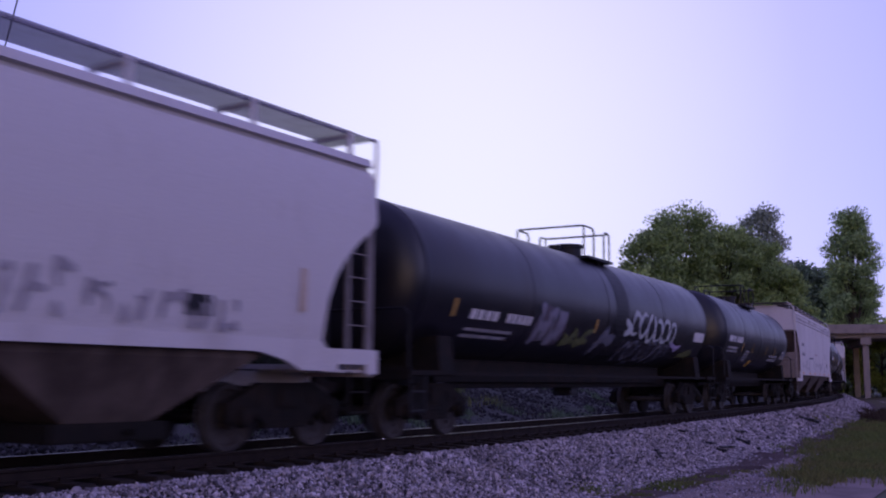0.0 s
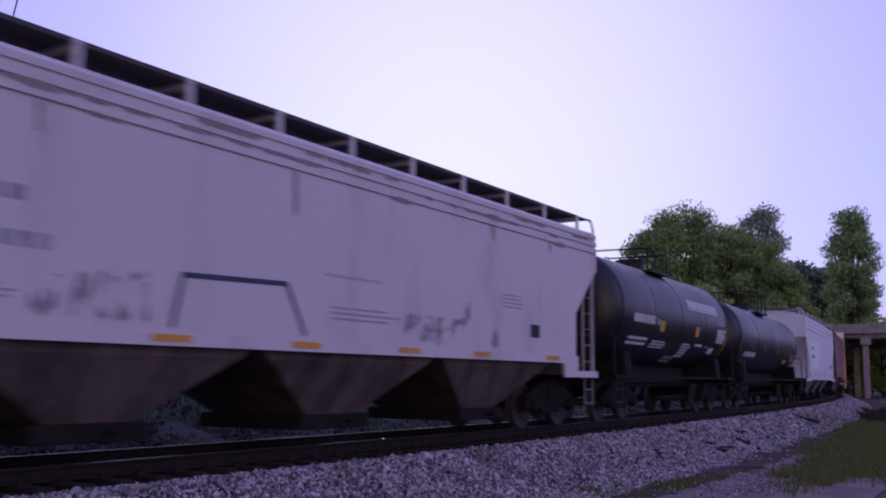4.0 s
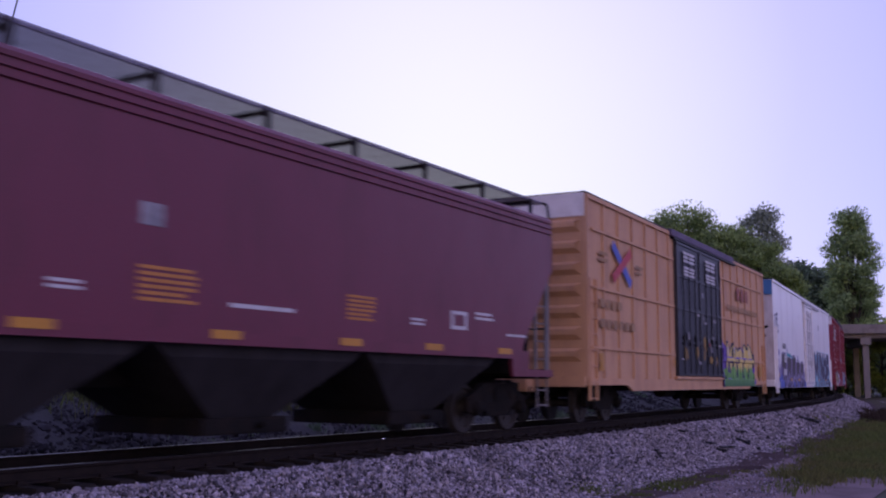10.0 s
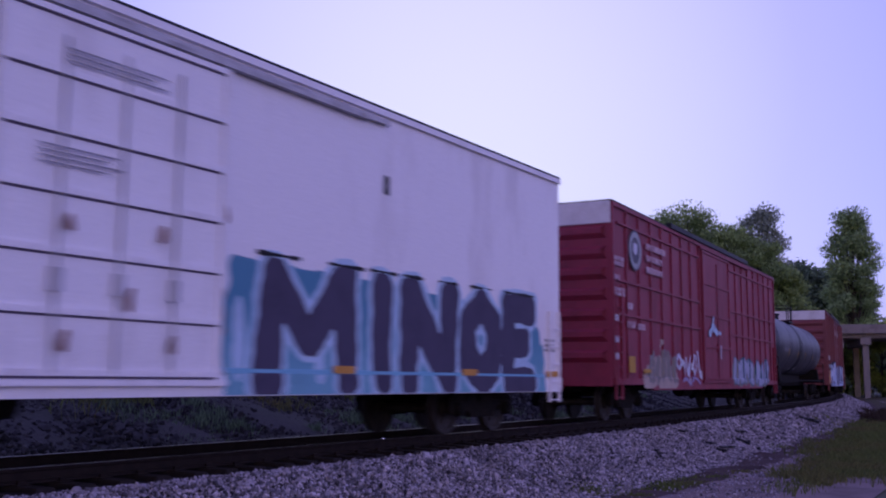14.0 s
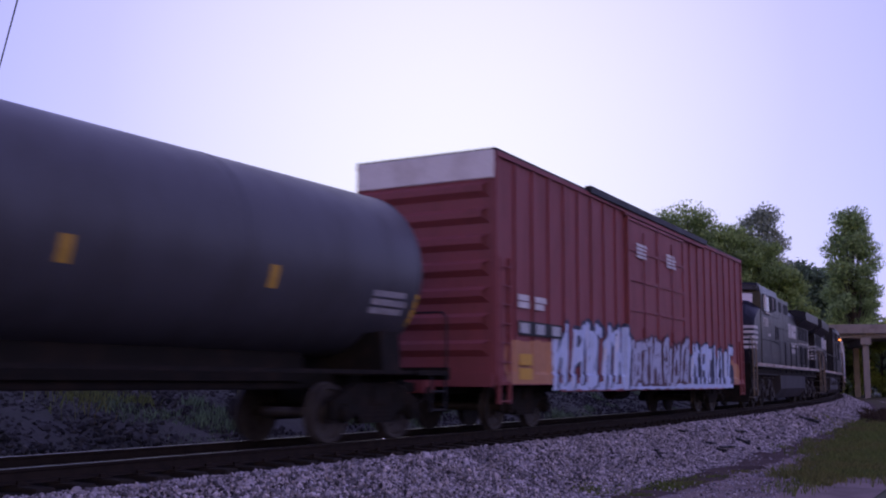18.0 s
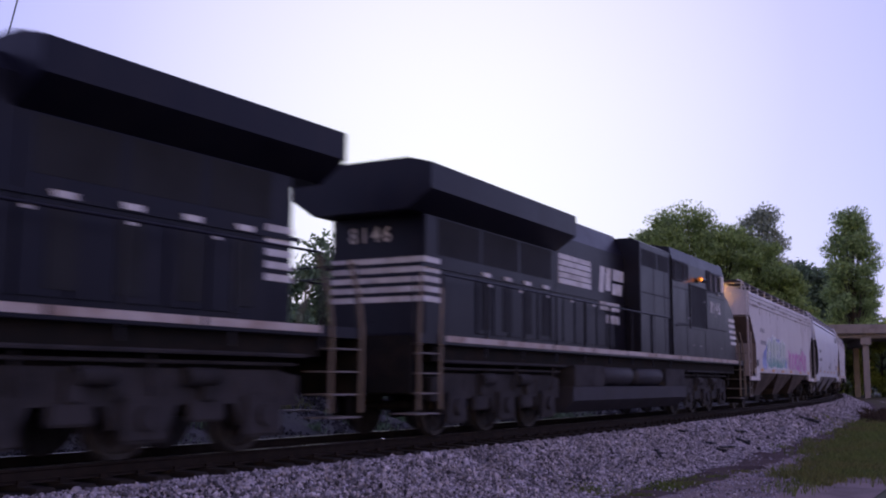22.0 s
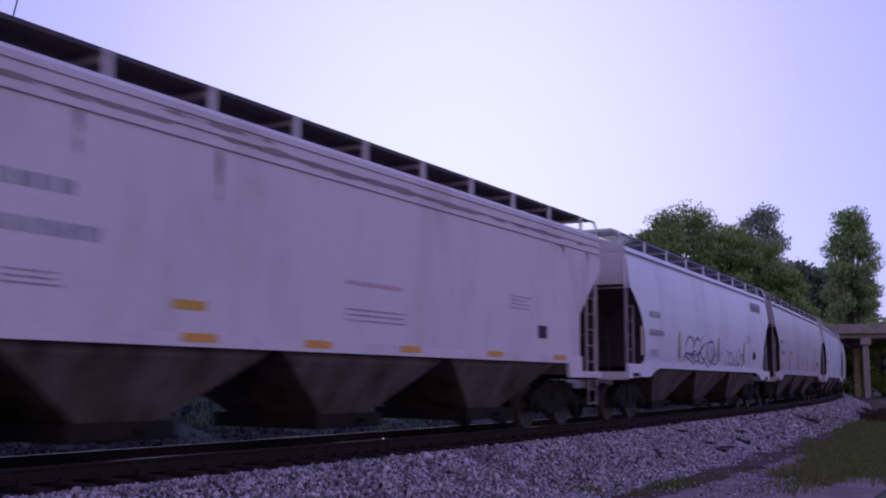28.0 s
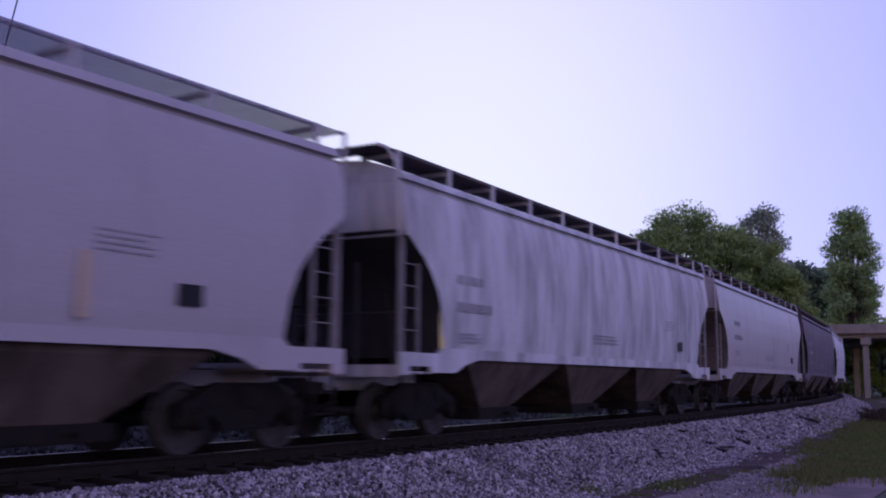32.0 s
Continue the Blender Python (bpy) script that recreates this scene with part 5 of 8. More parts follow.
    for x in (-0.14, 0.14):
        lens_mat = LAMP_ON if lit == "front" else REAR_LAMP
        part("headlight", Geo().tube((x, yb_ - 0.11, 4.74), (x, yb_ - 0.13, 4.74), 0.085, 16), lens_mat, lamp, "glowing headlight")
        # added tube, not a locomotive part: narrows the beam to a spot
        if lit != "front":
            cowl = Geo()
            for r_ in (0.088, 0.10):
                cowl.tube((x, yb_ - 0.11, 4.74), (x, yb_ - 0.56, 4.70), r_, 16, None, False)
            part("lamp_hood", cowl, NS_BLACK, lamp)
    for sd in (-1, 1):
        nb = Geo()
        P = [(sd * 0.62, a0 - ov - 0.26), (sd * 1.24, a0 - ov - 0.053)]
        nb.add([(P[0][0], P[0][1] - 0.062, 4.63), (P[1][0], P[1][1] - 0.062, 4.62), (P[1][0], P[1][1] - 0.025, 4.76), (P[0][0], P[0][1] - 0.025, 4.78)], [(0, 1, 2, 3)])
        part("number_board", nb, LOCO_TANK if lit == "front" else STRIPE, cabin)
        w = Geo()
        xa, xb = sd * 0.14, sd * 1.20
        ring = [(xa, 4.22), (xb, 4.10), (xb, 4.48), (xa, 4.54)]
        w.add([(x, prow(x, z) - 0.02, z) for x, z in ring] + [(x, prow(x, z) + 0.02, z) for x, z in ring], [(0, 1, 2, 3), (7, 6, 5, 4), (0, 4, 5, 1), (1, 5, 6, 2), (2, 6, 7, 3), (3, 7, 4, 0)])
        ws = part("windshield", w, SHIELD, cabin, "windshield mirroring the dusk sky")
        part("wiper", Geo().tube((sd * 0.55, prow(0.55, 4.5) - 0.04, 4.54), (sd * 0.75, prow(0.75, 4.3) - 0.04, 4.30), 0.012, 6), M["black"], ws)
        x0, x1 = (1.50, 1.512) if sd > 0 else (-1.512, -1.50)
        for ya, yb, za, zb, kind_ in windows:
            ya, yb = Y(ya), Y(yb)
            wf = Geo()
            for pa, pb, qa, qb in ((ya - .04, yb + .04, za - .05, za), (ya - .04, yb + .04, zb, zb + .05), (ya - .04, ya, za, zb), (yb, yb + .04, za, zb)):
                wf.box(min(sd * 1.50, sd * 1.53), max(sd * 1.50, sd * 1.53), pa, pb, qa, qb)
            wn = part("cab_window" if kind_ != "panel" else "side_recess", wf, LOCO_TANK if kind_ != "panel" else NS_BLACK, cabin)
            part("pane" if kind_ != "panel" else "recess_panel", Geo().box(x0, x1, ya, yb, za, zb), M["glass"] if kind_ == "glass" else (DARK if kind_ in ("dark", "panel") else POST_GREY), wn)
        wy = Y(windows[0][0])
        part("wind_deflector", Geo().box(min(sd * 1.54, sd * 1.60), max(sd * 1.54, sd * 1.60), wy - 0.02, wy + 0.26, windows[0][2] + 0.04, windows[0][3], 0.02), STRIPE, cabin, "pale wind deflector beside the cab window")
        part("arm_rest", Geo().box(min(sd * 1.50, sd * 1.56), max(sd * 1.50, sd * 1.56), wy + 0.3, Y(windows[0][1]), windows[0][2] - 0.09, windows[0][2] - 0.055), STRIPE, cabin)
        gx = sd * 1.53
        part("cab_grab", Geo().path([(sd * 1.5, a1 - 0.25, 2.6), (gx, a1 - 0.25, 2.6), (gx, a1 - 1.6, 2.68), (sd * 1.5, a1 - 1.6, 2.68)], 0.022, 6), M["black"], cabin)
        part("cab_seam", Geo().box(min(sd * 1.498, sd * 1.504), max(sd * 1.498, sd * 1.504), Y(c0), a1 - 0.4, 2.66, 2.69), DARK, cabin)
        part("marker_lamp", Geo().box(min(sd * 1.05, sd * 1.25), max(sd * 1.05, sd * 1.25), Y(n0 + 0.62), Y(n0 + 0.80), 3.62, 3.72, 0.02), STRIPE, cabin)
    ac = Geo().box(-0.55, 0.55, a0 + 1.0, a0 + 2.4, top - 0.05, top + 0.10, 0.03)
    part("roof_unit", ac, NS_BLACK, car)
    for y_, z_, s_ in ((1.5, 4.99, 0.03), (2.9, 4.99, 0.04)):
        part("roof_horn", Geo().tube((0.4, a0 + y_, z_), (0.4, a0 + y_ - 0.3, z_ + 0.03), s_, 8, s_ * 1.8), NS_BLACK, car)
    rake = lambda z: float(np.interp(z, [1.74, 2.1, 2.55, 3.2], [0.0, 0.0, 0.10, 0.27]))
    for k in range(5):                 # white stripes round the nose
        z = 2.26 + k * 0.195
        f0, f1 = Y(n0 + rake(z)), Y(n0 + rake(z + 0.105))
        for sd in (-1, 1):
            x = sd * 1.466
            e0, e1 = Y(n0 + 0.80 + 0.095 * k), Y(n0 + 0.80 + 0.095 * (k + 0.54))
            g = Geo().add([(x, f0, z), (x, e0, z), (x, e1, z + 0.105), (x, f1, z + 0.105)], [(0, 1, 2, 3)])
            part("nose_stripe", g, STRIPE, car)
            xa = sd * 0.42
            part("nose_stripe", Geo().add([(xa, f0 - 0.05, z), (x, f0 - 0.012, z), (x, f1 - 0.012, z + 0.105), (xa, f1 - 0.05, z + 0.105)], [(0, 1, 2, 3)]), STRIPE, car)
    part("nose_emblem", Geo().add([(-0.36, Y(n0 + rake(2.2)) - 0.052, 2.2), (0.36, Y(n0 + rake(2.2)) - 0.052, 2.2), (0.36, Y(n0 + 0.27) - 0.062, 3.18), (-0.36, Y(n0 + 0.27) - 0.062, 3.18)], [(0, 1, 2, 3)]), POST_GREY, car, "pale worn emblem panel on the nose door")
    part("nose_emblem_shape", Geo().add([(-0.2, Y(n0 + rake(2.35)) - 0.066, 2.35), (0.1, Y(n0 + rake(2.3)) - 0.066, 2.3), (0.25, Y(n0 + 0.2) - 0.085, 2.95), (0.05, Y(n0 + 0.22) - 0.085, 3.05)], [(0, 1, 2, 3)]), NS_BLACK, car, "dark galloping shape on the emblem")
    part("side_plate", Geo().box(1.50, 1.508, Y(n0 + 1.2), Y(n0 + 1.55), 2.08, 2.29), STRIPE, car) if lit != "front" else None
    f0, f1 = fuel
    # hoods
    k0, k1, h1 = hood                  # end of the cabinet, end of the engine hood
    part("cabinet", Geo().prism([(-1.45, 1.74), (1.45, 1.74), (1.45, 4.66), (1.2, 4.78), (-1.2, 4.78), (-1.45, 4.66)], a1, Y(k0)), NS_BLACK, car)
    part("engine_hood", Geo().prism([(-1.0, 1.74), (1.0, 1.74), (1.0, 4.28), (0.72, h1), (-0.72, h1), (-1.0, 4.28)], Y(k0), Y(k1)), NS_BLACK, car)
    for sd in (-1, 1):
        x = sd * 1.455
        part("cabinet_louver", Geo().box(min(x, x - sd * .02), max(x, x - sd * .02), Y(k0) - 1.4, Y(k0) - 0.12, 4.05, 4.5), DARK, car, "black intake screen")
        part("cabinet_window", Geo().box(min(x, x - sd * .02), max(x, x - sd * .02), a1 + 0.25, a1 + 1.2, 4.05, 4.5), DARK, car)
        xx = sd * 1.0
        i = 0
        q = k0 + 0.08
        while q < rad[0] + 3.6:
            part("hood_door", Geo().box(min(xx, xx + sd * .03), max(xx, xx + sd * .03), Y(q), Y(q + 0.62), 1.86, 2.92, 0.006), NS_BLACK, car)
            if i % 2:
                part("door_latch", Geo().box(min(xx + sd * .03, xx + sd * .05), max(xx + sd * .03, xx + sd * .05), Y(q + 0.05), Y(q + 0.17), 2.80, 2.85), STRIPE, car)
            i += 1
            q += 0.70
        part("hood_seam", Geo().box(min(xx, xx + sd * .035), max(xx, xx + sd * .035), Y(k0), Y(rad[1] - 0.2), 2.96, 3.02), NS_BLACK, car)
    r0, r1 = rad
    part("radiator_body", Geo().box(-1.0, 1.0, Y(k1), Y(r1 - 0.35), 1.74, 4.2, 0.03), NS_BLACK, car)
    wg = Geo().prism([(-1.0, 3.90), (1.0, 3.90), (1.48, 4.22), (1.48, wing_top - 0.13), (1.0, wing_top), (-1.0, wing_top), (-1.48, wing_top - 0.13), (-1.48, 4.22)], Y(r0), Y(r1 + 0.25))
    part("radiator_hood", wg, NS_BLACK, car, "wide flared radiator wings over the hood end")
    for sd in (-1, 1):
        xx = sd * 1.006
        for i in range(3):
            a = Y(r0 + 0.3) + i * (r1 - r0 - 1.0) / 3
            part("radiator_screen", Geo().box(min(xx, xx - sd * .02), max(xx, xx - sd * .02), a, a + (r1 - r0 - 1.0) / 3 - 0.12, 3.22, 3.88), DARK, car)
        for i in range(4):
            a = Y(r0 + 0.5) + i * 0.95
            if a < Y(r1 - 1.2):
                part("vent_screen", Geo().box(min(xx, xx + sd * .036), max(xx, xx + sd * .036), a, a + 0.40, 1.95, 2.9), DARK, car)
                part("vent_cap", Geo().box(min(xx, xx + sd * .05), max(xx, xx + sd * .05), a + 0.05, a + 0.35, 2.98, 3.06), STRIPE, car)
        # markings
        x = sd * 1.006
        s0, s1 = stripe
        for k in range(5):
            z = 3.20 + k * 0.142
            part("hood_stripe", Geo().box(min(x, x - sd * .01), max(x, x - sd * .01), Y(s0), Y(s1), z, z + 0.116), STRIPE, car)
        l0, l1 = logo
        w = l1 - l0
        for pa, pb, za, zb in ((0.02, 0.20, 0.0, 1.0), (0.26, 0.46, 0.1, 1.0), (0.54, 0.94, 0.0, 0.44), (0.54, 0.98, 0.56, 1.0)):
            quad = [(Y(l0) + (p if sd > 0 else 1 - p) * w + (0.12 * q if sd > 0 else -0.12 * q), 3.20 + q * 0.66) for p, q in ((pa, za), (pb, za), (pb, zb), (pa, zb))]
            part("emblem_block", Geo().slab(quad, min(sd * 1.0, sd * 1.007), max(sd * 1.0, sd * 1.007)), STRIPE, car, "white slanted emblem block")
        q0, q1 = words
        for r in range(2):
            bars(car, sd * 1.034 if sd > 0 else -1.034, Y(q0), Y(q1) - 0.4 * r, 2.42 + (1 - r) * 0.32, 2.66 + (1 - r) * 0.32, 1, STRIPE, "lettering_bar", words=7, gap=0.12, ragged=0)
        if sd > 0 or True:
            m = (pose(1.506, Y(c0 + 0.47), 3.22, 90, 0, 90) if sd > 0 else pose(-1.506, Y(c0 + 0.47 + 1.46), 3.20, 90, 0, -90))
            digits(car, number, m, 0.53, STRIPE)
            x = sd * 1.506
            if lit == "front":
                bars(car, x, Y(c0 + 1.6), Y(c0 + 2.4), 2.86, 2.96, 1, STRIPE, "lettering_bar", gap=0.1)
            for q, z in PLATES:
                part("small_plate", Geo().box(min(x, x + sd * .006), max(x, x + sd * .006), Y(c0 + q), Y(c0 + q + 0.17), z, z + 0.05), POST_GREY, car)
            for q in (2.25, 4.2) if lit == "front" else (2.6, 4.6):
                part("panel_seam", Geo().box(min(x, x + sd * .003), max(x, x + sd * .003), Y(c0 + q), Y(c0 + q + 0.025), 1.8, 3.6), DARK, car)
            part("panel_seam", Geo().box(min(x, x + sd * .003), max(x, x + sd * .003), Y(c0 + 0.2), a1 - 0.1, 3.70, 3.72), DARK, car)
            xk = sd * 1.45
            for q in np.arange(c1 + 0.6, k0 - 0.3, 0.95):
                part("panel_seam", Geo().box(min(xk, xk + sd * .004), max(xk, xk + sd * .004), Y(q), Y(q + 0.03), 1.8, 4.5), DARK, car)
            part("panel_seam", Geo().box(min(xk, xk + sd * .004), max(xk, xk + sd * .004), a1 + 0.1, Y(k0) - 0.1, 3.32, 3.35), DARK, car)
            part("brake_pipe", Geo().path([(sd * 1.36, Y(1.2), 1.30), (sd * 1.36, Y(f0 - 0.3), 1.30)], 0.03, 6), LOCO_GREY, car)
            part("brake_pipe", Geo().path([(sd * 1.36, Y(f1 + 0.3), 1.30), (sd * 1.36, Y(length - 1.2), 1.30)], 0.03, 6), LOCO_GREY, car)
            for q in (1.6, 3.4, 5.6, f1 + 0.8, f1 + 2.6):
                part("sand_pipe", Geo().path([(sd * 1.30, Y(q), 1.36), (sd * 1.28, Y(q + 0.05), 0.9), (sd * 1.0, Y(q + 0.25), 0.25)], 0.025, 6), LOCO_GREY, car)
    digits(car, number, pose(0.62, Y(r1 - 0.35) + 0.006, 3.45, 90, 0, 180), 0.40, STRIPE)
    for k in range(5):
        z = 2.35 + k * 0.175
        part("rear_stripe", Geo().box(-1.004, 1.004, Y(r1 - 0.9), Y(r1 - 0.35) + 0.006, z, z + 0.10), STRIPE, car)
    st = Geo().box(-0.45, 0.45, Y(k1 - 2.4), Y(k1 - 1.5), h1 - 0.02, h1 + 0.26, 0.04)
    part("roof_vent", Geo().tube((0.3, Y(k0 + 1.5), h1 - .01), (0.3, Y(k0 + 1.5), h1 + 0.14), 0.1, 10), NS_BLACK, car)
    part("roof_vent", Geo().tube((-0.1, Y(k0 + 1.9), h1 - .01), (-0.1, Y(k0 + 1.9), h1 + 0.12), 0.12, 10), NS_BLACK, car)
    part("exhaust", st, NS_BLACK, car)
    # running gear
    f0, f1 = fuel
    ft = Geo().prism([(-1.42, 1.30), (-1.42, 0.72), (-1.1, 0.30), (1.1, 0.30), (1.42, 0.72), (1.42, 1.30)], Y(f0), Y(f1)) if not air_tanks else \
        Geo().prism([(-1.42, 0.86), (-1.42, 0.55), (-1.1, 0.28), (1.1, 0.28), (1.42, 0.55), (1.42, 0.86)], Y(f0), Y(f1))
    part("fuel_tank", ft, LOCO_TANK, car, "dusty black fuel tank")
    if air_tanks:
        mid = (f0 + f1) / 2
        for a, b in ((mid - 2.3, mid - 0.15), (mid + 0.15, mid + 2.3)):
            for sd in (-1, 1):
                part("air_tank", Geo().lathe([(Y(a), 0.02), (Y(a) + 0.05, 0.2), (Y(a) + 0.15, 0.26), (Y(b) - .15, 0.26), (Y(b) - .05, 0.2), (Y(b), 0.02)], "y", sd * 1.15, 1.13, 20), LOCO_TANK, car, smooth=50)
        for sd in (-1, 1):
            part("battery_box", Geo().box(min(sd * 0.9, sd * 1.42), max(sd * 0.9, sd * 1.42), Y(f0) + 0.1, Y(mid - 2.4), 0.86, 1.34, 0.02), LOCO_GREY, car)
            part("battery_box", Geo().box(min(sd * 0.9, sd * 1.42), max(sd * 0.9, sd * 1.42), Y(mid + 2.4), Y(f1) - 0.1, 0.86, 1.34, 0.02), LOCO_GREY, car)
    big_truck(car, Y(trucks[0]))
    big_truck(car, Y(trucks[1]))
    for k, y in ((-1, Y(0)), (1, Y(length))):
        p = Geo().box(-1.45, 1.45, min(y, y - k * .12), max(y, y - k * .12), 0.75, 1.70, 0.02)
        if k < 0:
            p.prism([(-1.35, 0.25), (1.35, 0.25), (1.42, 0.8), (-1.42, 0.8)], y - 0.12, y)
        part("pilot", p, M["steel"], car)
        coupler(car, y, k)
        for sd in (-1, 1):
            st = Geo()
            for i in range(4):
                z = 0.42 + i * 0.33
                st.box(min(sd * 1.02, sd * 1.5), max(sd * 1.02, sd * 1.5), min(y - k * .12, y - k * .85), max(y - k * .12, y - k * .85), z, z + 0.022)
            part("steps", st, LADDER_GREY, car, "worn grey boarding steps")
            hr = Geo()
            for q in (0.14, 0.84):
                hr.path([(sd * 1.52, y - k * q, 0.5), (sd * 1.52, y - k * q, 1.75), (sd * 1.50, y - k * (q + .06), 2.2), (sd * 1.42, y - k * (q + .22), 2.75)], 0.028, 8)
            part("step_handrail", hr, RAIL_TAN, car)
        er = Geo().path([(-1.4, y - k * .14, 1.74), (-1.4, y - k * .14, 2.7), (1.4, y - k * .14, 2.7), (1.4, y - k * .14, 1.74)], 0.022, 8)
        part("end_handrail", er, NS_BLACK, car)
    for sd in (-1, 1):
        g = Geo()
        ya, yb = a1 + 0.2, Y(length - 1.0)
        nn = 9
        for i in range(nn):
            y = ya + (yb - ya) * i / (nn - 1)
            part("handrail_post", Geo().tube((sd * 1.46, y, 1.40), (sd * 1.46, y, 2.77), 0.026, 6), NS_BLACK, car)
        g.tube((sd * 1.46, ya, 2.78), (sd * 1.46, yb, 2.78), 0.02, 8)
        part("walkway_handrail", g, NS_BLACK, car)
    if lit != "front":
        for sd in (-1, 1):
            cl = part("cab_lamp", Geo().tube((sd * 1.62, Y(5.70), 4.12), (sd * 1.62, Y(5.74), 4.12), 0.075, 14), LAMP_SOFT, car, "orange lamp glowing beside the cab window")
            # added tube that hides this lamp's glow from the side
            part("lamp_hood", Geo().tube((sd * 1.62, Y(5.66), 4.12), (sd * 1.62, Y(6.12), 4.12), 0.08, 14, None, False), NS_BLACK, cl)
            part("lamp_arm", Geo().tube((sd * 1.49, Y(5.88), 4.12), (sd * 1.57, Y(5.88), 4.12), 0.03, 8), NS_BLACK, cl)
    return car
# ---------------------------------------------------------------- the train
PAINT = {
    "beige": mat("hopper_beige", (0.46, 0.43, 0.43), 0.42, 0, (0.31, 0.27, 0.25), 0.32, 0.35, streak=0.7),
    "dirty_white": mat("hopper_dirty_white", (0.49, 0.445, 0.455), 0.5, 0, (0.30, 0.245, 0.235), 0.32, 0.35, streak=0.75),
    "grey": mat("hopper_grey", (0.57, 0.56, 0.61), 0.40, 0, (0.42, 0.41, 0.45), 0.25, 0.3, streak=0.7),
    "light": mat("hopper_light_grey", (0.51, 0.49, 0.54), 0.36, 0, (0.36, 0.33, 0.35), 0.28, 0.3, streak=0.7),
    "end_white": mat("end_white_stained", (0.60, 0.55, 0.56), 0.6, 0, (0.25, 0.17, 0.16), 0.5, 0.6, streak=0.6),
    "patch": mat("repaint_white", (0.68, 0.67, 0.73), 0.45, 0, (0.55, 0.54, 0.58), 0.3, 0.5, streak=0.8),
    "dusty": mat("end_plate_dusty", (0.27, 0.22, 0.20), 0.8, 0, (0.13, 0.10, 0.09), 0.55, 0.8, streak=0.7),
    "old_white": mat("hopper_old_white", (0.50, 0.49, 0.52), 0.6, 0, (0.22, 0.20, 0.21), 0.6, 0.8, streak=0.9),
    "taupe": mat("hopper_taupe", (0.35, 0.315, 0.335), 0.36, 0, (0.25, 0.215, 0.22), 0.28, 0.3, streak=0.7),
    "plum_grey": mat("hopper_plum", (0.085, 0.055, 0.075), 0.6, 0, (0.05, 0.035, 0.042), 0.4, 0.6, streak=0.7),
    "maroon": mat("hopper_maroon", (0.140, 0.022, 0.042), 0.4, 0, (0.10, 0.022, 0.032), 0.4, 0.6, streak=0.7),
    "tank": mat("tank_black", (0.0055, 0.0055, 0.0100), 0.36, 0, (0.018, 0.0145, 0.014), 0.5, 0.6, streak=0.7, spec=0.42),
    "tank_grey": mat("tank_slate", (0.050, 0.050, 0.062), 0.42, 0, (0.03, 0.028, 0.03), 0.45, 0.5, streak=0.7),
    "yellow_box": mat("boxcar_yellow", (0.54, 0.30, 0.16), 0.6, 0, (0.37, 0.20, 0.125), 0.45, 0.6, streak=0.8),
    "door_blue": mat("boxcar_door_black", (0.010, 0.011, 0.021), 0.45, 0, (0.030, 0.027, 0.032), 0.45, 0.8, streak=0.7),
    "white_box": mat("reefer_white", (0.80, 0.765, 0.78), 0.32, 0, (0.55, 0.50, 0.50), 0.3, 0.4, streak=0.8, spec=0.6),
    "red_box": mat("boxcar_red", (0.225, 0.020, 0.046), 0.55, 0, (0.14, 0.018, 0.030), 0.45, 0.6, streak=0.8),
    "brown_box": mat("boxcar_oxide", (0.19, 0.043, 0.051), 0.6, 0, (0.13, 0.035, 0.035), 0.45, 0.6, streak=0.8),
    "cap_white": mat("cap_white", (0.66, 0.63, 0.63), 0.6, 0, (0.42, 0.38, 0.36), 0.4, 1.0),
    "cap_blue": mat("cap_blue", (0.03, 0.13, 0.30), 0.5, 0, (0.02, 0.06, 0.16), 0.4, 1.0),
    "sill_red": mat("sill_brown", (0.22, 0.09, 0.05), 0.7, 0, (0.12, 0.06, 0.04), 0.4, 1.0),
    "bay_grey": mat("bay_grey", (0.15, 0.135, 0.14), 0.7, 0, (0.04, 0.035, 0.035), 0.6, 0.7, streak=0.7),
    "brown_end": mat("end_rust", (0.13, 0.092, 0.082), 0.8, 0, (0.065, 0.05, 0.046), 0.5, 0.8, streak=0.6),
    # near-black: on the pale hoppers it holds the shade of the recessed ends
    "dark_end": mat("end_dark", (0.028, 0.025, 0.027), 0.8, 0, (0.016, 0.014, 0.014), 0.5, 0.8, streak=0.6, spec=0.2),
}
FADED = mat("faded_stencil_pink", (0.56, 0.42, 0.48), 0.7, 0, (0.28, 0.12, 0.16), 0.6, 3)
SIDE_C, SIDE_S = 1.622, 1.562      # right flank of a curved and of a straight hopper
CARS = []                # car, place of its middle on the track at 16 s, half its truck distance


def place(car, s0, s1, trucks):
    CARS.append((car, (s0 + s1) / 2, trucks))
    return car


def run_off(car, seed):
    """Ragged sooty stains along the corrugated band below the roof, with drips."""
    rng = random.Random(seed)
    y = -8.4
    while y < 8.2:
        n = rng.uniform(0.8, 2.6)
        z = rng.choice((3.87, 4.02, 4.03, 4.17))
        coat(car, "soot_stain", [[(y, z, 0.012), (y + n * 0.5, z + rng.uniform(-0.01, 0.01), rng.uniform(0.025, 0.055)), (min(8.5, y + n), z, 0.012)]], SPRAY["smut"], 0.009, seed=seed + int(y * 10), wob=0.02, cell=0.05)
        if rng.random() < 0.5:
            coat(car, "soot_stain", [[(y + n * 0.5, 3.82, 0.05), (y + n * 0.5 + 0.02, 3.82 - rng.uniform(0.2, 0.8), 0.012)]], SPRAY["smut"], 0.004, seed=seed + int(y * 10) + 1, wob=0.02, cell=0.04)
        y += n * rng.uniform(0.5, 0.9)


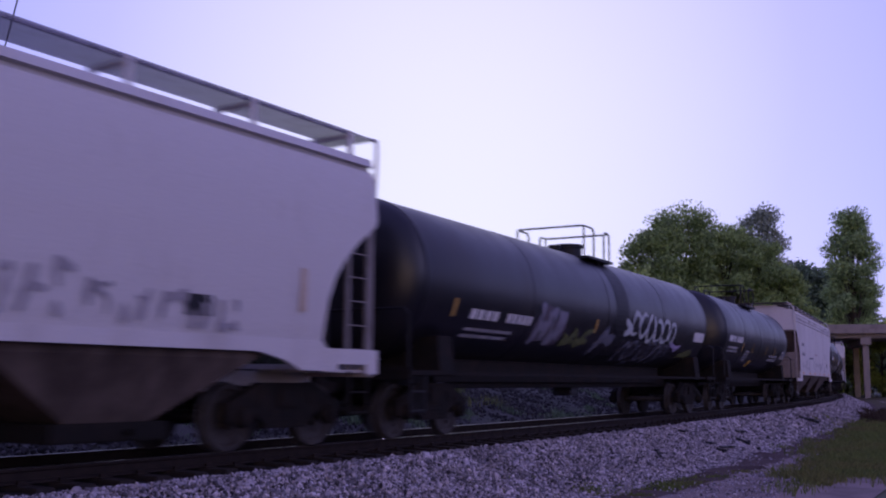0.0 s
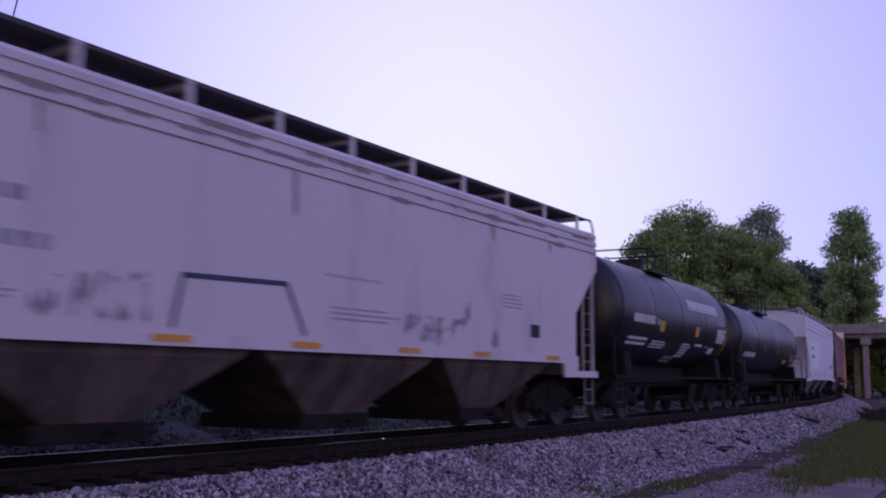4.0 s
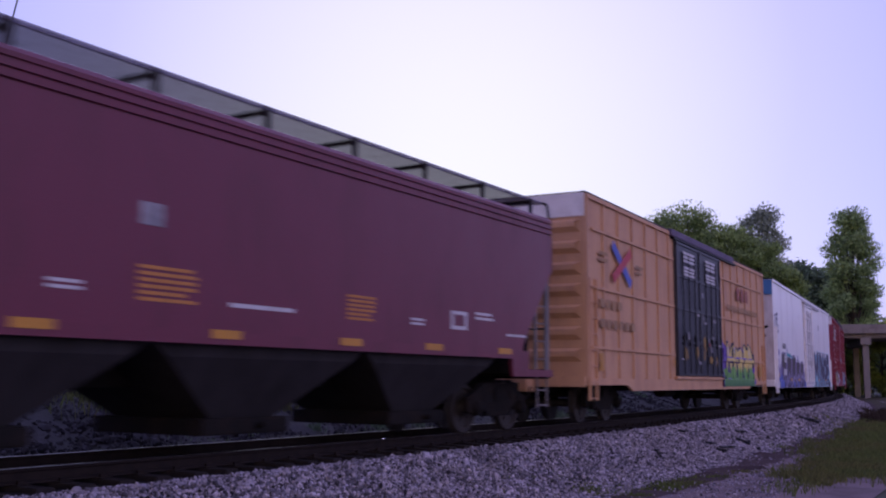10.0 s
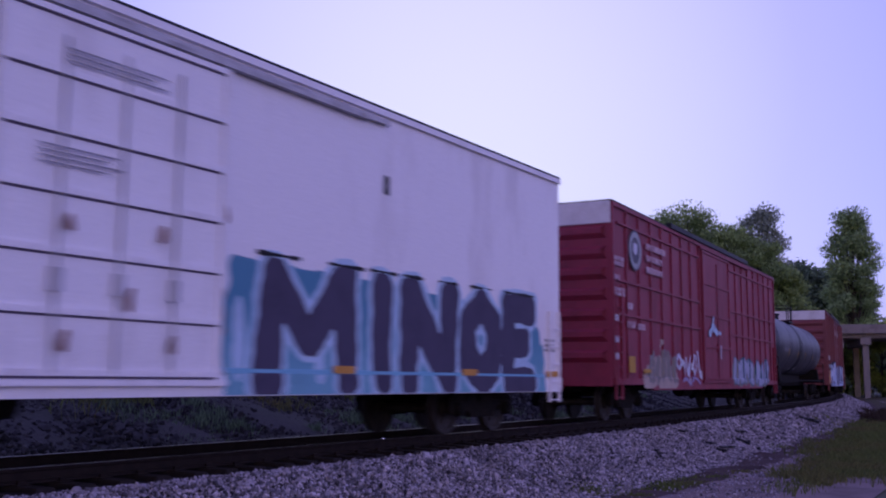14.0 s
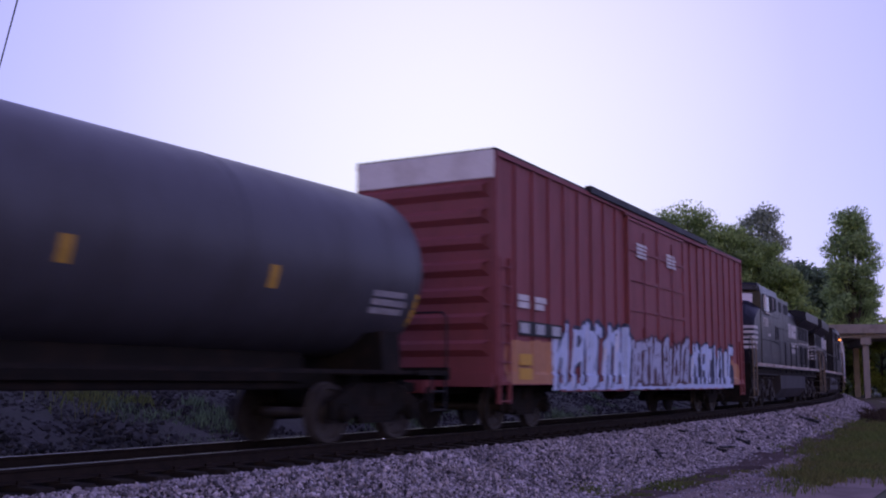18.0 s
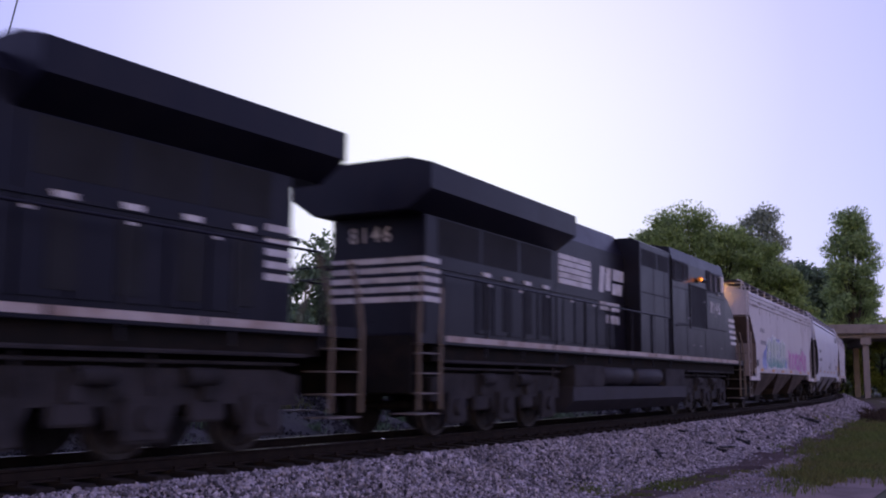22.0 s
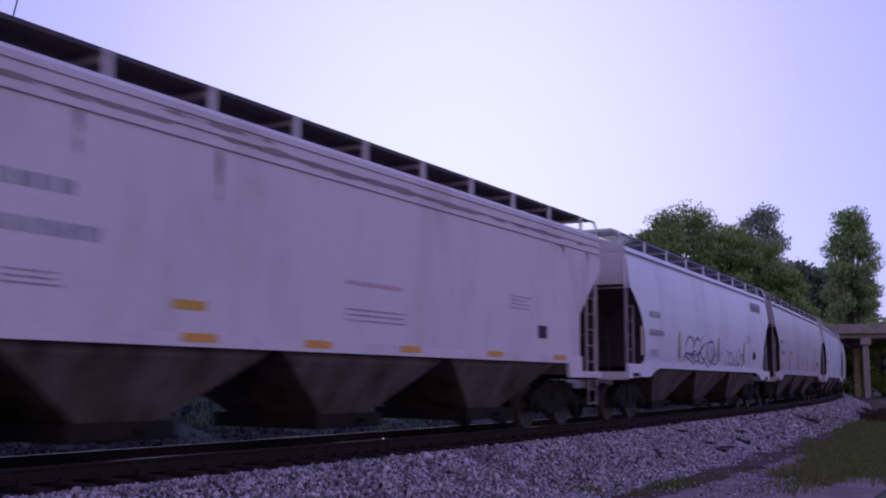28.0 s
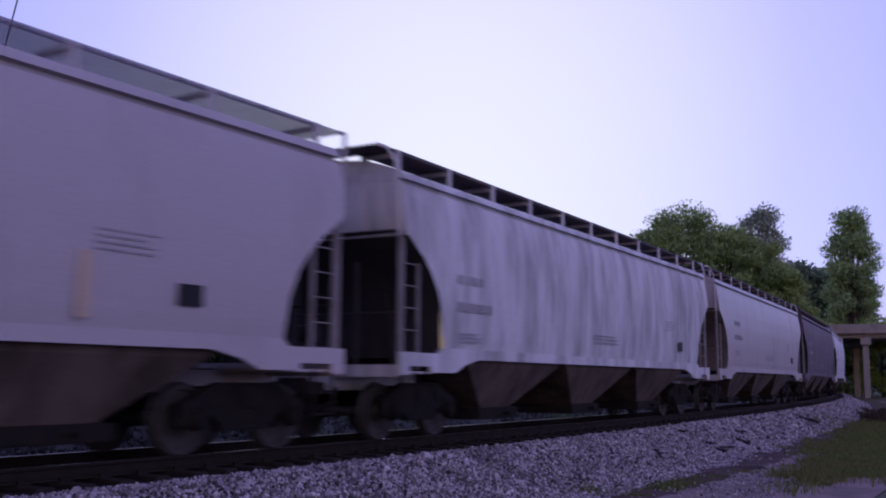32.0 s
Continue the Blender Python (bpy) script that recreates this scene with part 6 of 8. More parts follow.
def std_marks(car, x, material, seed=0, y=-6.65, z=3.10):
    """Owner's mark, number and load data near the leading end; data panels further back."""
    bars(car, x, y, y + 1.0, z - 0.19, z, 1, material, words=4, gap=0.15, ragged=0)
    bars(car, x, y, y + 1.35, z - 0.66, z - 0.47, 1, material, words=6, gap=0.15, ragged=0)
    bars(car, x, y + 0.1, y + 0.9, z - 1.20, z - 1.0, 3, material, seed=seed, gap=0.65)
    bars(car, x, -0.85, 0.95, 1.82, 2.06, 3, material, seed=seed + 1, gap=0.68)
    bars(car, x, 4.4, 5.3, 2.35, 2.65, 4, material, seed=seed + 2, gap=0.68)
    panel(car, "placard", x, 5.6, 6.0, 1.84, 2.10, M["black"])


def wheel_rust(car, x, ys):
    for i, y in enumerate(ys):
        panel(car, "rust_streak", x, y, y + 0.16, 1.62, 2.35 - 0.2 * (i % 2), SPRAY["tan"])


def build_train():
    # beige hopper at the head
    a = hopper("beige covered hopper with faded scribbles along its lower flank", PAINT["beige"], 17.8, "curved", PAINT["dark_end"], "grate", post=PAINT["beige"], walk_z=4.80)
    graffiti(a, 0.2, 3.3, 1.56, 2.25, 5, SPRAY["haze"], None, seed=3, width=0.13, wob=0.03, label="faded grey scribble")
    graffiti(a, 3.5, 6.0, 1.56, 2.05, 5, SPRAY["haze"], None, seed=4, width=0.12, wob=0.03)
    panel(a, "placard", SIDE_C - .03, 5.0, 5.45, 1.74, 2.0, M["black"])
    panel(a, "rust_streak", SIDE_C, 7.05, 7.17, 1.9, 2.5, SPRAY["tan"])
    place(a, -190.1, -172.3, 7.45)
    # long black tank car with tags
    a = tank_car("black tank car with white tags sprayed on its flank", PAINT["tank"], 18.6, 18.3, 1.43, 2.76, 1.82, 0.55)
    place(a, -171.4, -152.75, 7.8)
    on_tank(a, M["white"], -6.9, -5.7, 2.10, 2.30, words=4, gap=0.1)
    on_tank(a, M["white"], -5.4, -4.2, 2.10, 2.30, words=5, gap=0.1)
    on_tank(a, M["grey_mark"], -6.9, -4.6, 1.75, 1.98, rows=2, gap=0.5)
    for y in (-7.6, -3.6, -0.75, 5.3):
        on_tank(a, M["dull_yellow"], y, y + 0.12, 2.05, 2.50, "reflector")
    on_tank(a, M["white"], 7.4, 8.45, 2.15, 2.55, "data_panel", label="white data panel")
    on_tank(a, M["black"], 0.5, 1.4, 1.5, 4.0, "dark_stain", gap=0.0)
    coat(a, "spray_patch", [[(1.6, 2.30, 0.25), (5.4, 2.30, 0.25)]], M["black"], 0.002, wob=0.05, seed=8, cell=0.07)
    loops(a, 1.7, 5.5, 2.08, 2.74, 6, SPRAY["grey"], 0.060, 8, open_end=0.15)
    loops(a, 1.6, 5.3, 1.52, 2.00, 7, SPRAY["slate"], 0.045, 9, open_end=0.25)
    coat(a, "sprayed_tag", [[(1.3, 2.5, 0.07), (1.75, 2.3, 0.1), (1.35, 2.2, 0.07)]], SPRAY["grey"], 0.006, seed=81)
    coat(a, "sprayed_tag", [[(5.4, 2.05, 0.05), (6.0, 1.95, 0.09), (6.3, 2.0, 0.04)]], SPRAY["lilac"], 0.006, seed=82)
    coat(a, "sprayed_tag", [[(6.7, 1.75, 0.08), (7.3, 1.85, 0.12), (7.9, 1.8, 0.06)]], SPRAY["moss"], 0.006, seed=83, wob=0.05)
    graffiti(a, -4.0, -2.6, 1.80, 2.60, 2, SPRAY["tag_grey"], SPRAY["slate"], SPRAY["dusk"], seed=10, width=0.18, rim=0.04, wob=0.05)
    coat(a, "sprayed_tag", [[(-2.4, 2.05, 0.06), (-2.0, 1.85, 0.05), (-1.8, 2.1, 0.06), (-1.4, 1.85, 0.07), (-1.2, 2.1, 0.05), (-0.8, 2.15, 0.05)], [(-2.3, 1.85, 0.05), (-0.9, 1.9, 0.05)]], SPRAY["moss"], 0.005, seed=11, wob=0.05)
    coat(a, "sprayed_tag", [[(-0.3, 1.75, 0.12), (0.1, 2.05, 0.16), (0.6, 1.95, 0.12)], [(0.1, 2.0, 0.06), (0.15, 2.5, 0.06)]], SPRAY["slate"], 0.005, seed=12, wob=0.07)
    # black tank car
    a = tank_car("plain black tank car with white stencilled lines", PAINT["tank"], 14.1, 13.6, 1.43, 2.76, 2.64, 0.17)
    place(a, -151.4, -137.3, 5.6)
    on_tank(a, M["white"], -5.75, -4.65, 2.40, 2.62, words=4, gap=0.05)
    on_tank(a, M["white"], -4.5, -3.45, 2.40, 2.62, words=5, gap=0.05)
    on_tank(a, M["grey_mark"], -5.7, -3.9, 2.02, 2.26, rows=2, gap=0.4)
    for y in (-3.3, -1.35, 1.5, 3.4):
        on_tank(a, M["dull_yellow"], y, y + 0.12, 2.05, 2.52, "reflector")
    on_tank(a, M["grey_mark"], -2.55, -1.6, 1.78, 2.18, rows=4, gap=0.4)
    on_tank(a, M["yellow"], -0.95, -0.5, 1.56, 1.88, "placard")
    on_tank(a, M["grey_mark"], 2.5, 4.6, 1.85, 2.15, rows=2, gap=0.4)
    on_tank(a, M["grey_mark"], 5.2, 6.2, 2.0, 2.35, rows=3, gap=0.3)
    # dirty white hopper
    a = hopper("dirty white covered hopper with rust-brown slope sheets", PAINT["dirty_white"], 18.0, "straight", PAINT["brown_end"], "dark", post=PAINT["beige"])
    place(a, -136.0, -118.0, 7.55)
    std_marks(a, SIDE_S, M["grey_mark"], 3, -6.9, 2.95)
    run_off(a, 300)
    reflectors(a, 1.58, [-6.7, -3.9, -1.4, 1.2, 3.6, 6.6], 1.45, 0.62, 0.09)
    graffiti(a, -5.9, -4.2, 1.62, 2.15, 4, SPRAY["haze"], None, seed=5, width=0.10, wob=0.03, label="faded grey scribble")
    graffiti(a, 1.0, 3.0, 1.60, 2.05, 4, SPRAY["haze"], None, seed=6, width=0.09, wob=0.03)
    for y, z in ((2.1, 1.75), (4.1, 1.7), (3.1, 2.15)):
        coat(a, "rust_smear", [[(y, z, 0.09), (y + 0.03, z + 0.25, 0.05)]], SPRAY["haze"], 0.003, seed=int(y * 10), wob=0.05)
    g = Geo()
    stroke(g, [(-3.9, 1.6), (-3.75, 2.22), (-1.85, 2.27), (-1.45, 1.6)], SIDE_S + 0.004, 0.07, [0.0])
    part("sprayed_line", g, SPRAY["ink"], a)
    bars(a, SIDE_S, -1.0, 0.6, 2.45, 2.52, 1, SPRAY["rust_red"], "faint_red_line", words=8)
    # short black tank car with a big white lettered band
    a = tank_car("short black tank car with a white lettered band and yellow plates", PAINT["tank"], 12.1, 11.6, 1.48, 2.84, 1.9, -0.6)
    place(a, -116.7, -104.6, 4.6)
    on_tank(a, M["white"], 0.75, 4.2, 3.22, 3.45, words=9, gap=0.0, label="white block letters")
    on_tank(a, M["white"], 0.75, 4.2, 3.15, 3.20, gap=0.1)
    on_tank(a, M["white"], -4.45, -2.65, 2.52, 2.74, words=9, gap=0.0)
    on_tank(a, M["grey_mark"], -2.5, -2.2, 2.48, 2.72, "data_panel")
    on_tank(a, M["white"], -4.5, -2.7, 1.92, 2.18, rows=2, gap=0.45)
    on_tank(a, M["white"], -2.5, -1.1, 1.90, 2.12, rows=3, gap=0.45)
    for y in (-2.15, 1.45):
        on_tank(a, M["yellow"], y, y + 0.42, 2.30, 2.72, "placard", label="yellow hazard plate")
    on_tank(a, M["white"], 0.5, 1.45, 1.72, 2.14, rows=5, gap=0.4)
    on_tank(a, M["white"], 1.8, 2.65, 2.06, 2.16)
    on_tank(a, M["grey_mark"], 3.0, 3.4, 2.06, 2.14)
    on_tank(a, M["white"], 4.05, 5.2, 2.25, 2.70, rows=6, gap=0.25)
    on_tank(a, M["grey_mark"], 4.1, 5.0, 2.8, 3.0, rows=2)
    on_tank(a, M["white"], 3.6, 4.2, 1.86, 2.12, "data_panel")
    on_tank(a, M["dull_yellow"], 5.25, 5.37, 1.75, 2.7, "reflector")
    on_tank(a, M["grey_mark"], -0.4, 0.7, 1.55, 1.75, rows=2)
    # black tank car
    a = tank_car("black tank car with small white stencils and yellow strips", PAINT["tank"], 15.1, 14.5, 1.38, 2.70, 2.6, -0.05)
    place(a, -103.3, -88.2, 6.1)
    on_tank(a, M["white"], -5.7, -3.35, 1.95, 2.15, words=8, gap=0.1)
    on_tank(a, M["grey_mark"], -5.8, -4.0, 1.62, 1.8, rows=2)
    for y in (-6.8, -4.45, -1.8, 1.4, 3.6):
        on_tank(a, M["dull_yellow"], y, y + 0.12, 2.1, 2.7, "reflector")
    on_tank(a, M["yellow"], 3.6, 4.5, 1.8, 2.05, "placard")
    on_tank(a, M["grey_mark"], 5.2, 6.2, 1.95, 2.3, rows=4, gap=0.35)
    # clean grey hopper
    a = hopper("clean pale grey covered hopper with amber reflectors", PAINT["grey"], 17.1, "straight", PAINT["grey"], "grate", 3, PAINT["grey"], PAINT["bay_grey"], sill_z=1.14, band=3.66,
               cut=[(1.14, 1.12), (1.7, 1.12), (2.17, 1.06), (3.17, 0.16), (3.3, 0.03), (4.37, 0.0)])
    place(a, -86.85, -69.7, 7.1)
    panel(a, "repainted_patch", SIDE_S - .001, -6.3, -2.9, 1.75, 3.25, PAINT["patch"], 0.002)
    for y in (-2.2, 2.1):
        panel(a, "repainted_patch", SIDE_S - .001, y, y + 0.45, 1.6, 3.3, PAINT["patch"], 0.002)
    bars(a, SIDE_S + .003, -5.9, -5.0, 2.72, 2.92, 1, M["grey_mark"], words=4, gap=0.1, ragged=0)
    bars(a, SIDE_S + .003, -5.9, -4.55, 2.28, 2.48, 1, M["grey_mark"], words=6, gap=0.1, ragged=0)
    panel(a, "placard", SIDE_S, 4.95, 5.45, 1.84, 2.08, M["black"])
    bars(a, SIDE_S, 5.9, 6.7, 1.84, 2.04, 2, M["grey_mark"])
    reflectors(a, 1.58, [-7.1, -4.55, -1.75, 0.98, 4.1, 6.9], 1.44, 0.72, 0.11)
    for y in (-5.9, -3.4, 2.0, 5.6):
        bars(a, 1.58, y, y + 0.7, 1.30, 1.38, 1, M["grey_mark"])
    # maroon hopper
    a = hopper("maroon covered hopper with white stencils and yellow reflectors", PAINT["maroon"], 17.0, "straight", PAINT["dark_end"], "grate", 3, PAINT["maroon"], PAINT["dark_end"], post=PAINT["dark_end"], band=3.98, sill_z=1.40,
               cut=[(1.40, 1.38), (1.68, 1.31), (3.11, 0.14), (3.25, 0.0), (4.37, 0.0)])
    place(a, -68.5, -51.45, 7.05)
    bars(a, SIDE_S, -6.0, -5.0, 2.95, 3.18, 1, M["white"], words=3, gap=0.0, ragged=0)
    bars(a, SIDE_S, -5.95, -4.85, 2.58, 2.80, 1, M["white"], words=4, gap=0.0, ragged=0)
    bars(a, SIDE_S, -6.1, -5.0, 1.86, 2.05, 2, M["white"])
    panel(a, "placard", SIDE_S, -2.45, -2.1, 2.75, 3.02, M["grey_mark"])
    bars(a, SIDE_S, -6.15, -5.5, 3.65, 3.85, 2, M["grey_mark"])
    bars(a, SIDE_S, -3.65, -3.1, 1.9, 2.04, 2, M["white"])
    bars(a, SIDE_S, -2.45, -1.5, 1.85, 2.3, 6, SPRAY["orange"])
    bars(a, SIDE_S, -0.95, 0.5, 1.86, 1.96, 1, M["white"])
    bars(a, SIDE_S, 1.5, 2.25, 1.85, 2.25, 6, SPRAY["orange"])
    panel(a, "data_panel", SIDE_S, 4.45, 5.0, 1.86, 2.18, M["white"])
    panel(a, "data_panel", SIDE_S + 0.002, 4.55, 4.9, 1.92, 2.12, PAINT["maroon"])
    bars(a, SIDE_S, 3.2, 3.7, 1.86, 2.0, 2, M["white"])
    bars(a, SIDE_S, 5.3, 6.0, 2.05, 2.22, 2, M["white"])
    bars(a, SIDE_S, 6.5, 7.3, 1.80, 1.88, 1, M["white"])
    reflectors(a, 1.58, [-6.85, -3.8, -1.0, 1.6, 3.9, 6.4], 1.53, 0.52, 0.11)
    ob = bars(a, 0.0, -0.55, 0.55, 3.85, 4.15, 2, M["white"], "end_lettering", words=3)
    ob.matrix_basis = pose(0.8, -8.502, 0, 0, 0, -90)
    # tan-yellow boxcar
    a = boxcar("tan-yellow boxcar with black double doors and a green graffiti piece", PAINT["yellow_box"], 19.4, M["walk_dark"], 5.22, 1.05, 1.55, "ribs", 1.05, (-2.7, 2.5), PAINT["cap_white"], (1.74, 3.11, 4.45), roof_drop=0.05)
    place(a, -49.75, -30.35, 7.3)
    sliding_door(a, 1.55, -2.7, 2.45, 1.15, 5.02, PAINT["door_blue"], 2, 4, 3, M["black"], PAINT["yellow_box"])
    for y0 in (-2.05, 0.5):
        bars(a, 1.662, y0, y0 + 1.25, 4.45, 4.80, 3, M["white"], "door_label", gap=0.35, ragged=0.08)
        bars(a, 1.662, y0, y0 + 1.25, 4.06, 4.36, 3, M["white"], "door_label", gap=0.35, ragged=0.08)
    for y, z, w, h in ((0.0, 3.55, .3, .3), (-1.7, 2.2, .3, .45), (-0.6, 2.95, .45, .14), (0.05, 2.75, .16, .5), (0.25, 2.75, .35, .14), (1.3, 2.85, .65, .2), (0.6, 2.2, .3, .25), (0.95, 1.9, .3, .4), (1.1, 2.3, .5, .2), (-2.4, 1.6, .4, .1), (-0.5, 1.5, .35, .2), (1.9, 2.1, .4, .15), (1.5, 1.55, .2, .2)):
        panel(a, "door_decal", 1.662, y, y + w * 0.6, z, z + h * 0.5, M["grey_mark"] if h > 0.16 else PAINT["taupe"])
    for k, (y, z, h) in enumerate(((-2.0, 1.55, 0.35), (-0.75, 1.5, 0.4), (0.15, 1.75, 0.55), (0.85, 1.6, 0.15), (1.6, 1.5, 0.2))):
        coat(a, "faded_decal", [[(y, z, 0.05), (y + 0.06, z + h, 0.09), (y + 0.2, z + h * 0.4, 0.06)]], M["dull_yellow"], -0.001, seed=400 + k, wob=0.05, cell=0.035)
    coat(a, "faded_decal", [[(0.75, 2.15, 0.05), (0.85, 2.12, 0.06)]], mat("decal_red", (0.25, 0.04, 0.03), 0.6), -0.001, seed=410, wob=0.03, cell=0.03)
    part("door_header", Geo().box(1.50, 1.68, -3.2, 4.3, 5.10, 5.29, 0.01), SPRAY["plum"], a, "dark door rail along the eaves")
    g = Geo()
    stroke(g, [(-7.95, 4.2), (-6.75, 3.42)], 1.618, 0.24, [0.0])
    part("emblem", g, SPRAY["blue"], a, "faded blue and red crossed emblem")
    g = Geo()
    stroke(g, [(-7.95, 3.45), (-6.75, 4.15)], 1.622, 0.24, [0.0])
    part("emblem", g, mat("emblem_red", (0.45, 0.05, 0.07), 0.6, 0, (0.3, 0.1, 0.1), 0.4, 2), a)
    faint = mat("faded_stencil", (0.32, 0.19, 0.10), 0.7, 0, (0.42, 0.23, 0.10), 0.5, 3)
    bars(a, 1.61, -8.95, -8.3, 3.72, 4.02, 2, faint)
    bars(a, 1.61, -6.3, -5.7, 3.65, 3.95, 2, faint)
    bars(a, 1.61, -8.9, -7.3, 2.68, 2.88, 1, faint, words=4, gap=0.0, ragged=0.0)
    bars(a, 1.61, -8.9, -6.3, 2.22, 2.42, 1, faint, words=6, gap=0.0, ragged=0.0)
    bars(a, 1.61, 4.95, 6.9, 3.82, 4.32, 1, mat("faded_maroon", (0.33, 0.12, 0.085), 0.7), words=3, gap=0.12, ragged=0)
    bars(a, 1.61, 3.5, 8.4, 3.42, 3.62, 1, faint, words=17, gap=0.1, ragged=0)
    panel(a, "reflector", 1.61, -8.98, -8.7, 1.22, 1.63, M["amber"])
    panel(a, "reflector", 1.61, 8.3, 8.8, 1.2, 1.6, M["amber"])
    panel(a, "reflector", 1.61, -3.1, -2.9, 1.4, 1.6, M["amber"])
    coat(a, "spray_cloud", [[(2.95, 1.95, 0.34), (3.3, 1.5, 0.45), (4.4, 1.55, 0.4), (5.4, 2.0, 0.22), (6.2, 1.75, 0.3), (7.0, 1.9, 0.16)], [(7.35, 1.45, 0.2), (6.4, 1.5, 0.3)], [(2.75, 1.05, 0.22)], [(7.7, 1.05, 0.16)]], SPRAY["violet"], 0.0, 0.82, wob=0.07, seed=14, label="violet cloud behind the graffiti")
    graffiti(a, 3.3, 7.35, 0.98, 2.28, 5, SPRAY["cream_green"], SPRAY["ink"], None, seed=15, width=0.36, rim=0.075, lift=0.003, wob=0.035, label="cream graffiti letters running into green")
    coat(a, "spray_patch", [[(2.75, 1.02, 0.2), (4.0, 1.02, 0.24), (5.6, 1.0, 0.22), (7.2, 1.02, 0.24)], [(3.1, 1.3, 0.16)], [(4.2, 1.3, 0.2)], [(5.1, 1.28, 0.16)], [(6.1, 1.3, 0.18)], [(7.0, 1.28, 0.2)]], SPRAY["leafy"], 0.017, 0.84, wob=0.08, seed=16, label="green mist of paint over the letters' feet")
    for k, (y, z) in enumerate(((4.75, 1.28), (5.7, 1.22), (6.3, 1.25), (3.7, 1.4))):
        coat(a, "sprayed_drop", [[(y, z, 0.05), (y + 0.15, z - 0.06, 0.08)]], SPRAY["ink"] if k < 3 else SPRAY["slate"], 0.022, seed=k, cell=0.03)
    for k, y in enumerate((3.55, 4.35, 5.2, 6.0, 6.85)):
        coat(a, "sprayed_light", [[(y, 2.12, 0.05), (y + 0.08, 1.85, 0.03)]], SPRAY["pale"], 0.0165, seed=420 + k, wob=0.03, cell=0.03)
    # white insulated boxcar
    a = boxcar("white insulated boxcar with violet and teal graffiti", PAINT["white_box"], 23.5, M["black"], 5.25, 1.02, 1.55, "plain", 1.0, None, None, (), plain_end=True, roof_drop=0.1,
               skirt=[(-11.7, 1.02), (11.7, 1.02), (11.7, 0.76), (-11.7, 0.76)])
    place(a, -28.15, -4.65, 9.35)
    sliding_door(a, 1.55, -1.45, 1.85, 0.98, 4.95, PAINT["white_box"], 1, 6, 3, PAINT["old_white"])
    part("door_track", Geo().box(1.55, 1.64, -1.6, 5.4, 5.0, 5.08), PAINT["old_white"], a)
    part("end_sheet", Geo().box(-1.54, 1.54, -11.756, -11.74, 1.10, 4.62), PAINT["end_white"], a, "stained white end sheet")
    part("end_cap", Geo().box(-1.545, 1.545, -11.79, -11.75, 4.62, 5.24), PAINT["cap_blue"], a, "blue band across the top of the end")
    coat(a, "spray_background", [[(-9.9, 1.25, 0.5), (-8.6, 1.45, 0.65), (-6.0, 1.4, 0.6), (-3.4, 1.35, 0.5), (-2.1, 1.2, 0.4)], [(-10.4, 1.0, 0.35)], [(-1.9, 0.95, 0.3)]], SPRAY["lilac_blue"], 0.0, 0.77, wob=0.06, seed=20, cell=0.06, label="lilac and blue graffiti ground")
    slabs = ((-9.0, 0.74, 2.26), (-7.35, 0.74, 2.16), (-5.75, 0.74, 2.20), (-4.25, 0.62, 2.02), (-2.75, 0.68, 1.98))
    rng = random.Random(19)
    for k, (y, hw, zt) in enumerate(slabs):
        la, lb, sh = rng.uniform(-0.35, 0.1), rng.uniform(-0.1, 0.35), rng.uniform(-0.15, 0.15)
        body = [[(y + sh, zt - 0.28, hw * 0.55), (y - sh, zt - 0.40, hw * 0.62)], [(y - hw * 0.45, zt - 0.4, hw * 0.5), (y - hw * 0.5 + la, 0.75, 0.30)], [(y + hw * 0.45, zt - 0.4, hw * 0.5), (y + hw * 0.5 + lb, 0.75, 0.24)], [(y - hw * 0.5 + la, 1.0, 0.1), (y + hw * 0.4, 1.35, 0.16)]]
        coat(a, "sprayed_outline", [[(p, q, r + 0.05) for p, q, r in ln] for ln in body], SPRAY["lilac"], 0.003 + 0.0006 * k, 0.77, zt + 0.05, seed=200 + k, wob=0.035, power=5)
        coat(a, "sprayed_letter", body, SPRAY["brown_dusk"], 0.008 + 0.0006 * k, 0.77, zt, seed=200 + k, wob=0.035, power=5, label="brown-violet graffiti letter")
        coat(a, "sprayed_stroke", [[(y + 0.72 + sh, zt - 0.15, 0.05), (y + 0.5, 1.55, 0.08), (y + 0.8 + la, 1.15, 0.11), (y + 0.35, 0.8, 0.07)]], SPRAY["lilac"], 0.013, 0.77, seed=210 + k, wob=0.03)
        coat(a, "sprayed_stroke", [[(y - 0.5 + la, 0.95, 0.05), (y - 0.1, 1.3 + lb, 0.09), (y + 0.2, 1.15, 0.05)]], SPRAY["lilac"], 0.0135, 0.77, seed=220 + k, wob=0.03)
        coat(a, "sprayed_line", [[(y - hw * 0.8, zt - 0.03, 0.02), (y + hw * 0.8, zt - 0.05, 0.02)]], SPRAY["pale"], 0.0145, seed=225 + k, wob=0.01, cell=0.03)
    for k, (ya, za, yb, zb) in enumerate(((-10.6, 1.0, -9.9, 1.9), (-10.2, 0.85, -9.6, 1.6), (-10.7, 1.6, -10.1, 1.35))):
        coat(a, "sprayed_stroke", [[(ya, za, 0.12), (yb, zb, 0.07)]], SPRAY["lilac"] if k != 1 else SPRAY["violet"], 0.0128 + 0.0004 * k, 0.77, seed=270 + k, wob=0.04)
    coat(a, "sprayed_stroke", [[(-8.1, 2.22, 0.07), (-7.2, 2.20, 0.08), (-6.3, 2.12, 0.05)]], SPRAY["teal"], 0.014, seed=230, wob=0.02)
    coat(a, "spray_patch", [[(-10.5, 0.95, 0.2), (-9.9, 1.05, 0.28), (-9.6, 0.85, 0.15)]], SPRAY["blue"], 0.015, 0.77, seed=231, wob=0.05)
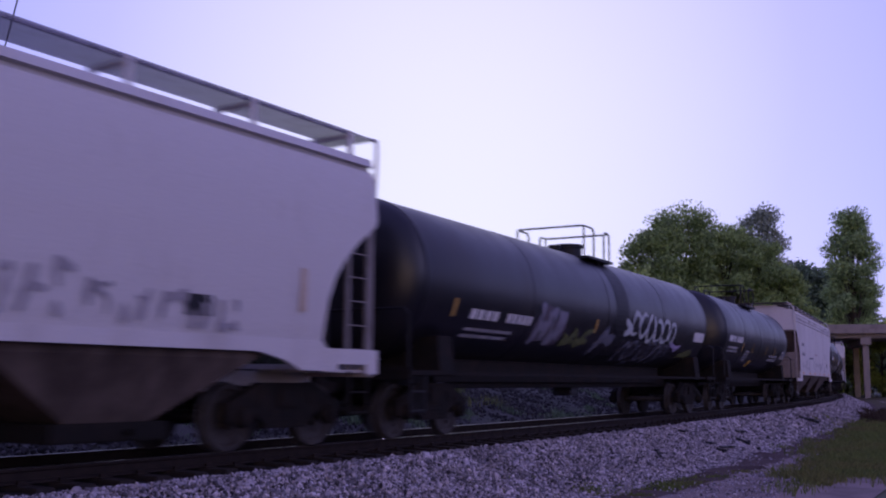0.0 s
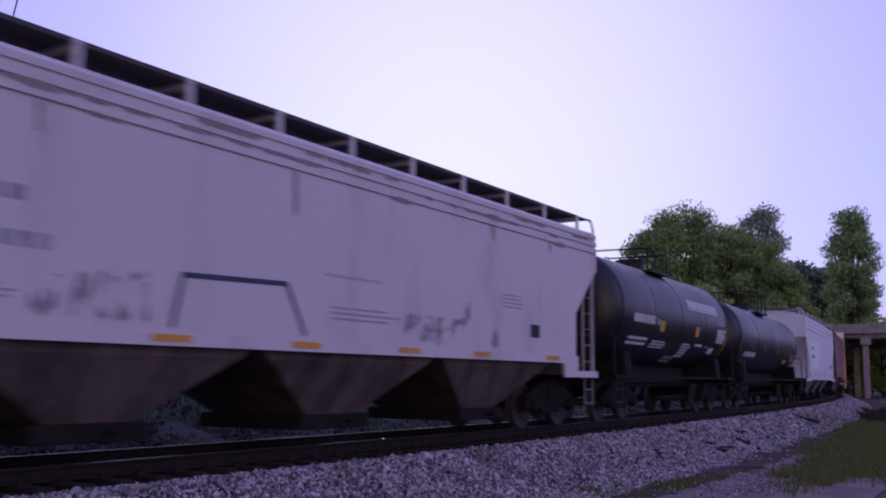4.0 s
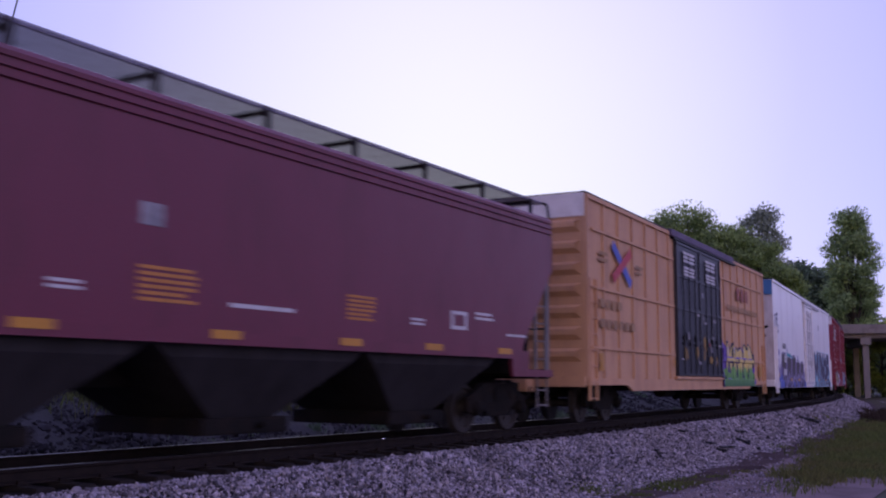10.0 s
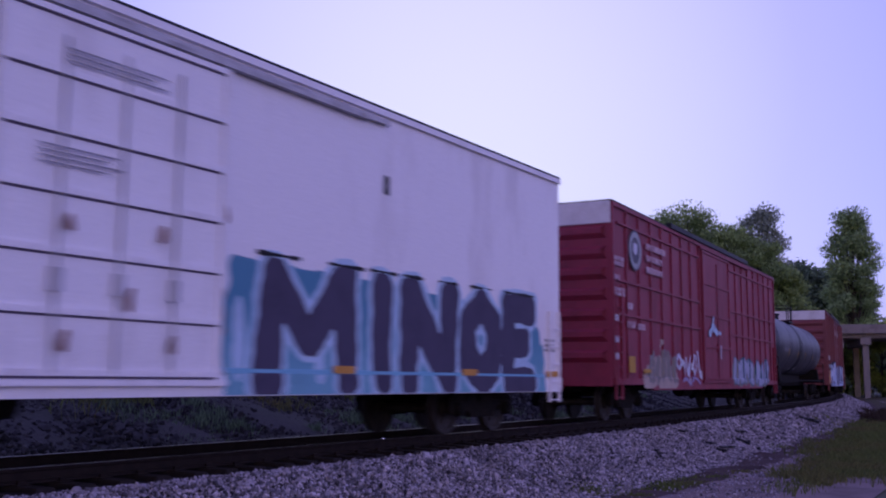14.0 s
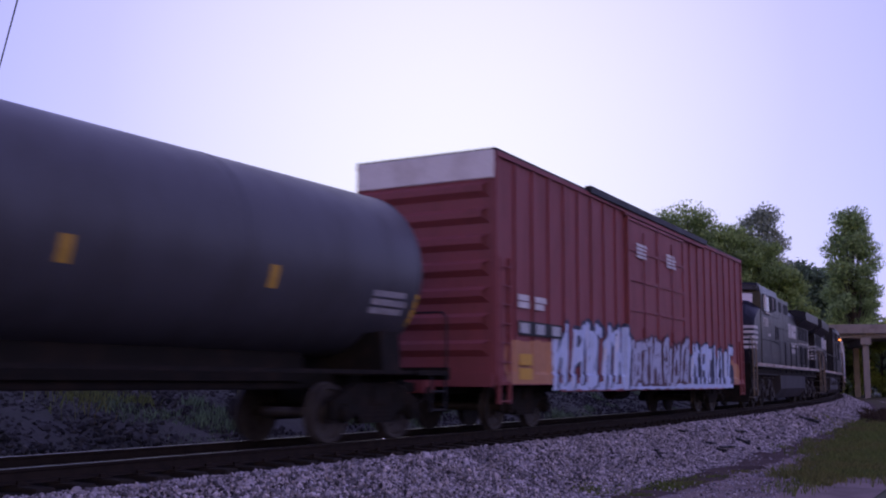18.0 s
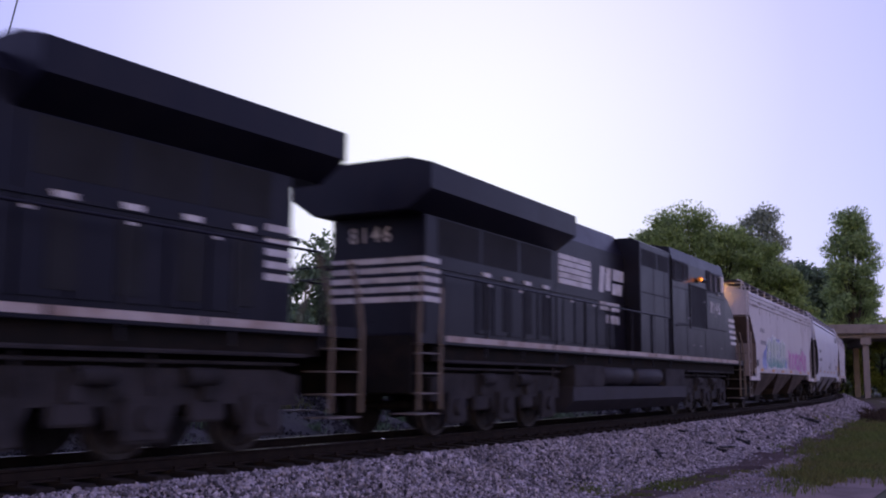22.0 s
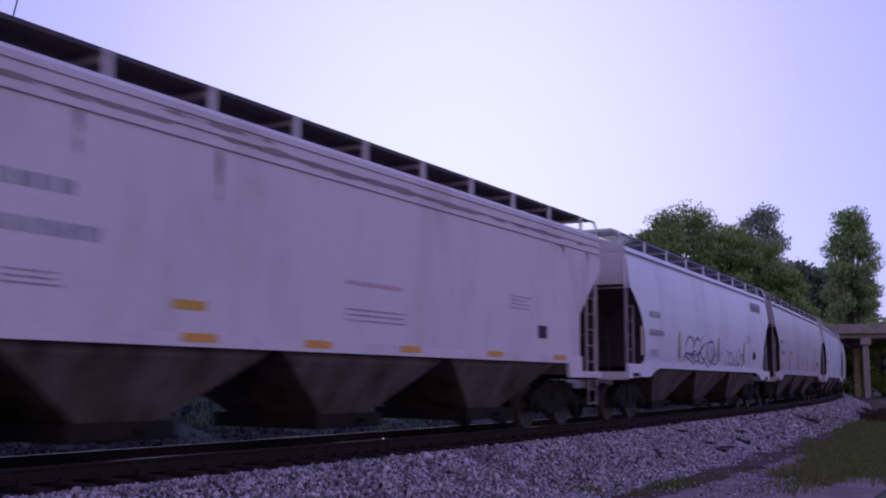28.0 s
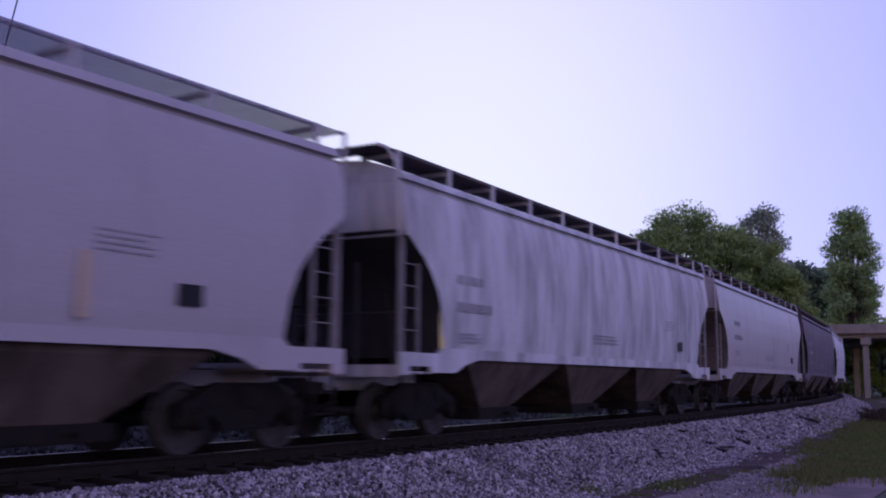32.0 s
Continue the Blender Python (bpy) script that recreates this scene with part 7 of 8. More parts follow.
    for y in (-6.3, -4.9, -2.2):
        coat(a, "spray_patch", [[(y, 0.88, 0.16), (y + 0.3, 0.86, 0.1)]], SPRAY["blue"], 0.0155, 0.77, seed=int(-y * 10), wob=0.05)
    for y, z in ((-10.6, 1.9), (-10.5, 2.3), (-7.9, 2.45), (-4.3, 2.2)):
        coat(a, "spray_patch", [[(y, z, 0.09), (y + 0.08, z - 0.12, 0.06)]], SPRAY["violet"], 0.002, seed=int(-y * 10), wob=0.04)
    coat(a, "spray_background", [[(2.55, 1.55, 0.62), (10.2, 1.45, 0.62)], [(2.5, 1.1, 0.55), (10.4, 1.1, 0.6)], [(2.45, 2.1, 0.45), (9.6, 1.9, 0.4)]], SPRAY["teal_fade"], 0.0, 0.77, wob=0.03, seed=24, cell=0.07, power=8, label="teal graffiti ground")
    graffiti(a, 2.6, 10.4, 0.74, 2.62, 5, SPRAY["ink_violet"], SPRAY["ice"], None, seed=22, width=0.52, rim=0.10, text="MINOE", spans=((0.02, 0.245), (0.335, 0.375), (0.45, 0.61), (0.685, 0.815), (0.88, 0.99)), lean=0.0, wob=0.025, floor=0.775, label="large dark graffiti letters edged in ice blue")
    for k, (y, w) in enumerate(((2.95, 0.42), (4.45, 0.42), (5.4, 0.35), (6.2, 0.3), (7.3, 0.3), (8.45, 0.4), (9.95, 0.6))):
        coat(a, "sprayed_stroke", [[(y - w, 2.655, 0.022), (y + w, 2.645, 0.022)]], M["black"], 0.017, seed=240 + k, wob=0.015, cell=0.03)
    for k, y in enumerate((2.2, 3.85, 5.1, 7.0)):
        coat(a, "sprayed_stroke", [[(y, 2.0, 0.06), (y + 0.05, 1.5, 0.13), (y, 1.0, 0.08)]], SPRAY["ice"], 0.0025, 0.77, seed=250 + k, wob=0.03)
    for k, (y, z, h) in enumerate(((-1.5, 1.2, 0.5), (-1.45, 2.6, 0.3), (-1.45, 3.9, 0.4), (1.9, 1.6, 0.5), (1.9, 3.0, 0.3), (0.35, 1.75, 0.2), (-0.5, 2.6, 0.12), (0.8, 2.6, 0.12), (-0.5, 1.3, 0.14), (1.0, 1.3, 0.14), (1.9, 4.6, 0.3), (-1.4, 4.8, 0.2))):
        coat(a, "rust_smear", [[(y, z, 0.045), (y + 0.02, z + h, 0.03)]], PAINT["sill_red"], 0.115 if -1.4 < y < 1.8 else 0.004, seed=260 + k, wob=0.03, cell=0.03)
    bars(a, 1.562, -9.3, -8.2, 2.45, 2.68, 1, M["grey_mark"], "data_panel", gap=0.05, words=4)
    bars(a, 1.575, -9.0, -8.1, 1.85, 2.18, 2, M["white"], "data_panel", gap=0.15)
    bars(a, 1.575, -9.25, -8.2, 1.30, 1.57, 1, M["white"], "data_panel", gap=0.05)
    loops(a, -11.5, -10.3, 3.15, 3.75, 3, SPRAY["plum"], 0.03, 23, open_end=0.3)
    coat(a, "sprayed_tag", [[(-11.4, 3.75, 0.03), (-10.6, 3.9, 0.04), (-10.9, 3.2, 0.03), (-10.4, 3.1, 0.03)]], SPRAY["plum"], 0.006, seed=231, cell=0.03)
    panel(a, "vent_slot", 1.556, 5.38, 5.52, 3.9, 4.2, M["black"])
    panel(a, "placard", 1.56, -11.0, -10.5, 1.20, 1.48, M["yellow"])
    bars(a, 1.56, 11.05, 11.5, 1.55, 1.85, 3, M["grey_mark"])
    # dark strips painted below each door stiffener in place of its shadow
    for j in range(7):
        z = 1.03 + j * 3.87 / 6
        panel(a, "dirt_line", 1.6225, -1.36, 1.76, z - 0.062, z - 0.036, SPRAY["plum"])
    # upright strips do the same for the shaded gaps at the door's edges
    for y in (-1.44, 1.84):
        panel(a, "dirt_line", 1.552, y - 0.02, y + 0.02, 1.0, 4.95, SPRAY["plum"])
    bars(a, 1.66, -0.6, 0.8, 4.35, 4.55, 3, M["grey_mark"], "door_label", gap=0.7)
    bars(a, 1.66, -0.9, 0.2, 3.2, 3.45, 4, M["grey_mark"], "door_label", gap=0.7)
    reflectors(a, 1.60, [-7.0, -4.3, -1.2, 1.2, 4.4, 8.0, 11.3], 1.12, 0.5, 0.11)
    g = Geo()
    stroke(g, [(0.1, 2.9), (0.6, 3.4), (0.9, 2.9), (0.3, 2.95), (1.0, 3.3)], 0, 0.1, [0.0])
    part("end_opening", Geo().box(0.15, 0.75, -11.775, -11.757, 1.45, 2.35, 0.01), M["black"], a, "dark opening low in the end")
    ob = part("sprayed_tag", g, M["black"], a)
    ob.matrix_basis = pose(0.3, -11.762, 0, 0, 0, -90)
    # deep red boxcar
    a = boxcar("deep red boxcar with a round emblem, white stencils and tan graffiti", PAINT["red_box"], 20.2, M["walk_dark"], 5.30, 1.06, 1.55, "ribs", 1.0, (-1.9, 1.9), PAINT["cap_white"], (2.6, 3.42, 4.83), roof_drop=0.05)
    place(a, -1.58, 18.6, 7.7)
    part("door_header", Geo().box(1.50, 1.66, -5.25, 4.8, 5.30, 5.45, 0.01), M["black"], a, "dark door rail along the eaves")
    sliding_door(a, 1.55, -1.85, 1.70, 1.05, 5.1, PAINT["red_box"], 1, 4, 1, PAINT["red_box"])
    part("emblem_disc", Geo().tube((1.606, -8.45, 4.28), (1.616, -8.45, 4.28), 0.52, 28), SPRAY["slate"], a, "round dark emblem with a pale ring")
    part("emblem_ring", Geo().lathe([(1.612, 0.34), (1.622, 0.34), (1.622, 0.47), (1.612, 0.47)], "x", -8.45, 4.28, 28), SPRAY["grey"], a)
    part("emblem_core", Geo().lathe([(1.612, 0.01), (1.621, 0.01), (1.621, 0.16), (1.612, 0.16)], "x", -8.45, 4.33, 16), SPRAY["pale"], a)
    for i, w in enumerate((1.8, 1.45, 1.5)):
        bars(a, 1.612, -7.5, -7.5 + w, 4.42 - i * 0.31, 4.60 - i * 0.31, 1, FADED, words=9, gap=0.1, ragged=0)
    for y0, y1, z0, z1, n in ((-10.05, -9.2, 3.75, 4.0, 2), (-10.05, -9.6, 3.4, 3.55, 1), (-10.05, -9.15, 3.02, 3.25, 1)):
        bars(a, 1.612, y0, y1, z0, z1, n, FADED, words=3, gap=0.15)
    bars(a, 1.612, -9.1, -8.65, 2.76, 2.92, 1, FADED, words=2, gap=0)
    bars(a, 1.612, -9.15, -8.5, 2.30, 2.46, 1, FADED, words=4, gap=0)
    bars(a, 1.612, -8.3, -7.65, 2.28, 2.44, 1, FADED, words=3, gap=0)
    for z in (2.42, 1.9, 1.5):
        panel(a, "small_plate", 1.612, -10.05, -9.85, z, z + 0.16, SPRAY["pale"])
    panel(a, "placard", 1.612, -9.05, -8.6, 1.2, 1.60, M["yellow"])
    panel(a, "placard", 1.612, -7.9, -7.3, 1.2, 1.30, M["yellow"])
    coat(a, "spray_cloud", [[(-7.6, 1.0, 0.25), (-6.8, 1.25, 0.35), (-5.8, 1.2, 0.4), (-4.9, 1.05, 0.25)], [(-6.35, 1.4, 0.1), (-6.15, 2.05, 0.03)], [(-7.2, 1.3, 0.08), (-6.9, 1.75, 0.04)], [(-5.6, 1.4, 0.1), (-5.35, 1.8, 0.04)], [(-6.3, 0.85, 0.25), (-5.0, 0.85, 0.2)]], SPRAY["sand"], 0.0, 0.80, wob=0.06, seed=31, power=2.2, label="spiky sand-coloured graffiti")
    graffiti(a, -7.3, -4.7, 0.95, 1.75, 5, SPRAY["khaki"], SPRAY["haze"], None, seed=34, width=0.30, rim=0.025, lift=0.002, wob=0.05)
    for k, ln in enumerate(([(-4.0, 1.5), (-4.5, 1.75), (-4.7, 1.5), (-4.4, 1.35), (-4.1, 1.55), (-3.9, 1.2)], [(-3.7, 1.65), (-3.5, 1.2), (-3.2, 1.7), (-3.45, 0.95)], [(-2.9, 1.75), (-3.1, 1.4), (-2.8, 1.2), (-2.5, 1.4), (-2.6, 1.75), (-2.9, 1.75)], [(-4.2, 1.0), (-3.8, 1.1), (-3.4, 0.9), (-2.9, 1.15), (-2.3, 0.95)], [(-2.4, 1.9), (-2.2, 1.4), (-2.1, 1.1)])):
        coat(a, "sprayed_tag", [[(y, z, 0.055) for y, z in ln]], SPRAY["pale"] if k != 3 else SPRAY["lilac"], 0.004 + 0.001 * k, 0.8, seed=32 + k, wob=0.02, cell=0.035, label="loose pale scribble")
    graffiti(a, 2.3, 8.4, 0.88, 1.78, 7, SPRAY["sky_dim"], SPRAY["deep_teal"], SPRAY["khaki"], seed=33, width=0.34, rim=0.05, wob=0.03)
    coat(a, "sprayed_tag", [[(-1.2, 2.5, 0.08), (-0.8, 2.75, 0.12), (-0.3, 2.6, 0.1), (0.2, 2.55, 0.05)], [(-0.8, 2.7, 0.05), (-0.7, 3.0, 0.04)]], SPRAY["ice"], 0.004, seed=36, wob=0.05)
    coat(a, "sprayed_tag", [[(0.25, 2.1, 0.06), (0.25, 1.75, 0.05)]], SPRAY["pale"], 0.004, seed=37, wob=0.03)
    # slate tank car
    a = tank_car("slate-grey tank car with a dark band below its dome", PAINT["tank_grey"], 17.9, 17.3, 1.43, 2.76, 1.9, -0.70)
    place(a, 20.0, 37.9, 7.45)
    on_tank(a, M["black"], -1.4, -0.35, 1.45, 4.0, "dark_stain", gap=0.0)
    for y in (-4.85, -1.6, 1.15, 4.5):
        on_tank(a, M["yellow"], y, y + 0.16, 2.15, 2.6, "reflector")
    on_tank(a, M["grey_mark"], -6.4, -5.1, 2.35, 2.6, words=6)
    on_tank(a, M["white"], -1.8, -1.5, 1.6, 1.72)
    on_tank(a, M["white"], -0.35, 0.1, 1.62, 1.74)
    on_tank(a, M["grey_mark"], 6.9, 8.0, 2.0, 2.4, rows=3)
    on_tank(a, M["yellow"], 8.05, 8.15, 1.75, 2.5, "reflector")
    # oxide-red ribbed boxcar
    a = boxcar("oxide-red ribbed boxcar with a long pale blue graffiti piece", PAINT["brown_box"], 19.68, M["black"], 5.31, 1.06, 1.55, "ribs", 0.82, (-2.7, 2.5), PAINT["cap_white"], (), roof_drop=0.05)
    place(a, 39.3, 58.98, 7.25)
    part("door_header", Geo().box(1.50, 1.66, -5.1, 5.0, 5.28, 5.45, 0.01), M["black"], a, "dark door rail along the eaves")
    sliding_door(a, 1.55, -2.6, 2.35, 1.2, 5.12, PAINT["brown_box"], 2, 5, 1, PAINT["brown_box"])
    for y in (-1.95, 0.6):
        bars(a, 1.662, y, y + 0.95, 4.12, 4.52, 4, M["white"], "door_label", gap=0.3)
    coat(a, "spray_background", [[(-9.0, 1.35, 0.4), (-7.4, 1.35, 0.45)], [(-9.0, 1.0, 0.2), (-7.2, 1.0, 0.2)]], SPRAY["orange_tan"], 0.0, 0.92, wob=0.03, seed=38, cell=0.06, power=6, label="orange ground of the graffiti")
    coat(a, "spray_background", [[(6.9, 1.4, 0.4), (8.6, 1.3, 0.35)], [(8.7, 1.0, 0.3)], [(2.75, 1.3, 0.4)]], SPRAY["orange_tan"], 0.0, 0.92, wob=0.05, seed=39, cell=0.06)
    coat(a, "spray_patch", [[(-7.0, 0.86, 0.08), (8.0, 0.86, 0.08)]], SPRAY["sky"], 0.002, 0.78, wob=0.03, seed=391, cell=0.06)
    panel(a, "dark_patch", 1.609, -8.95, -6.8, 1.86, 2.14, M["black"])
    for y in (-8.95, -8.15):
        bars(a, 1.612, y, y + 0.55, 2.38, 2.66, 2, M["white"], "data_panel", gap=0.15)
    for y in (-8.85, -8.1, -7.3):
        panel(a, "number_patch", 1.614, y, y + 0.42, 1.90, 2.1, SPRAY["grey"])
    panel(a, "placard", 1.614, -8.9, -8.3, 1.0, 1.22, M["yellow"])
    panel(a, "placard", 1.614, -8.9, -8.3, 1.28, 1.50, M["yellow"])
    graffiti(a, -7.3, -2.6, 0.78, 2.28, 5, SPRAY["sky"], SPRAY["ink"], None, seed=45, width=0.24, rim=0.06, drop=0.06, floor=0.785, shade=SPRAY["pale"], lift=0.004, wob=0.03, label="pale blue graffiti letters edged in black")
    graffiti(a, -2.6, 2.6, 0.92, 2.12, 6, SPRAY["sky_dim"], SPRAY["oxide_ink"], SPRAY["oxide_ink"], seed=42, width=0.19, rim=0.05, drop=0.04, lift=0.004, wob=0.05)
    graffiti(a, 2.9, 8.0, 0.78, 2.10, 5, SPRAY["sky"], SPRAY["ink"], SPRAY["ink"], seed=43, width=0.23, rim=0.05, drop=0.06, floor=0.92, shade=SPRAY["pale"], lift=0.004, wob=0.03)
    # the two locomotives
    a = locomotive("black freight locomotive with white stripes and glowing headlight", 22.0, (2.25, 6.8, 0.65), (10.05, 16.4, 4.56), (16.3, 21.2), (10.75, 14.1), (14.25, 15.75), (13.85, 16.2), (7.3, 15.5), "9380", ((2.85, 4.38, 3.84, 4.46, "glass"), (4.62, 5.07, 3.94, 4.50, "dark"), (5.12, 5.46, 4.0, 4.50, "post"), (5.52, 6.0, 4.04, 4.50, "dark"), (5.81, 6.47, 2.79, 3.32, "panel")), wing_top=4.76, trucks=(3.9, 18.1))
    place(a, 60.7, 82.7, 7.1)
    a = locomotive("black freight locomotive running cab last, with air tanks under its frame", 22.8, (2.60, 8.6, 1.0), (11.3, 15.9, 4.84), (15.8, 22.0), (13.7, 15.7), (11.4, 13.2), (11.8, 13.2), (7.2, 15.9), "8146", ((3.15, 3.62, 3.90, 4.46, "glass"), (3.72, 3.92, 3.90, 4.44, "post"), (3.98, 4.30, 3.90, 4.46, "dark"), (4.36, 4.52, 3.90, 4.44, "post"), (4.58, 4.90, 3.88, 4.48, "dark"), (7.1, 7.5, 4.05, 4.45, "dark"), (7.62, 8.45, 3.95, 4.45, "dark"), (5.05, 6.85, 2.64, 3.90, "panel")), True, 4.80, True, "rear", trucks=(4.4, 18.9))
    a["turned"] = 1
    place(a, 83.9, 106.7, 7.25)
    # the hoppers behind
    a = hopper("dirty white covered hopper with green and pink graffiti", PAINT["dirty_white"], 17.7, "straight", PAINT["brown_end"], "dark", post=PAINT["beige"])
    place(a, 107.7, 125.4, 7.4)
    std_marks(a, SIDE_S, M["grey_mark"], 15)
    run_off(a, 340)
    panel(a, "placard", SIDE_S, -7.6, -7.2, 1.6, 1.84, M["black"])
    coat(a, "spray_cloud", [[(-6.0, 1.75, 0.32), (-5.0, 2.15, 0.4), (-3.8, 2.35, 0.45), (-2.4, 2.35, 0.42), (-0.9, 2.1, 0.3), (-0.4, 1.8, 0.2)]], SPRAY["blue_haze"], 0.0, 1.5, wob=0.06, seed=50, cell=0.06, label="hazy blue cloud behind the graffiti")
    graffiti(a, -5.5, -0.5, 1.50, 2.72, 6, SPRAY["celadon"], SPRAY["white"], None, seed=51, width=0.34, rim=0.05, shade=SPRAY["deep_teal"], lift=0.002, wob=0.03, label="pale and green graffiti letters edged in white")
    graffiti(a, 0.3, 6.2, 1.50, 2.45, 7, SPRAY["rose"], SPRAY["blush"], None, seed=52, width=0.22, rim=0.04, wob=0.04, label="pink graffiti letters")
    reflectors(a, 1.58, [-6.6, -3.95, -1.5, 0.95, 4.0, 6.9], 1.46, 0.6, 0.10)
    a = hopper("pale grey round-sided hopper with a dark mark up high", PAINT["light"], 17.75, "curved", PAINT["dark_end"], "grate", bay_paint=PAINT["bay_grey"], post=PAINT["light"])
    place(a, 126.9, 144.65, 7.4)
    bars(a, 1.585, 5.9, 8.0, 3.66, 4.02, 1, M["grey_mark"], words=4, gap=0.0, ragged=0)
    std_marks(a, SIDE_C, M["grey_mark"], 16, -6.9, 2.85)
    bars(a, SIDE_C, 0.5, 1.0, 1.8, 2.25, 4, M["grey_mark"])
    panel(a, "placard", SIDE_C, 7.1, 7.5, 1.84, 2.08, M["yellow"])
    reflectors(a, 1.585, [-6.6, -3.6, -0.9, 1.8, 4.55], 1.63, 0.55, 0.10)
    a = hopper("weathered white covered hopper with dark stains below its roof", PAINT["dirty_white"], 17.75, "straight", PAINT["brown_end"], "dark", post=PAINT["beige"])
    place(a, 146.0, 163.75, 7.4)
    std_marks(a, SIDE_S, M["grey_mark"], 17)
    run_off(a, 380)
    bars(a, SIDE_S, -0.85, 1.0, 2.36, 2.48, 1, SPRAY["rust_red"], "faint_red_line", words=10)
    reflectors(a, 1.58, [-6.9, -3.8, -1.5, 0.9, 3.75, 6.6], 1.47, 0.6, 0.11)
    panel(a, "placard", SIDE_S, -4.25, -3.7, 1.80, 1.92, M["yellow"])
    a = hopper("pale grey round-sided hopper with outlined scribbles", PAINT["light"], 17.6, "curved", PAINT["dark_end"], "grate", post=PAINT["light"])
    place(a, 165.55, 183.15, 7.35)
    std_marks(a, SIDE_C, M["grey_mark"], 18, -7.2, 2.84)
    bars(a, 1.59, 5.6, 7.3, 3.62, 3.95, 1, M["grey_mark"], words=4, gap=0.0, ragged=0)
    loops(a, -3.7, -0.3, 1.62, 2.32, 4, SPRAY["plum"], 0.028, 61, open_end=0.25)
    loops(a, -3.9, 0.1, 1.50, 1.85, 5, SPRAY["plum"], 0.024, 63, open_end=0.4)
    coat(a, "sprayed_line", [[(-3.5, 1.8, 0.03), (-2.4, 1.78, 0.025), (-1.4, 2.2, 0.02), (-0.5, 2.25, 0.03), (-0.5, 1.75, 0.02)]], SPRAY["plum"], 0.008, seed=64, cell=0.03)
    loops(a, 1.3, 3.9, 1.55, 2.05, 6, SPRAY["plum"], 0.026, 62, open_end=0.3)
    for y in (-7.95, -4.4, 0.2, 4.0):
        panel(a, "rust_streak", SIDE_C, y, y + 0.16, 1.65, 2.4, SPRAY["tan"])
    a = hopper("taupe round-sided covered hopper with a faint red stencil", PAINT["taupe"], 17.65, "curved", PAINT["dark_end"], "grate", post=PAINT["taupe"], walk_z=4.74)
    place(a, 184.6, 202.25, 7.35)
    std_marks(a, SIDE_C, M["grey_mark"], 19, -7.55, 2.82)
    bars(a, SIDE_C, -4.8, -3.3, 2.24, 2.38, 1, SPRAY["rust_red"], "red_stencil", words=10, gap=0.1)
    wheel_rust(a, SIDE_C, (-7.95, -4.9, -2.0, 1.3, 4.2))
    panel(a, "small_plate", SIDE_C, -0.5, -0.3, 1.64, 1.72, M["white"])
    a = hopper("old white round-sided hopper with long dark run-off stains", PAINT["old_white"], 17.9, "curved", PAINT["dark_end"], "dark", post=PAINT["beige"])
    place(a, 203.65, 221.55, 7.5)
    std_marks(a, SIDE_C, M["grey_mark"], 20, -7.2, 2.82)
    panel(a, "rust_streak", SIDE_C - 0.05, -7.75, -7.6, 1.5, 2.5, SPRAY["cream"])
    tail = (("taupe", "curved", "taupe round-sided covered hopper with a rusty end", "brown_end", "dark"), ("plum_grey", "curved", "dark plum round-sided hopper far along the train", "dark_end", "dark"),
            ("light", "curved", "pale round-sided hopper far along the train", "dark_end", "grate"), ("taupe", "curved", "taupe round-sided hopper far along the train", "dark_end", "grate"), ("grey", "straight", "grey covered hopper far along the train", "brown_end", "dark"))
    s = 222.85
    for k, (c, st, lb, en, wk) in enumerate(tail):
        a = hopper(lb, PAINT[c], 17.9, st, PAINT[en], wk)
        std_marks(a, SIDE_C if st == "curved" else SIDE_S, M["white"] if c == "maroon" else M["grey_mark"], 30 + k)
        place(a, s, s + 17.9, 7.5)
        s += 19.2


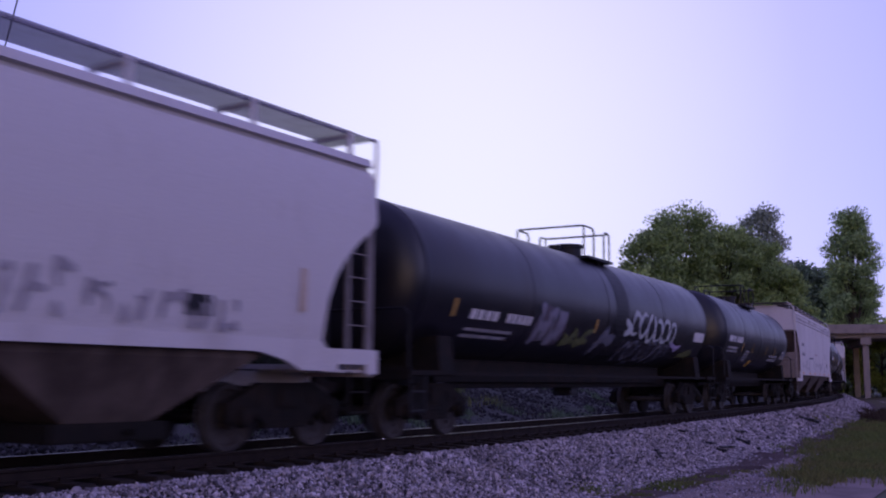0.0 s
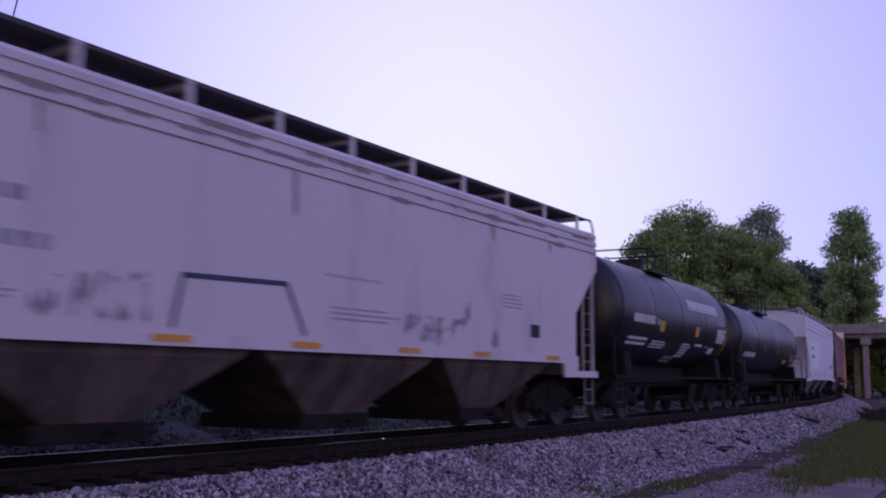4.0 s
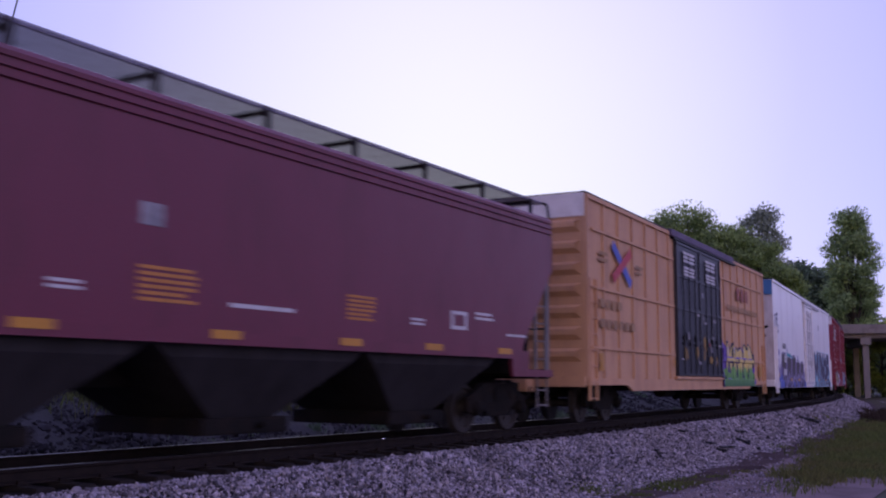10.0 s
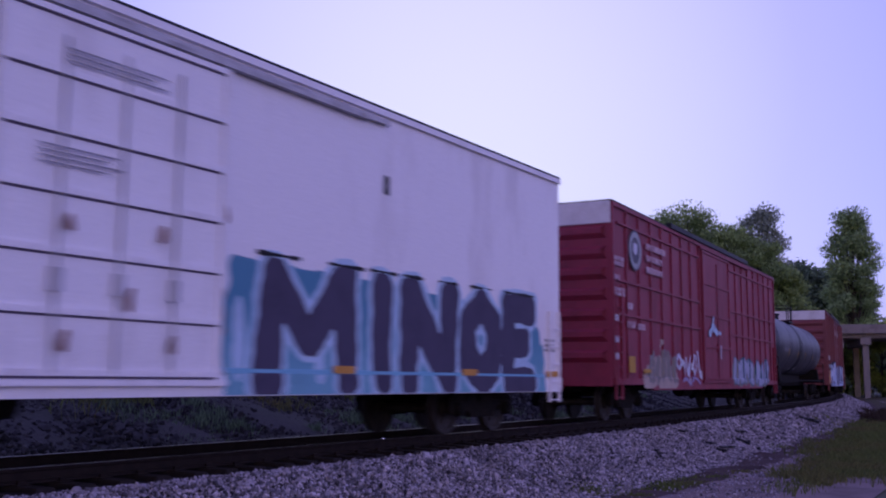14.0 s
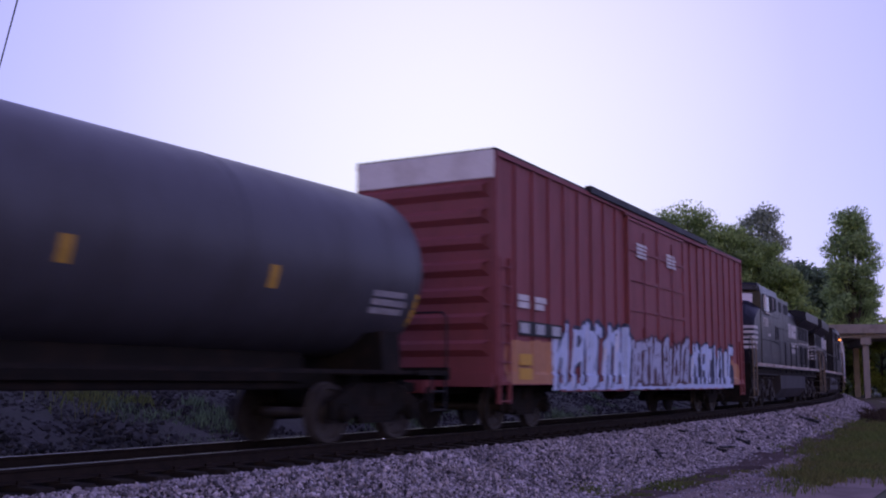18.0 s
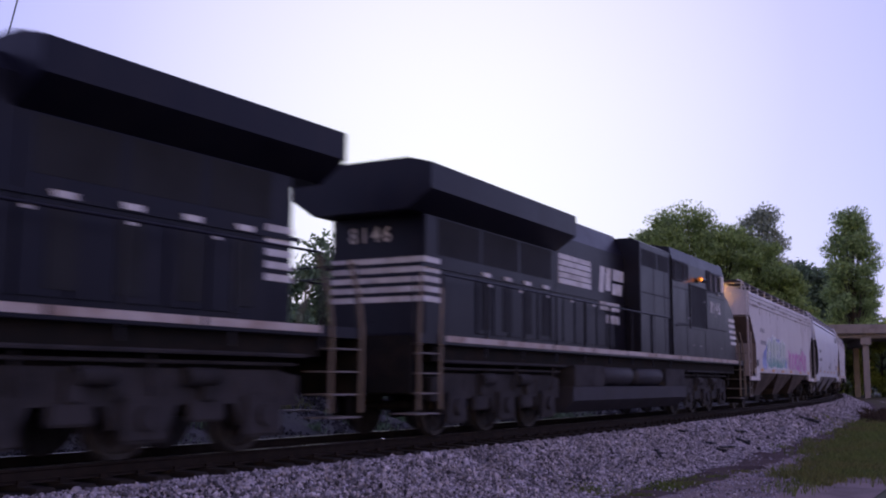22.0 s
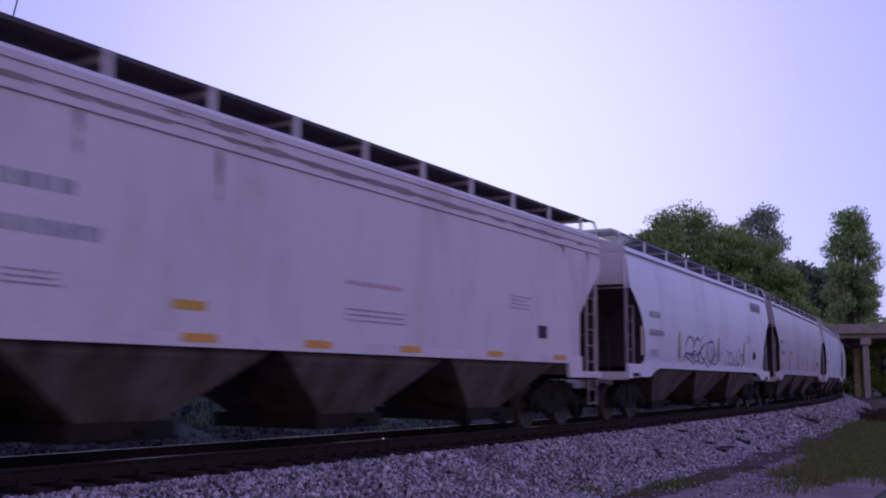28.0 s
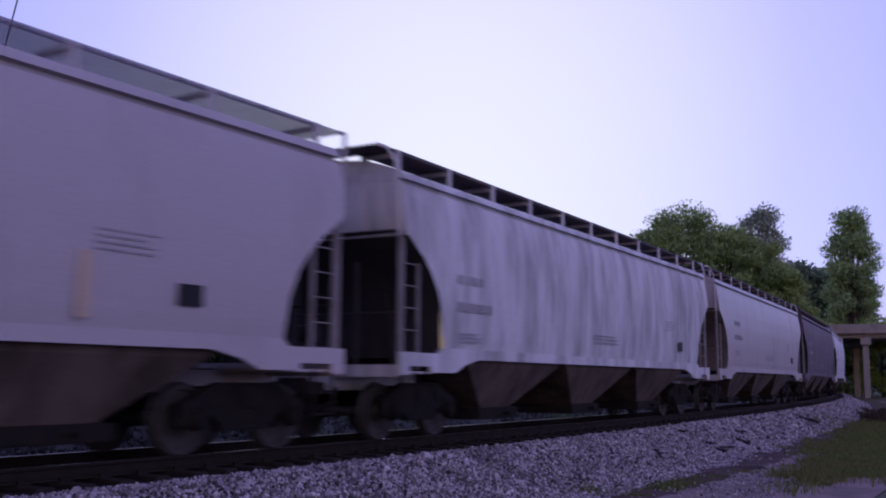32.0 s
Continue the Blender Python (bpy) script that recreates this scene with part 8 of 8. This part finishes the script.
# ---------------------------------------------------------------- surroundings
def tree(name, label, x, y, height, width, leaves, seed, material, trunk=0.28, base=GROUND, low=0.12, kind_size=0.32):
    """A tapered trunk, limbs, and a crown of many leaves in uneven clumps."""
    rng = np.random.default_rng(seed)
    t = thing(name, label, "tree")
    t.location = (x, y, base)
    g = Geo()
    r = height * 0.018 + 0.08
    pts = [Vector((0, 0, -0.3))]
    for i in range(1, 7):
        pts.append(Vector((rng.normal(0, 0.012) * height, rng.normal(0, 0.012) * height, height * 0.82 * i / 6)))
    for i in range(6):
        g.tube(pts[i], pts[i + 1], r * (1 - i / 6.5), 8, r * (1 - (i + 1) / 6.5), False)
    clumps = []
    n = max(24, int(height * width / 2.4))
    for i in range(n):
        u = rng.uniform(low, 0.97)
        a = rng.uniform(0, 6.283)
        reach = width / 2 * (math.sin(math.pi * min(1, (u - low * 0.5) ** 0.75)) ** 0.6) * rng.uniform(0.25, 1.0) ** 0.6
        c = Vector((math.cos(a) * reach, math.sin(a) * reach, u * height))
        clumps.append((c, max(min(width, height) * rng.uniform(0.11, 0.20), height * rng.uniform(0.05, 0.085))))
        st = pts[min(6, max(1, int(u * 5.5)))]
        mid = st.lerp(c, 0.55) + Vector((0, 0, -0.03 * height))
        g.tube(st - Vector((0, 0, 0.06 * height)), mid, r * 0.22, 5, r * 0.13, False)
        g.tube(mid, c, r * 0.13, 5, r * 0.05, False)
    part("trunk", g, M["bark"], t, smooth=60)
    per = leaves // n
    cs = np.repeat(np.array([tuple(c) for c, _ in clumps]), per, 0)
    rs = np.repeat(np.array([q for _, q in clumps]), per)
    d = rng.normal(0, 1, (len(cs), 3))
    d /= np.linalg.norm(d, axis=1, keepdims=True)
    p = cs + d * (rs * rng.uniform(0.3, 1.05, len(cs)))[:, None] * np.array([1, 1, 0.8])
    u_ = rng.normal(0, 1, (len(cs), 3))
    u_ /= np.linalg.norm(u_, axis=1, keepdims=True)
    w_ = np.cross(u_, d)
    w_ /= np.linalg.norm(w_, axis=1, keepdims=True) + 1e-6
    s_ = kind_size * rng.uniform(0.55, 1.3, len(cs))[:, None]
    quad = np.stack([p - u_ * s_ * 0.9, p + w_ * s_ * 0.42, p + u_ * s_ * 0.9, p - w_ * s_ * 0.42], 1).reshape(-1, 3)
    fs = np.arange(len(quad)).reshape(-1, 4)
    me = bpy.data.meshes.new("crown")
    me.from_pydata(quad.tolist(), [], fs.tolist())
    me.materials.append(material)
    tagged(part("crown", me, None, t), kind="stuff")
    return t


def build_woods():
    rows = (   # name, label, x, y, height, width, leaves, material, leaf size
        ("tree", "tall broad green tree behind the train", -41.0, 114.5, 22.5, 13, 52000, "leaf", 0.25),
        ("tree", "broad green tree behind the train", -43.4, 112.5, 20.2, 10.5, 34000, "leaf", 0.25),
        ("tree", "dark green tree behind the train", -47.0, 113, 15.0, 9, 11000, "leaf_dark", 0.36),
        ("tree", "rounded green tree behind the train", -35.6, 114.7, 20.0, 10.5, 36000, "leaf", 0.25),
        ("tree", "dark tree at the wood's edge", -31.8, 116.5, 18.0, 9, 22000, "leaf", 0.25),
        ("tree", "green tree at the wood's edge", -29.6, 116.5, 14.5, 7, 15000, "leaf", 0.24),
        ("tree", "tall greyish tree with a loose crown", -36.4, 130, 24.6, 8.5, 20000, "leaf_grey", 0.24),
        ("bush", "bright lime-green bush in front of the wood", -33.5, 84, 11.6, 9, 11000, "leaf_lime", 0.26),
        ("bush", "lime-green bush in front of the wood", -28.8, 85, 10.2, 6.5, 8000, "leaf_lime", 0.25),
        ("bush", "green bush in front of the wood", -37.5, 88, 11.5, 7, 7000, "leaf", 0.27),
        ("tree", "dark round tree beyond the bridge", -64, 262, 32.5, 20, 12000, "leaf_dark", 0.75),
        ("tree", "dark round tree beyond the bridge", -56, 258, 30, 17, 10000, "leaf_dark", 0.75),
        ("tree", "dark tree beyond the bridge", -78, 268, 29, 18, 9000, "leaf_dark", 0.75),
        ("tree", "dark tree beyond the bridge", -49, 255, 26, 14, 8000, "leaf_dark", 0.75),
        ("tree", "slender tall tree overgrown with ivy beyond the bridge", -32.1, 167.0, 29.2, 7.8, 34000, "leaf_pale", 0.30),
        ("tree", "leafy tree beyond the bridge", -25.5, 176, 14, 8, 8000, "leaf_grey", 0.40),
        ("tree", "leafy tree beyond the bridge", -17, 172, 16, 11, 9000, "leaf", 0.42),
        ("bush", "dense green bush over the bridge's bank", -27, 160, 11.0, 10, 9000, "leaf_lime", 0.36),
        ("bush", "dense green bush over the bridge's bank", -35, 164, 11.5, 11, 9000, "leaf", 0.36),
        ("bush", "dense green bush over the bridge's bank", -18, 161, 11.5, 11, 9000, "leaf", 0.36),
        ("tree", "dark tree under the bridge's far side", -30, 190, 12, 16, 7000, "leaf_dark", 0.5),
        ("tree", "tree behind the far bank", -47, 43, 14.2, 8, 9000, "leaf", 0.26),
        ("tree", "tree behind the far bank", -55, 42, 11.0, 9, 6000, "leaf", 0.3),
        ("tree", "tree behind the far bank", -42, 48, 10.5, 9, 7000, "leaf_dark", 0.3),
        ("tree", "tree behind the white building", -57, 38, 9.2, 9, 6000, "leaf_dark", 0.32),
        ("tree", "tree behind the white building", -62, 33, 10.5, 11, 6000, "leaf_dark", 0.34),
        ("tree", "tree behind the white building", -66, 42, 11, 12, 6000, "leaf", 0.36),
        ("bush", "dense dark bush behind the far bank", -40, 45, 6.5, 9, 7000, "leaf_dark", 0.26),
        ("bush", "dense dark bush behind the far bank", -44, 52, 7.0, 10, 7000, "leaf_dark", 0.28),
        ("bush", "dense dark bush behind the far bank", -38, 60, 7.0, 11, 7000, "leaf_dark", 0.28),
        ("bush", "dense dark bush behind the far bank", -34, 72, 7.0, 11, 7000, "leaf", 0.28),
        ("bush", "dark bush on the far bank", -23, 24, 2.2, 4.4, 3600, "scrub", 0.10),
        ("bush", "dark bush on the far bank", -23.5, 30, 2.0, 4.0, 3500, "scrub", 0.10),
        ("bush", "dark bush on the far bank", -25, 38, 2.4, 5.0, 3500, "scrub", 0.12),
        ("bush", "dark bush on the far bank", -26.5, 46, 2.4, 5.0, 3500, "scrub", 0.12),
        ("bush", "dark bush on the far bank", -28, 56, 2.6, 6.0, 3500, "scrub", 0.14),
        ("bush", "dark bush on the far bank", -30, 68, 3.0, 7.0, 3500, "scrub", 0.16),
    )
    for i, (nm, lb, x, y, h, w, nl, m, ls) in enumerate(rows):
        tree(nm, lb, x, y, h, w, nl, 100 + i, M[m], low=0.05 if nm == "bush" else 0.12, kind_size=ls, base=0.75 if (nm == "bush" and h < 3.5) else GROUND)
    # scrub along the crest of the far bank
    rng = np.random.default_rng(78)
    n = 70000
    ss, xx = rng.uniform(0, 135, n), -12.4 + rng.normal(0, 0.75, n)
    hh = (1.10 + 0.35 * np.sin(ss * 0.9) * np.sin(ss * 0.37 + 1) + np.clip((ss - 16) * 0.045, 0, 4.0)) * rng.uniform(0, 1, n) ** 0.7
    px, py, _ = on_track(ss, xx)
    p = np.stack([px, py, 1.05 + hh], 1)
    u, w = rng.normal(0, 1, (n, 3)), rng.normal(0, 1, (n, 3))
    u /= np.linalg.norm(u, axis=1, keepdims=True)
    w /= np.linalg.norm(w, axis=1, keepdims=True)
    sz = rng.uniform(0.07, 0.18, (n, 1))
    quad = np.stack([p - u * sz, p + w * sz * 0.5, p + u * sz, p - w * sz * 0.5], 1).reshape(-1, 3)
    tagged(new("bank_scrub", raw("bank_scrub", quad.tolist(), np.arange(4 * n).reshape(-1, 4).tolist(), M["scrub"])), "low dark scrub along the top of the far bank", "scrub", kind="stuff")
    # distant woodland closing the horizon
    rng = np.random.default_rng(77)
    vs, fs = [], []
    for a in np.linspace(-math.pi, math.pi, 260, endpoint=False):
        for k in range(46):
            r = rng.uniform(330, 420)
            th = a + rng.normal(0, 0.02)
            x, y = -math.sin(th) * r, math.cos(th) * r
            z = GROUND + 15 * abs(rng.normal(0, 0.45)) * (0.75 + 0.25 * math.sin(a * 9) * math.sin(a * 23))
            s = rng.uniform(1.2, 3.0)
            u = rng.normal(0, 1, 3)
            u /= np.linalg.norm(u)
            w = np.cross(u, rng.normal(0, 1, 3))
            w /= np.linalg.norm(w) + 1e-6
            p = np.array((x, y, z))
            i = len(vs)
            vs += [tuple(p - u * s), tuple(p + w * s * .6), tuple(p + u * s), tuple(p - w * s * .6)]
            fs.append((i, i + 1, i + 2, i + 3))
    tagged(new("far_woods", raw("far_woods", vs, fs, M["leaf_dark"])), "distant dark woodland round the horizon", "woods", kind="stuff")


def build_bridge():
    b = thing("road_bridge", "concrete road bridge over the track on square piers", "bridge", kind="structure")
    x, y, _ = on_track(146)
    b.matrix_basis = pose(x, y, 0, 0, 0, math.degrees(np.interp(146, S, HEAD)))
    d = Geo().box(-40, 60, -4.5, 15.5, 7.55, 8.15, 0.03)
    part("deck", d, M["concrete"], b)
    for yy in (-4.4, 15.4):
        part("parapet", Geo().box(-40, 60, yy - 0.12, yy + 0.12, 8.15, 8.75, 0.02), M["concrete"], b)
    for yy in (-3.4, -1.1, 1.1, 3.4, 6.0, 8.6, 11.2, 14.0):
        part("girder", Geo().box(-40, 60, yy - 0.2, yy + 0.2, 6.95, 7.55), M["concrete"], b)
    for px in (-9.0, 6.1, 20.0, 34.0):
        part("pier_cap", Geo().box(px - 0.65, px + 0.65, -4.3, 15.0, 6.05, 6.95, 0.05), M["concrete"], b)
        for yy in (-3.4, 9.0):
            part("pier", Geo().box(px - 0.38, px + 0.38, yy - 0.42, yy + 0.42, -1.3, 6.05, 0.04), M["concrete"], b)
    part("abutment", Geo().box(46, 60, -5, 15.6, -1.2, 7.0), M["concrete"], b)


def build_buildings():
    b = thing("white_building", "low white industrial building behind the train", "building")
    b.matrix_basis = pose(-32.9, 26.1, GROUND, 0, 0, 54.4)
    part("wall", Geo().box(-15, 0, 0, 8, 0, 5.85, 0.02), M["white_wall"], b)
    part("roof", Geo().box(-15.15, 0.15, -0.15, 8.15, 5.85, 6.05, 0.02), M["concrete"], b)
    part("roof_hut", Geo().box(-2.0, -1.1, 0.8, 2.6, 6.05, 7.45, 0.03), M["white_wall"], b)
    for y0, w, z0, h in ((-0.75, 0.42, 5.05, 0.25), (-0.7, 0.2, 4.2, 0.15), (-2.45, 0.5, 3.55, 0.72), (-5.2, 0.8, 3.6, 0.7), (-8.0, 0.8, 3.6, 0.7), (-11, 0.8, 3.6, 0.7)):
        q = part("window", Geo().box(y0 - .07, y0 + w + .07, -0.04, 0.02, z0 - .07, z0 + h + .07), PAINT["cap_white"], b)
        part("pane", Geo().box(y0, y0 + w, -0.05, 0.0, z0, z0 + h), M["glass"], q)
    for y0 in (-1.55, -3.4, -6.5):
        part("pilaster", Geo().box(y0 - 0.12, y0 + 0.12, -0.12, 0.0, 0, 5.85), M["white_wall"], b)


def build_twigs():
    # fallen sticks: two ends on the slope and a thickness
    rng = random.Random(55)
    for a, b, r in (((-10.59, 43.35, -0.55), (-10.21, 44.74, -0.79), 0.06), ((-8.93, 29.11, -0.74), (-8.62, 29.35, -0.89), 0.045), ((-8.56, 26.56, -0.83), (-8.54, 27.61, -0.87), 0.028),
                    ((-8.50, 26.05, -0.85), (-8.38, 26.32, -0.91), 0.03), ((-8.64, 22.0, -0.66), (-8.36, 21.7, -0.78), 0.028), ((-9.45, 25.8, -0.39), (-9.36, 26.0, -0.43), 0.03),
                    ((-8.85, 26.2, -0.70), (-8.78, 26.5, -0.73), 0.028), ((-9.38, 30.5, -0.58), (-9.27, 30.95, -0.63), 0.035)):
        g = Geo()
        mid = [Vector(a).lerp(Vector(b), k / 4) + Vector((rng.uniform(-.03, .03), rng.uniform(-.03, .03), 0.085 + r * 0.5)) for k in range(5)]
        g.path([tuple(q) for q in mid], r, 7)
        g.path([tuple(mid[2]), tuple(mid[2] + Vector((rng.uniform(0.1, 0.2), rng.uniform(-.2, .2), 0.0)))], r * 0.6, 6)
        tagged(new("twig", g.mesh("twig", M["black"])), "dark fallen stick with a side shoot on the ballast", "twig", "twigs on the ballast")


def build_cables():
    # nearly level wires high behind the train, running off over the far bank
    for nm, far, near, r in (("overhead_cable", (-51.6, 31.5, 16.2), (-31.0, 20.2, 16.6), 0.065), ("overhead_cable", (-51.9, 31.3, 18.0), (-31.6, 19.9, 17.6), 0.014)):
        pts = []
        for i in range(21):
            t = i / 20 * 3.0 - 1.2
            pts.append(tuple(Vector(far).lerp(Vector(near), t) + Vector((0, 0, 0.12 * (t - 0.5) ** 2))))
        tagged(new(nm, Geo().loft([[(x + math.cos(k * 1.047) * r * 0.5, y - math.cos(k * 1.047) * r * 0.87, z + math.sin(k * 1.047) * r) for k in range(6)] for x, y, z in pts]).mesh(nm, M["cable"], 60)), "thin black cable slanting up across the sky", "cable")


build_track()
build_ground()
build_train()
build_bridge()
build_buildings()
build_cables()
build_twigs()
build_woods()
build_ground_cover()

# ---------------------------------------------------------------- movement
SPEED, GAIN = 11.7306, 0.02553


def travelled(t):
    return SPEED * (t - 16) + 0.5 * GAIN * (t - 16) ** 2


def motions():
    times = [i * 0.5 for i in range(65)]
    home = {}
    for car, s0, half in CARS:
        rows = []
        for t in times:
            s = s0 - travelled(t)
            xa, ya, _ = on_track(s - half)
            xb, yb, _ = on_track(s + half)
            turn = math.degrees(math.atan2(-(xb - xa), yb - ya)) + (180 if "turned" in car else 0)
            rows.append((t, pose((xa + xb) / 2, (ya + yb) / 2, 0, 0, 0, turn)))
        walk(car, rows)
        home[car.name] = s0
    for w, p, r, car in ROLLING:
        s0, sign = home[car.name], (-1 if "turned" in car else 1)
        rows = [(0.0, pose(*p))]
        ang = 0.0
        for i in range(1, 640):
            t = i * 0.05
            s = s0 - travelled(t)
            if -14 < s < 75:
                ang += math.degrees((travelled(t) - travelled(t - 0.05)) / r)
                rows.append((t, pose(*p, sign * ang)))
        rows.append((32.0, pose(*p, sign * ang)))
        walk(w, rows)


motions()
